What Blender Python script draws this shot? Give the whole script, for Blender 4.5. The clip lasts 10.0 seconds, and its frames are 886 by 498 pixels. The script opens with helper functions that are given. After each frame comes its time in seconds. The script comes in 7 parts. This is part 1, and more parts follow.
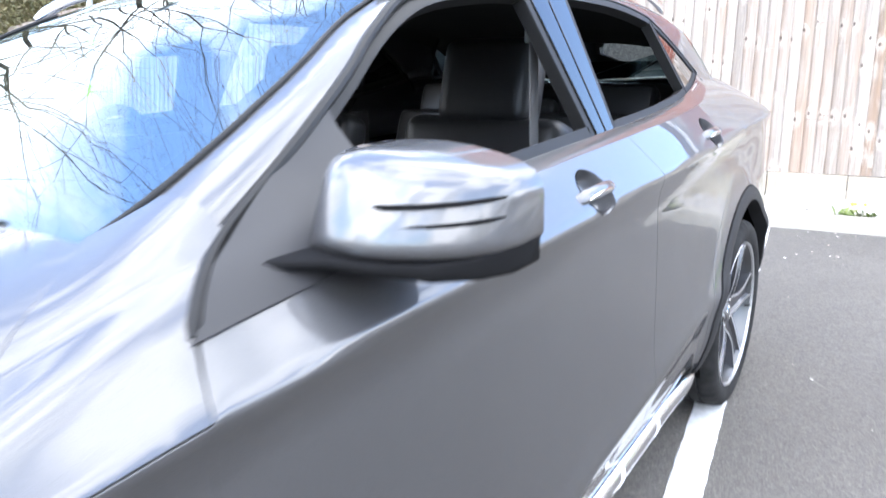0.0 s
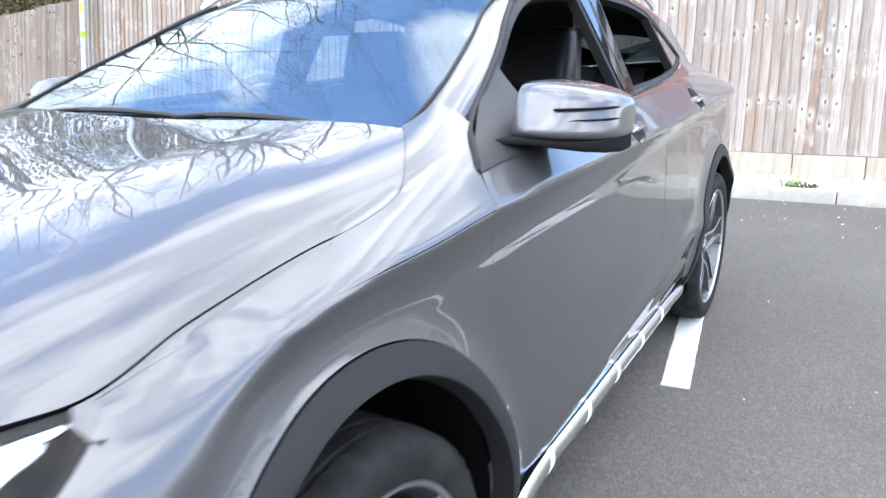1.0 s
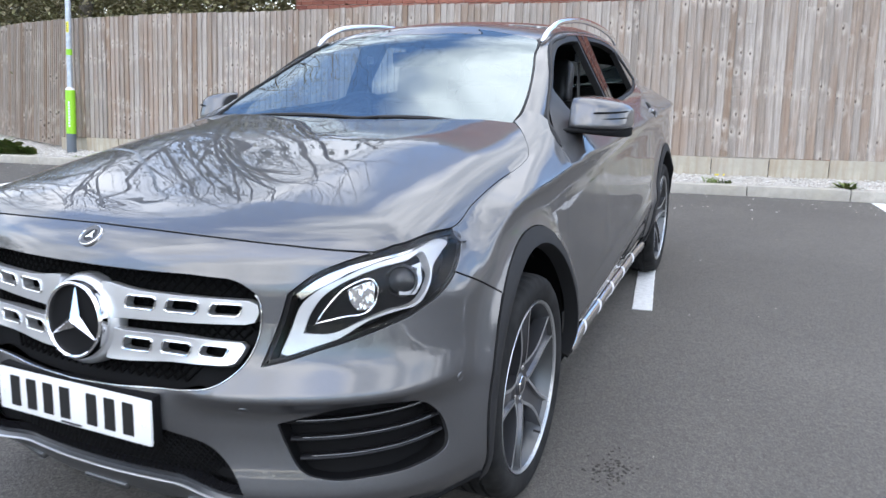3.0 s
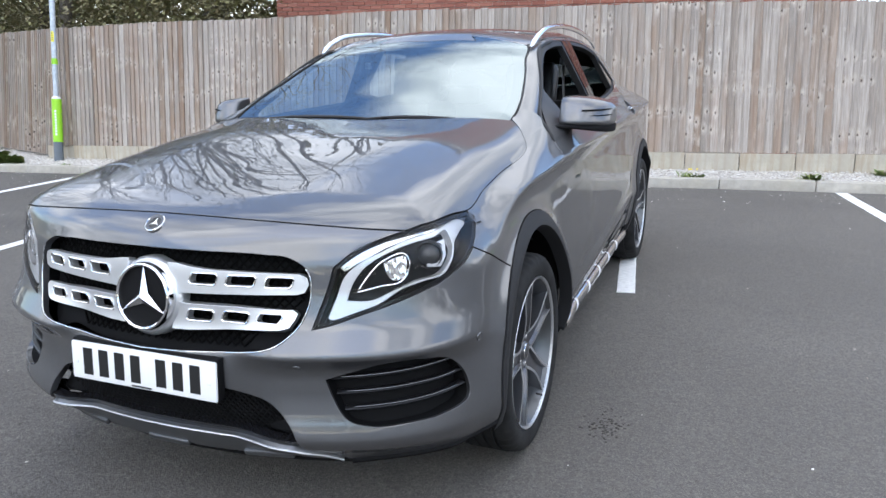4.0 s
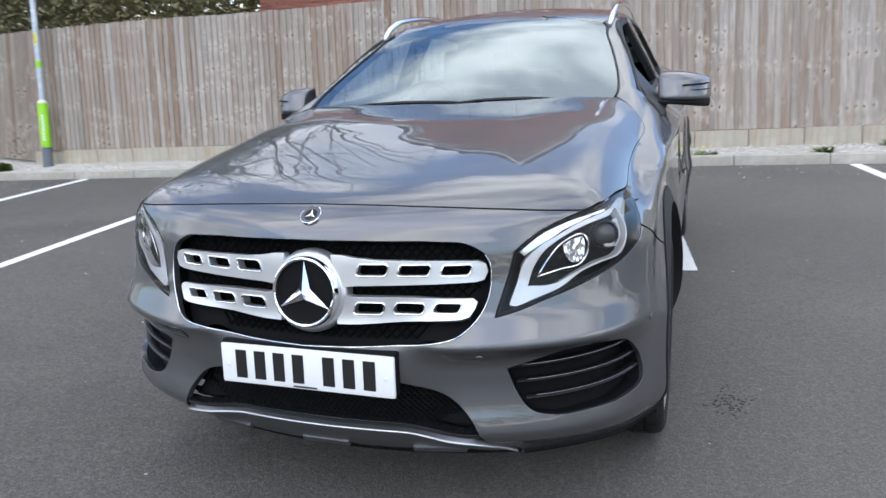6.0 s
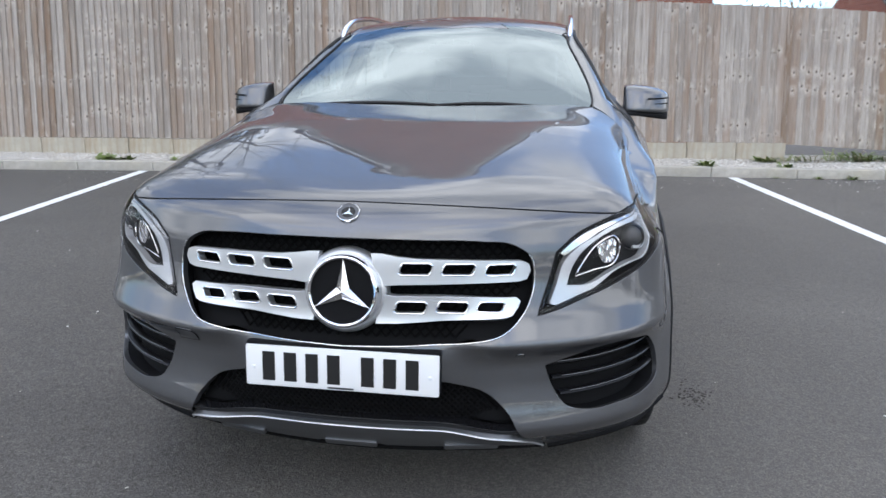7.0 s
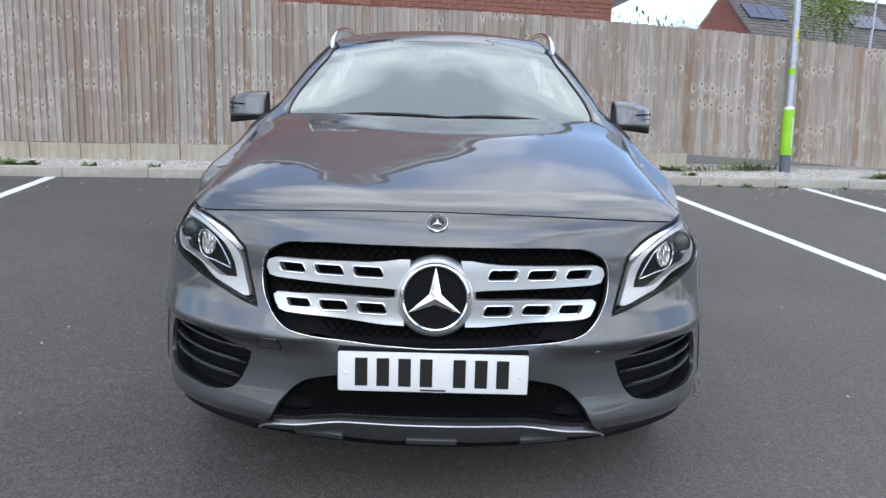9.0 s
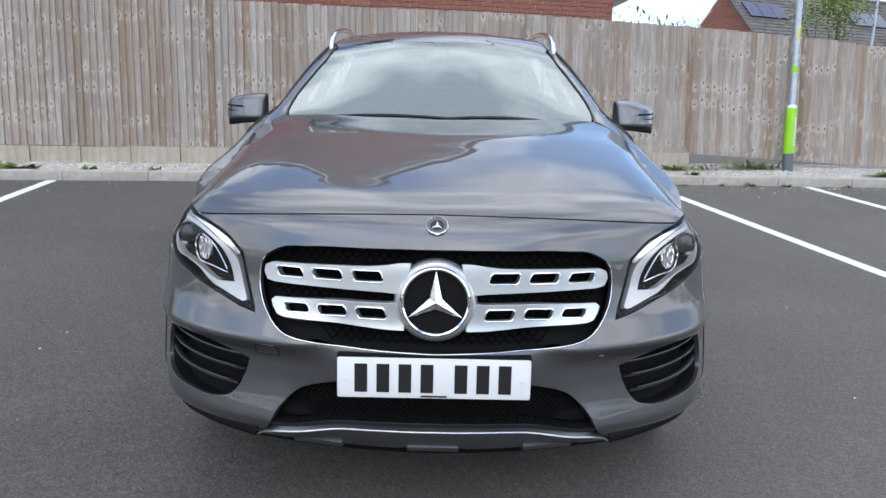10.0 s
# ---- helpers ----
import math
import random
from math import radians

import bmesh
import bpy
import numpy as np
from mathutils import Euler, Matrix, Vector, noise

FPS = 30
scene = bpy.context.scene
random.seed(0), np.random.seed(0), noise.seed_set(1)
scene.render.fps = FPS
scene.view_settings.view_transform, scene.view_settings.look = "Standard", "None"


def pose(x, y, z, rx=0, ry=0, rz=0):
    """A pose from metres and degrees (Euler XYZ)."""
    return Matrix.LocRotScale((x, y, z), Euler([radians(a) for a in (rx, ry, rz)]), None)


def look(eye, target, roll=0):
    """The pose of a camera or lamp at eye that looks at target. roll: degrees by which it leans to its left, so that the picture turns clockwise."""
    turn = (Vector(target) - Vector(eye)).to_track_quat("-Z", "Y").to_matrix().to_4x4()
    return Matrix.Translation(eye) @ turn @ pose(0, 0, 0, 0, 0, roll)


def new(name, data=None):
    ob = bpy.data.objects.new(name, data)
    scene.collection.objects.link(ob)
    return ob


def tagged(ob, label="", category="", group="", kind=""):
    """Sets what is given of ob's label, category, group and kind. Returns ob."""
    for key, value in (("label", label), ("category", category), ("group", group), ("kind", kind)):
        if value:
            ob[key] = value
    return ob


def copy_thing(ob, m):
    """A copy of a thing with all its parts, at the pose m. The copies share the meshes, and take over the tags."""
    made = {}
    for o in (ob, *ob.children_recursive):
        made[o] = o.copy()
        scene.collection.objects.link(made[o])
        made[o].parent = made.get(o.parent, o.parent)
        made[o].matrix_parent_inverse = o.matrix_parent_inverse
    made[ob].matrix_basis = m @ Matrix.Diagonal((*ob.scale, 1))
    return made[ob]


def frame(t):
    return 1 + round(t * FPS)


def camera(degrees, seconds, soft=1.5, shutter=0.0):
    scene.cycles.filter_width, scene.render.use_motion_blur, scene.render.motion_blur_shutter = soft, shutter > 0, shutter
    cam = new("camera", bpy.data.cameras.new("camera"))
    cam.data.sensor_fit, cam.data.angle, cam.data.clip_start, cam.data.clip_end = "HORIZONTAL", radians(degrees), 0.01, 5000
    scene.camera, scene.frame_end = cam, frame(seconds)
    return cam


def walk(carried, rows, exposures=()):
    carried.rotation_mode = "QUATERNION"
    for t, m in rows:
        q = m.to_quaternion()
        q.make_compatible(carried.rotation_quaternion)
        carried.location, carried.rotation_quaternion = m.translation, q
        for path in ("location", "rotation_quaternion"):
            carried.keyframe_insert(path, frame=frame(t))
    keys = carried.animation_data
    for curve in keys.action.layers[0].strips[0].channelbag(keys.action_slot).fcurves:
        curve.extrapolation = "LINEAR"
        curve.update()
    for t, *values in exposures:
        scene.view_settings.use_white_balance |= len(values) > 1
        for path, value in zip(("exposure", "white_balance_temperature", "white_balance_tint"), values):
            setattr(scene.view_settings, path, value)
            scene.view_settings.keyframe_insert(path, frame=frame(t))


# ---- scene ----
# The car park falls gently towards the viewer: LOT turns places on its plane into the world.
# On that plane the car's front axle is at y = 0, the car points towards -y.
LOT = pose(0, 0, 0, 4.0, -1.0, 0)
cam = camera(63.1, 10.0, shutter=0.45)
PATH = [
    (0, (1.384, 0.042, 1.3), (0.303, 1.639, 0.772), -1.3),
    (0.5, (1.429, -0.372, 1.271), (0.413, 1.251, 0.696), -1.1),
    (1, (1.44, -0.742, 1.262), (0.465, 0.92, 0.726), -1.0),
    (1.5, (1.469, -1.132, 1.296), (0.494, 0.52, 0.729), -1.0),
    (2, (1.442, -1.527, 1.293), (0.573, 0.188, 0.741), -1.4),
    (2.5, (1.466, -1.764, 1.308), (0.628, -0.021, 0.794), -0.5),
    (4, (1.503, -2.295, 1.328), (0.755, -0.507, 0.835), -1.4),
    (4.5, (1.506, -2.316, 1.325), (0.731, -0.543, 0.819), -1.4),
    (5, (1.444, -2.343, 1.319), (0.557, -0.621, 0.82), -3.3),
    (5.5, (1.204, -2.358, 1.311), (0.363, -0.612, 0.817), -5.0),
    (6, (0.974, -2.431, 1.311), (0.308, -0.618, 0.792), -3.5),
    (7.5, (0.36, -2.661, 1.329), (0.165, -0.736, 0.826), 0.1),
    (8, (0.231, -2.762, 1.341), (0.098, -0.825, 0.862), -0.3),
    (8.5, (0.119, -2.769, 1.352), (0.03, -0.831, 0.864), 0.3),
    (9, (0.002, -2.721, 1.35), (0.018, -0.785, 0.848), 1.7),
    (9.5, (-0.013, -2.701, 1.351), (0.018, -0.767, 0.844), 1.6),
    (10, (0.007, -2.686, 1.348), (0.017, -0.749, 0.848), 1.3),
]
# the camera's own exposure falls as it leaves the dark flank; seconds, stops, kelvin, tint
EXPOSURE = [(0.0, 1.54, 6300, 12), (0.5, 1.38, 6290, 12), (1.0, 1.12, 6280, 11.5), (1.5, 0.88, 6270, 11), (2.0, 0.66, 6270, 11), (2.5, 0.43, 6280, 11), (4.0, 0.22, 6310, 10.5), (5.5, 0.11, 6330, 10.5), (7.5, -0.13, 6350, 10.5), (10.0, -0.14, 6360, 10.5)]
walk(cam, [(t, LOT @ look(eye, target, roll)) for t, eye, target, roll in PATH], EXPOSURE)


# ---- light ----
SUN_EL, SUN_AZ = radians(47), radians(190)
world = bpy.data.worlds.new("sky")
scene.world = world
world.use_nodes = True
wn, wl = world.node_tree.nodes, world.node_tree.links
wn.clear()
w_out = wn.new("ShaderNodeOutputWorld")
w_bg = wn.new("ShaderNodeBackground")
w_bg.inputs["Strength"].default_value = 0.232
w_sky = wn.new("ShaderNodeTexSky")
w_sky.sky_type, w_sky.sun_disc = "NISHITA", False
w_sky.sun_elevation, w_sky.sun_rotation = SUN_EL, SUN_AZ
w_sky.ozone_density, w_sky.air_density, w_sky.dust_density = 3.5, 1.5, 0.3
# broken white cloud over the blue
w_co = wn.new("ShaderNodeTexCoord")
w_map = wn.new("ShaderNodeMapping")
w_map.inputs["Scale"].default_value = (1.0, 1.0, 1.5)
w_map.inputs["Location"].default_value = (30.542, -12.425, 0.407)
w_n = wn.new("ShaderNodeTexNoise")
w_n.inputs["Scale"].default_value, w_n.inputs["Detail"].default_value, w_n.inputs["Roughness"].default_value = 2.3, 4, 0.5
w_r = wn.new("ShaderNodeValToRGB")
w_r.color_ramp.elements[0].position, w_r.color_ramp.elements[1].position = 0.40, 0.56
w_r.color_ramp.elements[0].color = (0.05, 0.05, 0.05, 1)
w_mix = wn.new("ShaderNodeMixRGB")
# grey hollows in the white
w_n2 = wn.new("ShaderNodeTexNoise")
w_n2.inputs["Scale"].default_value, w_n2.inputs["Detail"].default_value, w_n2.inputs["Roughness"].default_value = 3.8, 4, 0.5
w_r2 = wn.new("ShaderNodeValToRGB")
w_r2.color_ramp.elements[0].position, w_r2.color_ramp.elements[0].color = 0.38, (5.6, 6.0, 6.6, 1)
w_r2.color_ramp.elements[1].position, w_r2.color_ramp.elements[1].color = 0.58, (11.6, 11.8, 12.1, 1)
wl.new(w_map.outputs["Vector"], w_n2.inputs["Vector"])
wl.new(w_n2.outputs["Fac"], w_r2.inputs["Fac"])
wl.new(w_r2.outputs["Color"], w_mix.inputs["Color2"])
wl.new(w_co.outputs["Generated"], w_map.inputs["Vector"])
wl.new(w_map.outputs["Vector"], w_n.inputs["Vector"])
wl.new(w_n.outputs["Fac"], w_r.inputs["Fac"])
wl.new(w_r.outputs["Color"], w_mix.inputs["Fac"])
# the blue between the clouds is deep and clear
w_deep = wn.new("ShaderNodeMixRGB")
w_deep.blend_type = "MULTIPLY"
w_deep.inputs["Fac"].default_value = 1.0
w_deep.inputs["Color2"].default_value = (0.93, 1.05, 1.27, 1)
wl.new(w_sky.outputs["Color"], w_deep.inputs["Color1"])
wl.new(w_deep.outputs["Color"], w_mix.inputs["Color1"])
wl.new(w_mix.outputs["Color"], w_bg.inputs["Color"])
wl.new(w_bg.outputs["Background"], w_out.inputs["Surface"])
sun = new("sun", bpy.data.lights.new("sun", "SUN"))
sun.data.energy, sun.data.angle, sun.data.color = 1.2, radians(70), (1.0, 0.94, 0.85)
_d = Vector((math.sin(SUN_AZ) * math.cos(SUN_EL), math.cos(SUN_AZ) * math.cos(SUN_EL), math.sin(SUN_EL)))
sun.matrix_world = look(_d * 60, (0, 0, 0))


# ---- materials ----
def mat(name, color, rough=0.6, metal=0.0, coat=0.0):
    m = bpy.data.materials.new(name)
    m.use_nodes = True
    b = m.node_tree.nodes["Principled BSDF"]
    b.inputs["Base Color"].default_value = (*color, 1)
    b.inputs["Roughness"].default_value, b.inputs["Metallic"].default_value = rough, metal
    b.inputs["Coat Weight"].default_value = coat
    b.inputs["Coat Roughness"].default_value = 0.01
    return m


class Nodes:
    """Short names for building a node tree round the principled shader of a material."""

    def __init__(self, m):
        self.n, self.l = m.node_tree.nodes, m.node_tree.links
        self.b = self.n["Principled BSDF"]

    def coords(self, scale=(1, 1, 1), kind="Object", shift=None):
        c, mp = self.n.new("ShaderNodeTexCoord"), self.n.new("ShaderNodeMapping")
        mp.inputs["Scale"].default_value = scale
        self.l.new(c.outputs[kind], mp.inputs["Vector"])
        if shift is not None:
            self.l.new(shift, mp.inputs["Location"])
        return mp.outputs[0]

    def noise(self, vec, scale, detail=4, rough=0.55, distort=0.0):
        t = self.n.new("ShaderNodeTexNoise")
        t.inputs["Scale"].default_value, t.inputs["Detail"].default_value = scale, detail
        t.inputs["Roughness"].default_value, t.inputs["Distortion"].default_value = rough, distort
        self.l.new(vec, t.inputs["Vector"])
        return t.outputs["Fac"]

    def cells(self, vec, scale, feature="F1", out="Distance", jitter=1.0, flat=False):
        t = self.n.new("ShaderNodeTexVoronoi")
        t.voronoi_dimensions = "2D" if flat else "3D"
        t.feature = feature
        t.inputs["Scale"].default_value, t.inputs["Randomness"].default_value = scale, jitter
        self.l.new(vec, t.inputs["Vector"])
        return t.outputs[out]

    def ramp(self, fac, *stops):
        r = self.n.new("ShaderNodeValToRGB")
        e = r.color_ramp.elements
        while len(e) < len(stops):
            e.new(0.5)
        for q, (p, c) in zip(e, stops):
            q.position, q.color = p, (*c, 1) if len(c) == 3 else c
        self.l.new(fac, r.inputs["Fac"])
        return r.outputs["Color"]

    def mix(self, fac, a, b, blend="MIX"):
        x = self.n.new("ShaderNodeMixRGB")
        x.blend_type = blend
        for i, v in ((0, fac), (1, a), (2, b)):
            if isinstance(v, (int, float)):
                x.inputs[i].default_value = v
            elif isinstance(v, tuple):
                x.inputs[i].default_value = (*v, 1)
            else:
                self.l.new(v, x.inputs[i])
        return x.outputs[0]

    def random(self):
        return self.n.new("ShaderNodeObjectInfo").outputs["Random"]

    def island(self):
        return self.n.new("ShaderNodeNewGeometry").outputs["Random Per Island"]

    def color(self, c):
        self.l.new(c, self.b.inputs["Base Color"])

    def rough(self, c):
        self.l.new(c, self.b.inputs["Roughness"])

    def bump(self, h, strength=0.3, distance=0.01):
        u = self.n.new("ShaderNodeBump")
        u.inputs["Strength"].default_value, u.inputs["Distance"].default_value = strength, distance
        self.l.new(h, u.inputs["Height"])
        self.l.new(u.outputs[0], self.b.inputs["Normal"])


def grey(v):
    return (v, v, v)


# asphalt: fine dark chippings, a few pale ones, wide worn patches
M_ASPHALT = mat("asphalt", (0.0824, 0.0788, 0.0744), 0.85)
k = Nodes(M_ASPHALT)
v = k.coords(kind="Object")
fine = k.noise(v, 170, 4, 0.75)
chips = k.cells(v, 150)
patch = k.noise(v, 0.55, 5, 0.6, 0.6)
c = k.ramp(fine, (0.36, (0.034, 0.0314, 0.0275)), (0.66, (0.208, 0.1905, 0.1685)))
c = k.mix(k.ramp(k.cells(v, 95, out="Color"), (0.92, grey(0)), (0.98, grey(0.40))), c, (0.2678, 0.2462, 0.2185))
c = k.mix(k.ramp(k.noise(v, 75, 3, 0.7), (0.36, grey(0.66)), (0.60, grey(0.0))), c, (0.0393, 0.0364, 0.0323))
c = k.mix(k.ramp(k.noise(v, 36, 3, 0.7), (0.52, grey(0.0)), (0.72, grey(0.30))), c, (0.2266, 0.2098, 0.186))
c = k.mix(k.ramp(patch, (0.35, grey(0.76)), (0.65, grey(1.0))), (0, 0, 0), c, "MIX")
# a paler tone comes in towards +x, its edge broken by noise
x_tone = k.n.new("ShaderNodeSeparateXYZ")
k.l.new(k.mix(1.6, v, k.noise(v, 0.5, 4, 0.6), "ADD"), x_tone.inputs[0])
c = k.mix(k.ramp(x_tone.outputs[0], (0.0, grey(0.0)), (1.0, grey(0.105))), c, (0.30, 0.275, 0.245))
c = k.mix(k.ramp(k.noise(v, 5.5, 5, 0.65), (0.62, grey(0.0)), (0.80, grey(0.25))), c, (0.1751, 0.1625, 0.1442))
k.color(c)
k.bump(k.mix(0.5, fine, chips), 0.9, 0.005)

M_KERB = mat("kerb_concrete", (0.5, 0.48, 0.43), 0.9)
k = Nodes(M_KERB)
v = k.coords(kind="Object")
c = k.ramp(k.noise(v, 9, 6, 0.65), (0.3, (0.34, 0.315, 0.27)), (0.7, (0.52, 0.49, 0.43)))
c = k.mix(k.ramp(k.noise(v, 2.3, 4, 0.6), (0.5, grey(0)), (0.75, grey(0.5))), c, (0.44, 0.40, 0.30))
c = k.mix(k.ramp(k.random(), (0, grey(0.0)), (1, grey(0.22))), c, (0.36, 0.34, 0.30))
k.color(c)
k.bump(k.noise(v, 120, 4, 0.7), 0.4, 0.003)

M_BOARD = mat("cast_concrete", (0.5, 0.46, 0.4), 0.9)
k = Nodes(M_BOARD)
v = k.coords(kind="Object")
c = k.ramp(k.noise(v, 6, 6, 0.65), (0.3, (0.33, 0.30, 0.235)), (0.72, (0.50, 0.46, 0.37)))
st = k.coords((9, 9, 0.9), "Object")
c = k.mix(k.ramp(k.noise(st, 2.2, 4, 0.6), (0.46, grey(0)), (0.66, grey(0.65))), c, (0.30, 0.22, 0.13))
c = k.mix(k.ramp(k.noise(v, 3.2, 5, 0.7, 0.8), (0.50, grey(0)), (0.62, grey(0.5))), c, (0.33, 0.29, 0.22))
c = k.mix(k.ramp(k.random(), (0, grey(0.0)), (1, grey(0.35))), c, (0.40, 0.38, 0.34))
k.color(c)
k.bump(k.noise(v, 70, 4, 0.7), 0.4, 0.004)

# fence: silvered softwood, each board its own tone, with grain, knots and brown damp stains
M_FENCE = mat("weathered_timber", (0.3, 0.26, 0.2), 0.85)
k = Nodes(M_FENCE)
rnd = k.random()
sh = k.n.new("ShaderNodeCombineXYZ")
for i, f in enumerate((37.0, 11.0, 53.0)):
    mu = k.n.new("ShaderNodeMath")
    mu.operation = "MULTIPLY"
    mu.inputs[1].default_value = f
    k.l.new(rnd, mu.inputs[0])
    k.l.new(mu.outputs[0], sh.inputs[i])
v = k.coords((1, 1, 0.045), "Object", sh.outputs[0])
tone = k.ramp(rnd, (0.0, (0.215, 0.196, 0.176)), (0.14, (0.355, 0.335, 0.310)), (0.28, (0.255, 0.236, 0.214)), (0.42, (0.385, 0.362, 0.334)), (0.56, (0.30, 0.277, 0.252)), (0.68, (0.235, 0.206, 0.178)), (0.78, (0.345, 0.323, 0.297)), (0.88, (0.255, 0.207, 0.165)), (0.96, (0.18, 0.130, 0.092)), (1.0, (0.40, 0.375, 0.345)))
grain = k.noise(v, 75, 5, 0.7, 0.5)
c = k.mix(k.ramp(grain, (0.36, grey(0.62)), (0.58, grey(0.0))), tone, (0.13, 0.115, 0.10))
c = k.mix(k.ramp(k.noise(v, 260, 3, 0.6), (0.55, grey(0.0)), (0.70, grey(0.30))), c, (0.48, 0.45, 0.415))
# long weather-worn streaks, pale against grey
worn = k.noise(k.coords((1, 1, 0.11), "Object", sh.outputs[0]), 16, 5, 0.7, 1.2)
c = k.mix(k.ramp(worn, (0.53, grey(0)), (0.64, grey(0.42))), c, (0.45, 0.42, 0.385))
c = k.mix(k.ramp(worn, (0.30, grey(0.5)), (0.42, grey(0.0))), c, (0.15, 0.115, 0.09))
stain = k.noise(k.coords((1.6, 1, 0.40), "Object", sh.outputs[0]), 2.4, 4, 0.6)
c = k.mix(k.ramp(stain, (0.50, grey(0)), (0.66, grey(0.5))), c, (0.22, 0.145, 0.095))
# round knots in rows: neighbouring boards were sawn from one log, so groups share the heights of their knots
info = k.n.new("ShaderNodeObjectInfo")
xyz = k.n.new("ShaderNodeSeparateXYZ")
k.l.new(info.outputs["Location"], xyz.inputs[0])


def maths(op, a, b):
    q = k.n.new("ShaderNodeMath")
    q.operation = op
    for i, w in enumerate((a, b)):
        if isinstance(w, (int, float)):
            q.inputs[i].default_value = w
        elif w is not None:
            k.l.new(w, q.inputs[i])
    return q.outputs[0]


log = k.n.new("ShaderNodeTexWhiteNoise")
log.noise_dimensions = "1D"
k.l.new(maths("FLOOR", maths("DIVIDE", xyz.outputs[0], 0.39), 0.0), log.inputs["W"])
ks = k.n.new("ShaderNodeCombineXYZ")
k.l.new(maths("ADD", maths("MULTIPLY", log.outputs["Value"], 91.0), maths("MULTIPLY", rnd, 0.55)), ks.inputs[2])
k.l.new(maths("ADD", maths("MULTIPLY", log.outputs["Value"], 7.0), maths("MULTIPLY", rnd, 0.22)), ks.inputs[0])
place = k.n.new("ShaderNodeSeparateXYZ")
k.l.new(k.coords((7.5, 1, 7.0), "Object", ks.outputs[0]), place.inputs[0])
face = k.n.new("ShaderNodeCombineXYZ")
k.l.new(place.outputs[0], face.inputs[0])
k.l.new(place.outputs[2], face.inputs[1])
flat = k.mix(0.05, face.outputs[0], k.noise(k.coords(kind="Object"), 40, 3), "ADD")
knot = k.cells(flat, 1.0, jitter=0.8, flat=True)
few = k.cells(flat, 1.0, out="Color", jitter=0.8, flat=True)
# a board here and there misses the row of its neighbours
few = k.mix(k.ramp(k.noise(k.coords((0.01, 0.01, 2.2), "Object", sh.outputs[0]), 3, 2), (0.33, grey(1)), (0.42, grey(0))), few, (0, 0, 0))
some = k.ramp(few, (0.36, grey(0)), (0.46, grey(1)))
torn = k.noise(k.coords((1, 1, 0.4), "Object", sh.outputs[0]), 34, 4, 0.7, 1.0)
c = k.mix(k.mix(1.0, k.mix(1.0, some, k.ramp(torn, (0.40, grey(0.15)), (0.60, grey(1.0))), "MULTIPLY"), k.ramp(knot, (0.09, grey(0.85)), (0.40, grey(0.0))), "MULTIPLY"), c, (0.49, 0.455, 0.41))
c = k.mix(k.mix(1.0, some, k.ramp(knot, (0.04, grey(0.85)), (0.10, grey(0.0))), "MULTIPLY"), c, (0.05, 0.037, 0.03))
c = k.mix(1.0, c, (1.22, 1.165, 1.12), "MULTIPLY")
k.color(c)
k.bump(k.mix(0.5, k.mix(0.4, grain, worn), k.mix(1.0, some, k.ramp(knot, (0.06, grey(0.0)), (0.18, grey(1.0)), (0.40, grey(0.4))), "MULTIPLY")), 0.9, 0.012)

M_GRAVEL = mat("pale_gravel", (0.5, 0.48, 0.43), 0.9)
k = Nodes(M_GRAVEL)
v = k.coords(kind="Object")
k.color(k.ramp(k.cells(v, 55, out="Color"), (0.1, (0.22, 0.20, 0.17)), (0.5, (0.50, 0.47, 0.42)), (0.9, (0.68, 0.66, 0.61))))
k.bump(k.cells(v, 55), 0.8, 0.012)
M_GRIT = mat("dark_grit", (0.045, 0.04, 0.035), 0.95)
M_STONE = mat("pale_stones", (0.6, 0.58, 0.53), 0.85)
k = Nodes(M_STONE)
k.color(k.ramp(k.island(), (0.0, (0.30, 0.27, 0.23)), (0.4, (0.55, 0.52, 0.47)), (0.8, (0.70, 0.68, 0.64)), (1.0, (0.42, 0.35, 0.27))))

# car paint: dark metallic flake under clear lacquer
M_PAINT = mat("grey_metallic_paint", (0.12, 0.122, 0.13), 0.3, 0.85, 1.0)
k = Nodes(M_PAINT)
v = k.coords(kind="Object")
fl = k.noise(v, 1400, 1, 0.5)
k.color(k.ramp(fl, (0.3, (0.080, 0.0805, 0.0845)), (0.7, (0.130, 0.131, 0.137))))
k.rough(k.ramp(k.noise(v, 3, 3), (0.3, grey(0.46)), (0.7, grey(0.53))))
k.b.inputs["Coat IOR"].default_value = 1.70

M_BLACK = mat("black_plastic", (0.006, 0.006, 0.0065), 0.7)
M_BLACK.node_tree.nodes["Principled BSDF"].inputs["Specular IOR Level"].default_value = 0.12
M_TYRE = mat("tyre_rubber", (0.013, 0.013, 0.0135), 0.8)
M_TYRE.node_tree.nodes["Principled BSDF"].inputs["Specular IOR Level"].default_value = 0.25
k = Nodes(M_TYRE)
v = k.coords(kind="Object")
k.color(k.ramp(k.noise(v, 14, 4, 0.6), (0.35, (0.009, 0.009, 0.009)), (0.7, (0.026, 0.0255, 0.025))))
k.bump(k.noise(v, 300, 2), 0.2, 0.001)

M_LINE = mat("road_paint", (0.75, 0.75, 0.73), 0.7)
k = Nodes(M_LINE)
v = k.coords(kind="Object")
c = k.ramp(k.noise(v, 30, 5, 0.7), (0.25, (0.58, 0.58, 0.565)), (0.6, (0.80, 0.80, 0.785)))
c = k.mix(k.ramp(k.noise(v, 160, 3, 0.7), (0.66, grey(0)), (0.74, grey(0.7))), c, (0.16, 0.16, 0.155))
k.color(c)
k.bump(k.noise(v, 220, 3, 0.7), 0.4, 0.003)


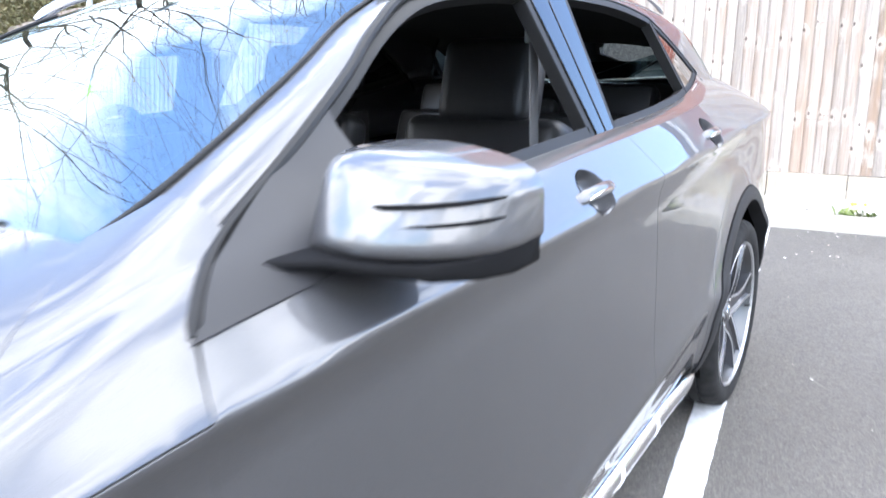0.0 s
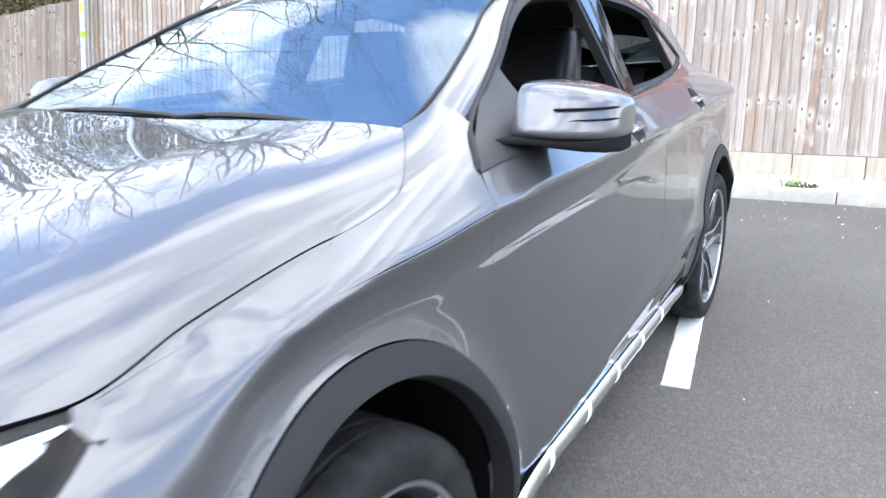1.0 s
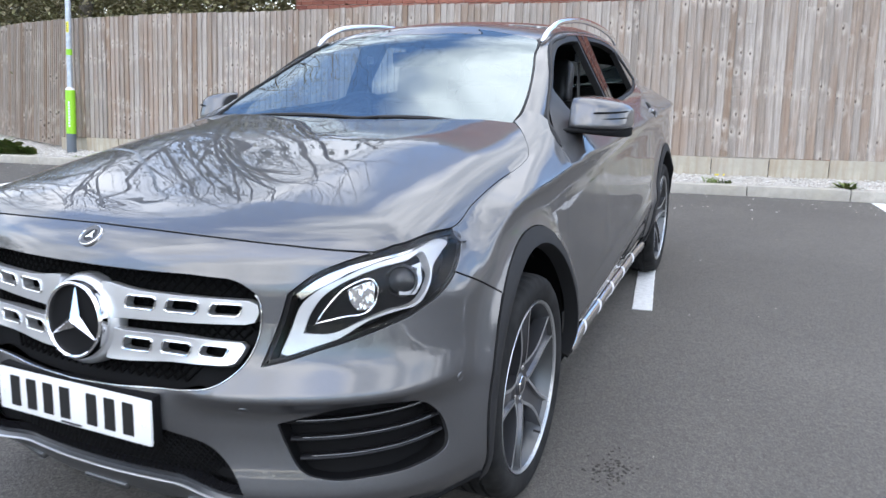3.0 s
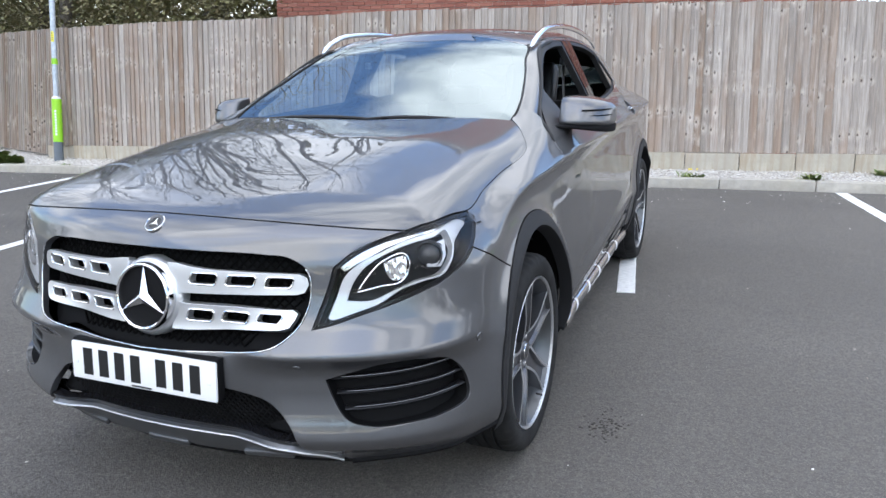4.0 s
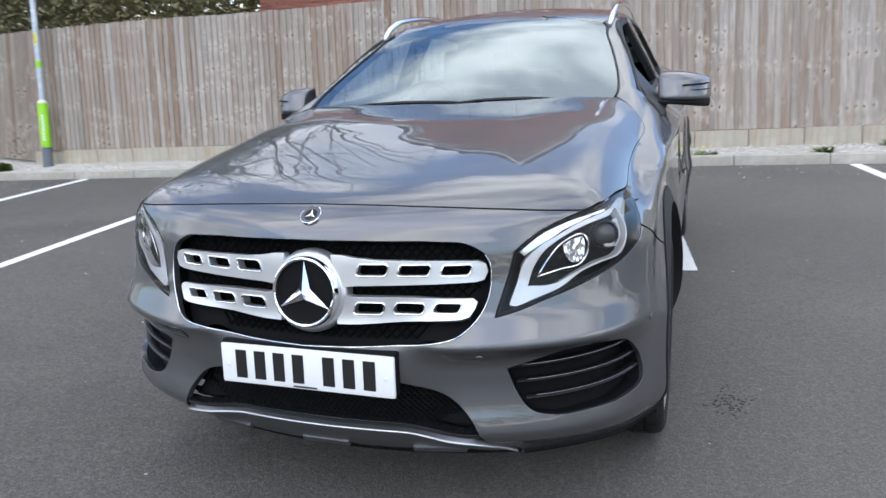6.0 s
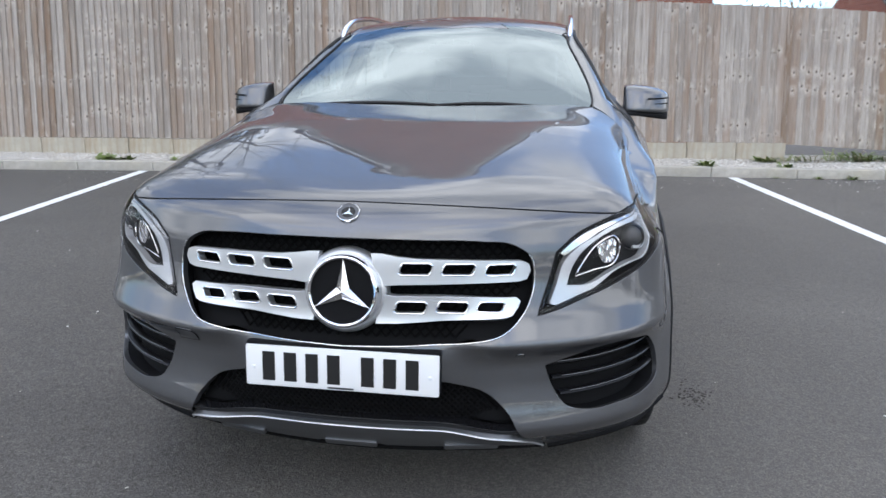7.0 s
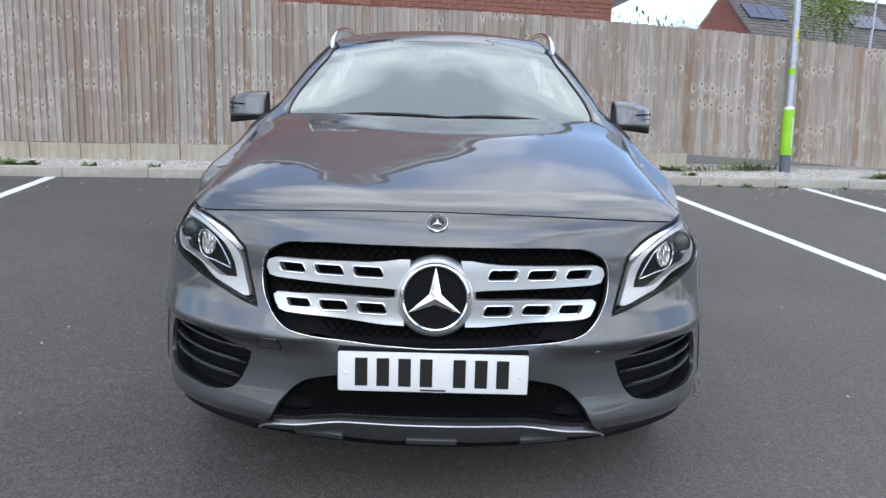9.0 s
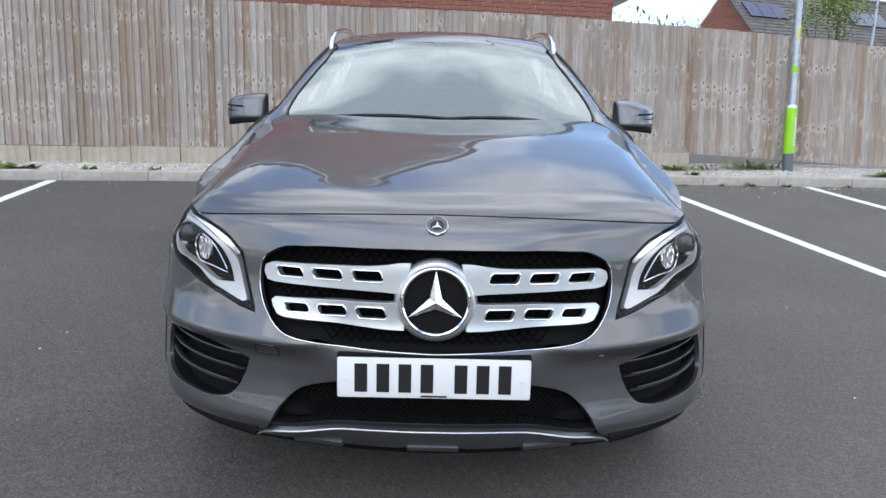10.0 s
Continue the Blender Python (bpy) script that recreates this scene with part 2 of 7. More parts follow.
def clear_glass(name, tint, ior=1.5, gloss=(1.0, 1.0, 1.0)):
    """A thin pane: what lies behind shows through, its gloss grows towards grazing view."""
    m = bpy.data.materials.new(name)
    m.use_nodes = True
    n, l = m.node_tree.nodes, m.node_tree.links
    n.clear()
    out, mix = n.new("ShaderNodeOutputMaterial"), n.new("ShaderNodeMixShader")
    tr, gl, fr = n.new("ShaderNodeBsdfTransparent"), n.new("ShaderNodeBsdfGlossy"), n.new("ShaderNodeFresnel")
    tr.inputs["Color"].default_value = (*tint, 1)
    gl.inputs["Color"].default_value = (*gloss, 1)
    gl.inputs["Roughness"].default_value = 0.0
    fr.inputs["IOR"].default_value = ior
    l.new(fr.outputs[0], mix.inputs[0])
    l.new(tr.outputs[0], mix.inputs[1])
    l.new(gl.outputs[0], mix.inputs[2])
    l.new(mix.outputs[0], out.inputs["Surface"])
    return m


M_GLASS = clear_glass("window_glass", (0.36, 0.46, 0.47), 3.2, (0.86, 0.97, 1.0))
M_LENS = clear_glass("lamp_cover", (0.95, 0.95, 0.95), 1.28)
M_CLAD = mat("grained_black_plastic", (0.018, 0.018, 0.019), 0.62)
M_CLAD.node_tree.nodes["Principled BSDF"].inputs["Specular IOR Level"].default_value = 0.3
k = Nodes(M_CLAD)
k.bump(k.noise(k.coords(kind="Object"), 900, 2), 0.25, 0.0006)
M_VOID = mat("matt_black", (0.004, 0.004, 0.004), 0.95)
M_VOID.node_tree.nodes["Principled BSDF"].inputs["Specular IOR Level"].default_value = 0.05
M_FRIT = mat("black_ceramic", (0.01, 0.01, 0.01), 0.4)
M_RUBBER = mat("black_rubber", (0.010, 0.010, 0.010), 0.5)
M_RUBBER.node_tree.nodes["Principled BSDF"].inputs["Specular IOR Level"].default_value = 0.3
M_GLOSSBLACK = mat("gloss_black", (0.008, 0.008, 0.009), 0.04, coat=0.7)
M_GLOSSBLACK.node_tree.nodes["Principled BSDF"].inputs["Coat IOR"].default_value = 1.45
M_GLOSSBLACK.node_tree.nodes["Principled BSDF"].inputs["Specular IOR Level"].default_value = 0.1
M_SLAT = mat("slat_black", (0.007, 0.007, 0.008), 0.42)
M_SATIN = mat("satin_dark_plastic", (0.018, 0.018, 0.0195), 0.48)
M_DARKGLASS = mat("privacy_glass", (0.008, 0.009, 0.010), 0.02, coat=1.0)
M_DARKGLASS.node_tree.nodes["Principled BSDF"].inputs["Coat IOR"].default_value = 2.2
M_ALU = mat("polished_aluminium", (0.82, 0.82, 0.83), 0.14, 1.0)
M_CHROME = mat("chrome", (0.85, 0.85, 0.86), 0.06, 1.0)
M_SILVER = mat("satin_silver", (0.70, 0.71, 0.72), 0.33, 0.8, 0.2)
M_PLATE = mat("plate_white", (0.80, 0.80, 0.79), 0.35)
M_INK = mat("plate_black", (0.012, 0.012, 0.012), 0.4)
M_WHITE = mat("white_plastic", (0.75, 0.76, 0.77), 0.4)
M_SKID = mat("brushed_silver", (0.17, 0.175, 0.18), 0.38, 0.9)
M_LAMPBLACK = mat("lamp_black", (0.006, 0.006, 0.007), 0.5)
M_LAMPBLACK.node_tree.nodes["Principled BSDF"].inputs["Specular IOR Level"].default_value = 0.2
M_DRL = mat("lamp_white", (0.66, 0.68, 0.71), 0.18, 0.2, 1.0)
M_FACET = mat("lamp_facets", (0.85, 0.85, 0.87), 0.10, 0.9)
k = Nodes(M_FACET)
k.bump(k.cells(k.coords((1, 1, 0.3), "Object"), 120), 0.8, 0.004)
M_PROJ = mat("projector", (0.03, 0.032, 0.036), 0.03)
M_RIM = mat("machined_alloy", (0.58, 0.59, 0.60), 0.32, 0.9)
M_BARREL = mat("satin_alloy", (0.12, 0.123, 0.127), 0.38, 0.85)
M_SPOKE = mat("graphite_paint", (0.10, 0.10, 0.107), 0.35, 0.7, 0.5)
M_DISC = mat("brake_steel", (0.35, 0.34, 0.33), 0.4, 0.9)
M_CLOTH = mat("black_trim", (0.016, 0.016, 0.017), 0.85)
M_DASH = mat("soft_black", (0.018, 0.018, 0.019), 0.6)
M_SEAT = mat("black_leather", (0.014, 0.014, 0.015), 0.45)
k = Nodes(M_SEAT)
k.bump(k.noise(k.coords(kind="Object"), 160, 3), 0.3, 0.002)
M_BELT = mat("belt_web", (0.13, 0.13, 0.13), 0.7)
M_LINING = mat("roof_cloth", (0.03, 0.03, 0.03), 0.9)

# the street beyond
M_BRICK = mat("red_brick", (0.3, 0.1, 0.07), 0.85)
k = Nodes(M_BRICK)
v = k.coords(kind="Object")
c = k.ramp(k.island(), (0.0, (0.22, 0.080, 0.055)), (0.5, (0.29, 0.110, 0.075)), (1.0, (0.34, 0.145, 0.10)))
c = k.mix(k.ramp(k.random(), (0.0, grey(0.0)), (1.0, grey(0.35))), c, (0.17, 0.065, 0.05))
c = k.mix(k.ramp(k.noise(v, 26, 4, 0.6), (0.45, grey(0)), (0.75, grey(0.45))), c, (0.17, 0.06, 0.05))
k.color(c)
k.bump(k.noise(v, 90, 3), 0.4, 0.004)
M_MORTAR = mat("mortar", (0.42, 0.37, 0.32), 0.95)
k = Nodes(M_MORTAR)
k.color(k.ramp(k.noise(k.coords(kind="Object"), 14, 4), (0.3, (0.42, 0.38, 0.34)), (0.7, (0.56, 0.51, 0.46))))
M_TILE = mat("roof_tile", (0.12, 0.11, 0.10), 0.8)
k = Nodes(M_TILE)
v = k.coords(kind="Object")
c = k.ramp(k.island(), (0, (0.085, 0.078, 0.073)), (1, (0.145, 0.134, 0.125)))
k.color(k.mix(k.ramp(k.noise(v, 3, 5, 0.65), (0.4, grey(0)), (0.7, grey(0.4))), c, (0.10, 0.09, 0.08)))
M_BROWNTILE = mat("brown_roof_tile", (0.16, 0.08, 0.06), 0.8)
k = Nodes(M_BROWNTILE)
k.color(k.ramp(k.island(), (0, (0.12, 0.065, 0.05)), (1, (0.19, 0.105, 0.08))))
M_UPVC = mat("white_window_frame", (0.80, 0.80, 0.79), 0.35)
M_PANE = mat("dark_pane", (0.02, 0.024, 0.028), 0.04)
M_SOLAR = mat("solar_cells", (0.012, 0.022, 0.075), 0.12)
k = Nodes(M_SOLAR)
k.color(k.ramp(k.noise(k.coords(kind="Object"), 4, 3), (0.3, (0.010, 0.020, 0.07)), (0.7, (0.025, 0.045, 0.13))))
M_STEEL = mat("galvanised_steel", (0.42, 0.46, 0.50), 0.45, 0.5)
k = Nodes(M_STEEL)
k.color(k.ramp(k.noise(k.coords(kind="Object"), 22, 4), (0.3, (0.36, 0.41, 0.46)), (0.7, (0.52, 0.56, 0.60))))
M_GREEN = mat("lime_sleeve", (0.28, 0.62, 0.02), 0.4)
k = Nodes(M_GREEN)
k.color(k.ramp(k.noise(k.coords(kind="Object"), 5, 4), (0.3, (0.25, 0.58, 0.015)), (0.7, (0.33, 0.68, 0.03))))
M_GREYSLEEVE = mat("grey_sleeve", (0.11, 0.13, 0.15), 0.6)
M_YELLOW = mat("yellow_tag", (0.75, 0.68, 0.05), 0.5)
M_BARK = mat("bark", (0.09, 0.075, 0.06), 0.9)
k = Nodes(M_BARK)
v = k.coords((1, 1, 0.25), "Object")
k.color(k.ramp(k.noise(v, 12, 5, 0.65), (0.3, (0.045, 0.038, 0.03)), (0.7, (0.15, 0.13, 0.105))))
k.bump(k.noise(v, 20, 4), 0.6, 0.02)


def leaf_material(name, *stops):
    m = mat(name, stops[0], 0.6)
    k = Nodes(m)
    k.color(k.ramp(k.island(), *[(i / (len(stops) - 1), s) for i, s in enumerate(stops)]))
    return m


M_LEAF = leaf_material("spring_leaves", (0.13, 0.20, 0.035), (0.27, 0.36, 0.06), (0.19, 0.29, 0.05))
M_IVY = leaf_material("ivy", (0.085, 0.09, 0.034), (0.20, 0.19, 0.08), (0.155, 0.135, 0.066), (0.25, 0.21, 0.115))
M_FARWOOD = leaf_material("far_twigs", (0.13, 0.11, 0.085), (0.20, 0.17, 0.13), (0.16, 0.16, 0.09))
M_WEED = leaf_material("weeds", (0.08, 0.14, 0.028), (0.17, 0.23, 0.05), (0.12, 0.17, 0.05), (0.24, 0.25, 0.09))
M_STRAW = leaf_material("dry_stalks", (0.30, 0.24, 0.13), (0.42, 0.35, 0.21))
M_PETAL = mat("yellow_petals", (0.75, 0.60, 0.05), 0.6)


# ---- the car's skin: two implicit volumes, cut into panels ----
def spline(*knots):
    """A smooth curve through (t, value) knots that runs on straight past its ends."""
    t = np.array([k[0] for k in knots], float)
    v = np.array([k[1] for k in knots], float)
    d = np.gradient(v, t)

    def f(q):
        q = np.asarray(q, float)
        i = np.clip(np.searchsorted(t, q) - 1, 0, len(t) - 2)
        h = t[i + 1] - t[i]
        s = np.clip((q - t[i]) / h, 0, 1)
        a = v[i] * (1 + 2 * s) * (1 - s) ** 2 + d[i] * h * s * (1 - s) ** 2 + v[i + 1] * s * s * (3 - 2 * s) - d[i + 1] * h * s * s * (1 - s)
        a = np.where(q < t[0], v[0] + d[0] * (q - t[0]), a)
        return np.where(q > t[-1], v[-1] + d[-1] * (q - t[-1]), a)
    return f


HALF_WIDTH = spline((-0.9, 0.81), (-0.6, 0.868), (-0.4, 0.868), (-0.2, 0.865), (0, 0.866), (0.25, 0.872), (0.5, 0.884), (1.35, 0.885), (2.2, 0.884), (2.7, 0.874), (3.1, 0.86), (3.5, 0.80))
CREASE = spline((-0.8, 0.86), (-0.45, 0.900), (-0.36, 0.912), (-0.22, 0.934), (-0.1, 0.945), (0.0, 0.952), (0.2, 0.960), (0.42, 0.979), (1.4, 1.002), (2.4, 1.03), (3.4, 1.05))
FLANK = spline((-0.85, 0.10), (-0.78, 0.07), (-0.70, 0.035), (-0.62, 0.010), (-0.5, 0.0), (-0.35, 0.004), (-0.2, 0.010), (-0.12, 0.0125), (-0.06, 0.013), (-0.03, 0.0075), (-0.008, 0.0005), (0.0, 0.0),
               (0.008, 0.005), (0.02, 0.016), (0.08, 0.070), (0.13, 0.122), (0.2, 0.21))
NOSE = spline((0.15, -0.66), (0.22, -0.76), (0.3, -0.835), (0.4, -0.875), (0.5, -0.892), (0.59, -0.885), (0.64, -0.862), (0.75, -0.845), (0.86, -0.822), (0.92, -0.79), (0.96, -0.735), (1.0, -0.62))
HOOD = spline((-0.85, 0.885), (-0.75, 0.945), (-0.65, 0.9715), (-0.5, 0.9985), (-0.4, 1.0150), (-0.2, 1.0450), (0.0, 1.0705), (0.3, 1.0905), (0.6, 1.122), (1.7, 1.19), (3.0, 1.24))
TAIL = spline((0.2, 3.36), (0.4, 3.47), (0.7, 3.50), (0.95, 3.46), (1.1, 3.42))
SCREEN = spline((1.0, 0.26), (1.1, 0.42), (1.25, 0.69), (1.42, 1.05), (1.5, 1.25))
ROOF = spline((0.9, 1.418), (1.1, 1.462), (1.25, 1.490), (1.4, 1.508), (1.7, 1.523), (2.2, 1.506), (2.7, 1.452), (3.2, 1.355))
# how far the bumper stands out beside the grille: an upper blade, an undercut, a lower blade
BLADE = spline((0.20, 0.0), (0.30, 0.016), (0.335, 0.044), (0.355, 0.047), (0.385, 0.033), (0.43, 0.006), (0.50, -0.016), (0.560, -0.008), (0.582, 0.016), (0.600, 0.038), (0.622, 0.038), (0.68, 0.018), (0.74, 0.004), (0.80, 0.0))
R_WHEEL, Y_REAR = 0.348, 2.70


def smax(a, b, k):
    h = np.clip(0.5 + 0.5 * (a - b) / k, 0, 1)
    return b + (a - b) * h + k * h * (1 - h)


def bump(q, width):
    return np.exp(-(q / width) ** 2)


def lower_body(x, y, z):
    x = np.abs(x)
    d = z - CREASE(y)
    flare = sum(q * bump(np.hypot(y - c, z - R_WHEEL) - 0.42, 0.075) for c, q in ((0, 0.038), (Y_REAR, 0.024)))
    # the line that rises from the sill to the rear arch
    low = 0.012 * bump(z - 0.40 - 0.10 * (y - 0.8), 0.05) * np.clip((y - 0.5) / 0.6, 0, 1)
    side = x - HALF_WIDTH(y) + FLANK(d) - flare - low + 0.14 * np.clip(y - 2.3, 0, 1) * np.clip(d / 0.14, 0, 2)
    wide = np.clip((x - 0.24) / 0.2, 0, 1)
    nose = NOSE(z) + 0.32 * x ** 2 + 0.35 * x ** 8 - BLADE(np.clip(z, 0.2, 0.8)) * wide * wide * (3 - 2 * wide) - y
    # bonnet: crowned, with two raised shoulders that run back and outwards
    ridge = 0.33 + 0.16 * (y + 0.7)
    # the wing tops rise into the screen pillars
    rise = np.clip((y + 0.15) / 0.8, 0, 1)
    rise = 0.9 * rise * rise * (3 - 2 * rise)
    w = np.clip((y + 0.36) / 0.26, 0, 1)
    w = w * w * (3 - 2 * w)
    drop = (1 - w) * ((np.minimum(x, 0.79) / 0.8) ** 14 + 8.0 * np.clip(x - 0.79, 0, 1)) + w * (np.minimum(x, 0.775) / 0.8) ** 14
    # dished between the two shoulder lines, falling away outside them
    crest = np.clip(-smax(-(x / ridge) ** 1.5, (x - ridge) / 0.40 - 1, 0.42), 0, 1)
    # the middle climbs towards the screen
    climb = np.clip((y + 0.15) / 0.55, 0, 1)
    climb = 0.018 * climb * climb * (3 - 2 * climb) * bump(x, 0.6)
    hood = z - HOOD(y) + 0.030 * (1 - 1.1 * rise) * (x / 0.8) ** 2 + (0.118 - 0.10 * rise) * drop + w * 0.12 * np.clip(x - 0.775, 0, 1) - 0.019 * crest * np.clip((y + 0.85) / 0.75, 0, 1) ** 0.7 - climb
    tail = y - TAIL(z) + 0.15 * x ** 2 + 0.3 * x ** 8
    g = smax(side, nose, 0.10)
    g = smax(g, hood, 0.02 + 0.025 * (1 - w))
    return smax(g, tail, 0.12)


def cabin(x, y, z):
    x = np.abs(x)
    side = (x - 0.81 + 0.51 * (z - 1.0) + 0.05 * np.clip(y - 1.8, 0, 9) ** 2 + 0.04 * np.clip(1.2 - y, 0, 9) ** 2) * 0.9
    screen = (SCREEN(z) + np.interp(z, (1.05, 1.12, 1.187, 1.28, 1.42), (0.0, 0.03, 0.10, 0.20, 0.28)) * x ** 2 - y) * 0.5
    roof = z - ROOF(y) + 0.05 * (x / 0.6) ** 2
    back = (y - 3.42 + 1.1 * (z - 1.0) + 0.2 * x ** 2) * 0.7
    g = smax(side, screen, 0.04)
    g = smax(g, roof, 0.05)
    return smax(g, back, 0.06)


def blend(x, y, z):
    """Wing and screen pillar together, with a hollow fillet between them."""
    return -smax(-lower_body(x, y, z), -smax(cabin(x, y, z), 0.99 - z, 0.02), 0.04)


def shoot(g, o, d, far):
    """Where rays from inside (o + s d) leave the volume g."""
    lo, hi = np.zeros(len(o)), np.full(len(o), far)
    for _ in range(30):
        m = 0.5 * (lo + hi)
        p = o + d * m[:, None]
        inside = g(p[:, 0], p[:, 1], p[:, 2]) < 0
        lo, hi = np.where(inside, m, lo), np.where(inside, hi, m)
    return o + d * lo[:, None]


def around(g, y_a, y_b):
    """A map (u, z) -> place on g. u is y along the flank; past y_a and y_b it turns round the nose and the tail (1 rad = 1)."""
    def f(u, z):
        u, z = np.asarray(u, float), np.asarray(z, float)
        a = np.where(u < y_a, u - y_a, np.where(u > y_b, u - y_b, 0))
        o = np.stack([0 * u, np.clip(u, y_a, y_b), z], 1)
        d = np.stack([np.cos(a), np.sin(a), 0 * u], 1)
        return shoot(g, o, d, 3.0)
    return f


def above(g, z0):
    """A map (x, y) -> place on g, straight up from the height z0."""
    def f(x, y):
        x, y = np.asarray(x, float), np.asarray(y, float)
        return shoot(g, np.stack([x, y, 0 * x + z0], 1), np.stack([0 * x, 0 * x, 0 * x + 1], 1), 1.2)
    return f


def slopes(g, p, e=1e-3):
    n = np.stack([g(p[:, 0] + e * a, p[:, 1] + e * b, p[:, 2] + e * c) - g(p[:, 0] - e * a, p[:, 1] - e * b, p[:, 2] - e * c)
                  for a, b, c in ((1, 0, 0), (0, 1, 0), (0, 0, 1))], 1)
    return n / np.linalg.norm(n, axis=1)[:, None]


# ---- building helpers ----
def link(name, verts, faces, material, parent=None, label="", smooth=True, norms=None, matrix=None):
    """One mesh object from vertices and faces; norms: a normal for each vertex."""
    me = bpy.data.meshes.new(name)
    me.from_pydata([tuple(map(float, v)) for v in verts], [], [tuple(map(int, f)) for f in faces])
    me.materials.append(material)
    if smooth:
        me.shade_smooth()
    if norms is not None:
        me.normals_split_custom_set_from_vertices([tuple(map(float, n)) for n in norms])
    ob = new(name, me)
    if matrix is not None:
        ob.matrix_basis = matrix
    if parent is not None:
        ob.parent = parent
    return tagged(ob, label)


def part(name, bm, material, parent=None, label="", angle=35, matrix=None):
    """Links a bmesh as one mesh object; edges sharper than the angle stay sharp."""
    bmesh.ops.recalc_face_normals(bm, faces=bm.faces)
    for e in bm.edges:
        if len(e.link_faces) == 2 and e.calc_face_angle(0) > radians(angle):
            e.smooth = False
    for f in bm.faces:
        f.smooth = True
    me = bpy.data.meshes.new(name)
    bm.to_mesh(me)
    bm.free()
    me.materials.append(material)
    ob = new(name, me)
    if matrix is not None:
        ob.matrix_basis = matrix
    if parent is not None:
        ob.parent = parent
    return tagged(ob, label)


def empty(name, matrix=None, parent=None):
    ob = new(name)
    ob.empty_display_size = 0.1
    if matrix is not None:
        ob.matrix_basis = matrix
    if parent is not None:
        ob.parent = parent
    return ob


def box(x0, x1, y0, y1, z0, z1, bevel=0.0, segments=2, bm=None, m=None):
    bm2 = bmesh.new()
    bmesh.ops.create_cube(bm2, size=1, matrix=Matrix.Translation(((x0 + x1) / 2, (y0 + y1) / 2, (z0 + z1) / 2)) @ Matrix.Diagonal((x1 - x0, y1 - y0, z1 - z0, 1)))
    if bevel:
        bmesh.ops.bevel(bm2, geom=list(bm2.edges), offset=bevel, segments=segments, profile=0.6, affect="EDGES")
    if m is not None:
        bmesh.ops.transform(bm2, matrix=m, verts=bm2.verts)
    return bm2 if bm is None else join(bm, bm2)


def join(a, b):
    """Adds the bmesh b to a."""
    me = bpy.data.meshes.new("joined")
    b.to_mesh(me)
    b.free()
    a.from_mesh(me)
    bpy.data.meshes.remove(me)
    return a


def tube(points, radius, sides=10, bm=None, flat=1.0, closed=False, up=(0, 0, 1)):
    """A round bar along points; radius may be a list; flat squeezes it across."""
    bm = bm or bmesh.new()
    P = [Vector(p) for p in points]
    n = len(P)
    rad = radius if isinstance(radius, (list, tuple)) else [radius] * n
    rings = []
    for i, p in enumerate(P):
        a, b = (P[(i - 1) % n], P[(i + 1) % n]) if closed else (P[max(i - 1, 0)], P[min(i + 1, n - 1)])
        t = (b - a).normalized()
        s = t.cross(Vector(up))
        s = s.normalized() if s.length > 1e-5 else t.orthogonal().normalized()
        w = s.cross(t)
        rings.append([bm.verts.new(p + (s * math.cos(q) * flat + w * math.sin(q)) * rad[i]) for q in (2 * math.pi * k / sides for k in range(sides))])
    for i in range(n if closed else n - 1):
        r0, r1 = rings[i], rings[(i + 1) % n]
        for k in range(sides):
            bm.faces.new((r0[k], r0[(k + 1) % sides], r1[(k + 1) % sides], r1[k]))
    if not closed:
        bm.faces.new(rings[0][::-1])
        bm.faces.new(rings[-1])
    return bm


def lathe(profile, sides=48, bm=None, m=None):
    """Turns (axial, radius) pairs round the x axis."""
    bm = bm or bmesh.new()
    m = m or Matrix()
    rings = [[bm.verts.new(m @ Vector((a, r * math.cos(2 * math.pi * k / sides), r * math.sin(2 * math.pi * k / sides)))) for k in range(sides)] for a, r in profile]
    for r0, r1 in zip(rings, rings[1:]):
        for k in range(sides):
            bm.faces.new((r0[k], r0[(k + 1) % sides], r1[(k + 1) % sides], r1[k]))
    return bm


def curve_through(points, step=0.012, smooth=True):
    """Resamples a line through 2D points, as a smooth curve or as straight pieces."""
    P = np.array(points, float)
    if smooth and len(P) > 2:
        s = np.concatenate([[0], np.cumsum(np.hypot(*np.diff(P, axis=0).T))])
        n = max(int(s[-1] / step), len(P))
        q = np.linspace(0, s[-1], n + 1)
        return np.stack([spline(*zip(s, P[:, k]))(q) for k in (0, 1)], 1)
    out = [P[:1]]
    for a, b in zip(P, P[1:]):
        n = max(int(np.hypot(*(b - a)) / step), 1)
        out.append(a + (b - a) * (np.arange(1, n + 1) / n)[:, None])
    return np.concatenate(out)


def loop(*pieces):
    """Joins lines end to end into a closed outline, counter-clockwise."""
    pts = [p for piece in pieces for p in np.asarray(piece, float)]
    out = [pts[0]]
    for p in pts[1:]:
        if np.hypot(*(p - out[-1])) > 0.003:
            out.append(p)
    if np.hypot(*(out[0] - out[-1])) < 0.003:
        out.pop()
    out = np.array(out)
    x, y = out[:, 0], out[:, 1]
    return out if np.sum(x * np.roll(y, -1) - np.roll(x, -1) * y) > 0 else out[::-1]


def inside(poly, q):
    x, y = q[:, 0], q[:, 1]
    r = np.zeros(len(q), bool)
    for (x0, y0), (x1, y1) in zip(poly, np.roll(poly, -1, axis=0)):
        if y0 != y1:
            r ^= ((y0 > y) != (y1 > y)) & (x < (x1 - x0) * (y - y0) / (y1 - y0) + x0)
    return r


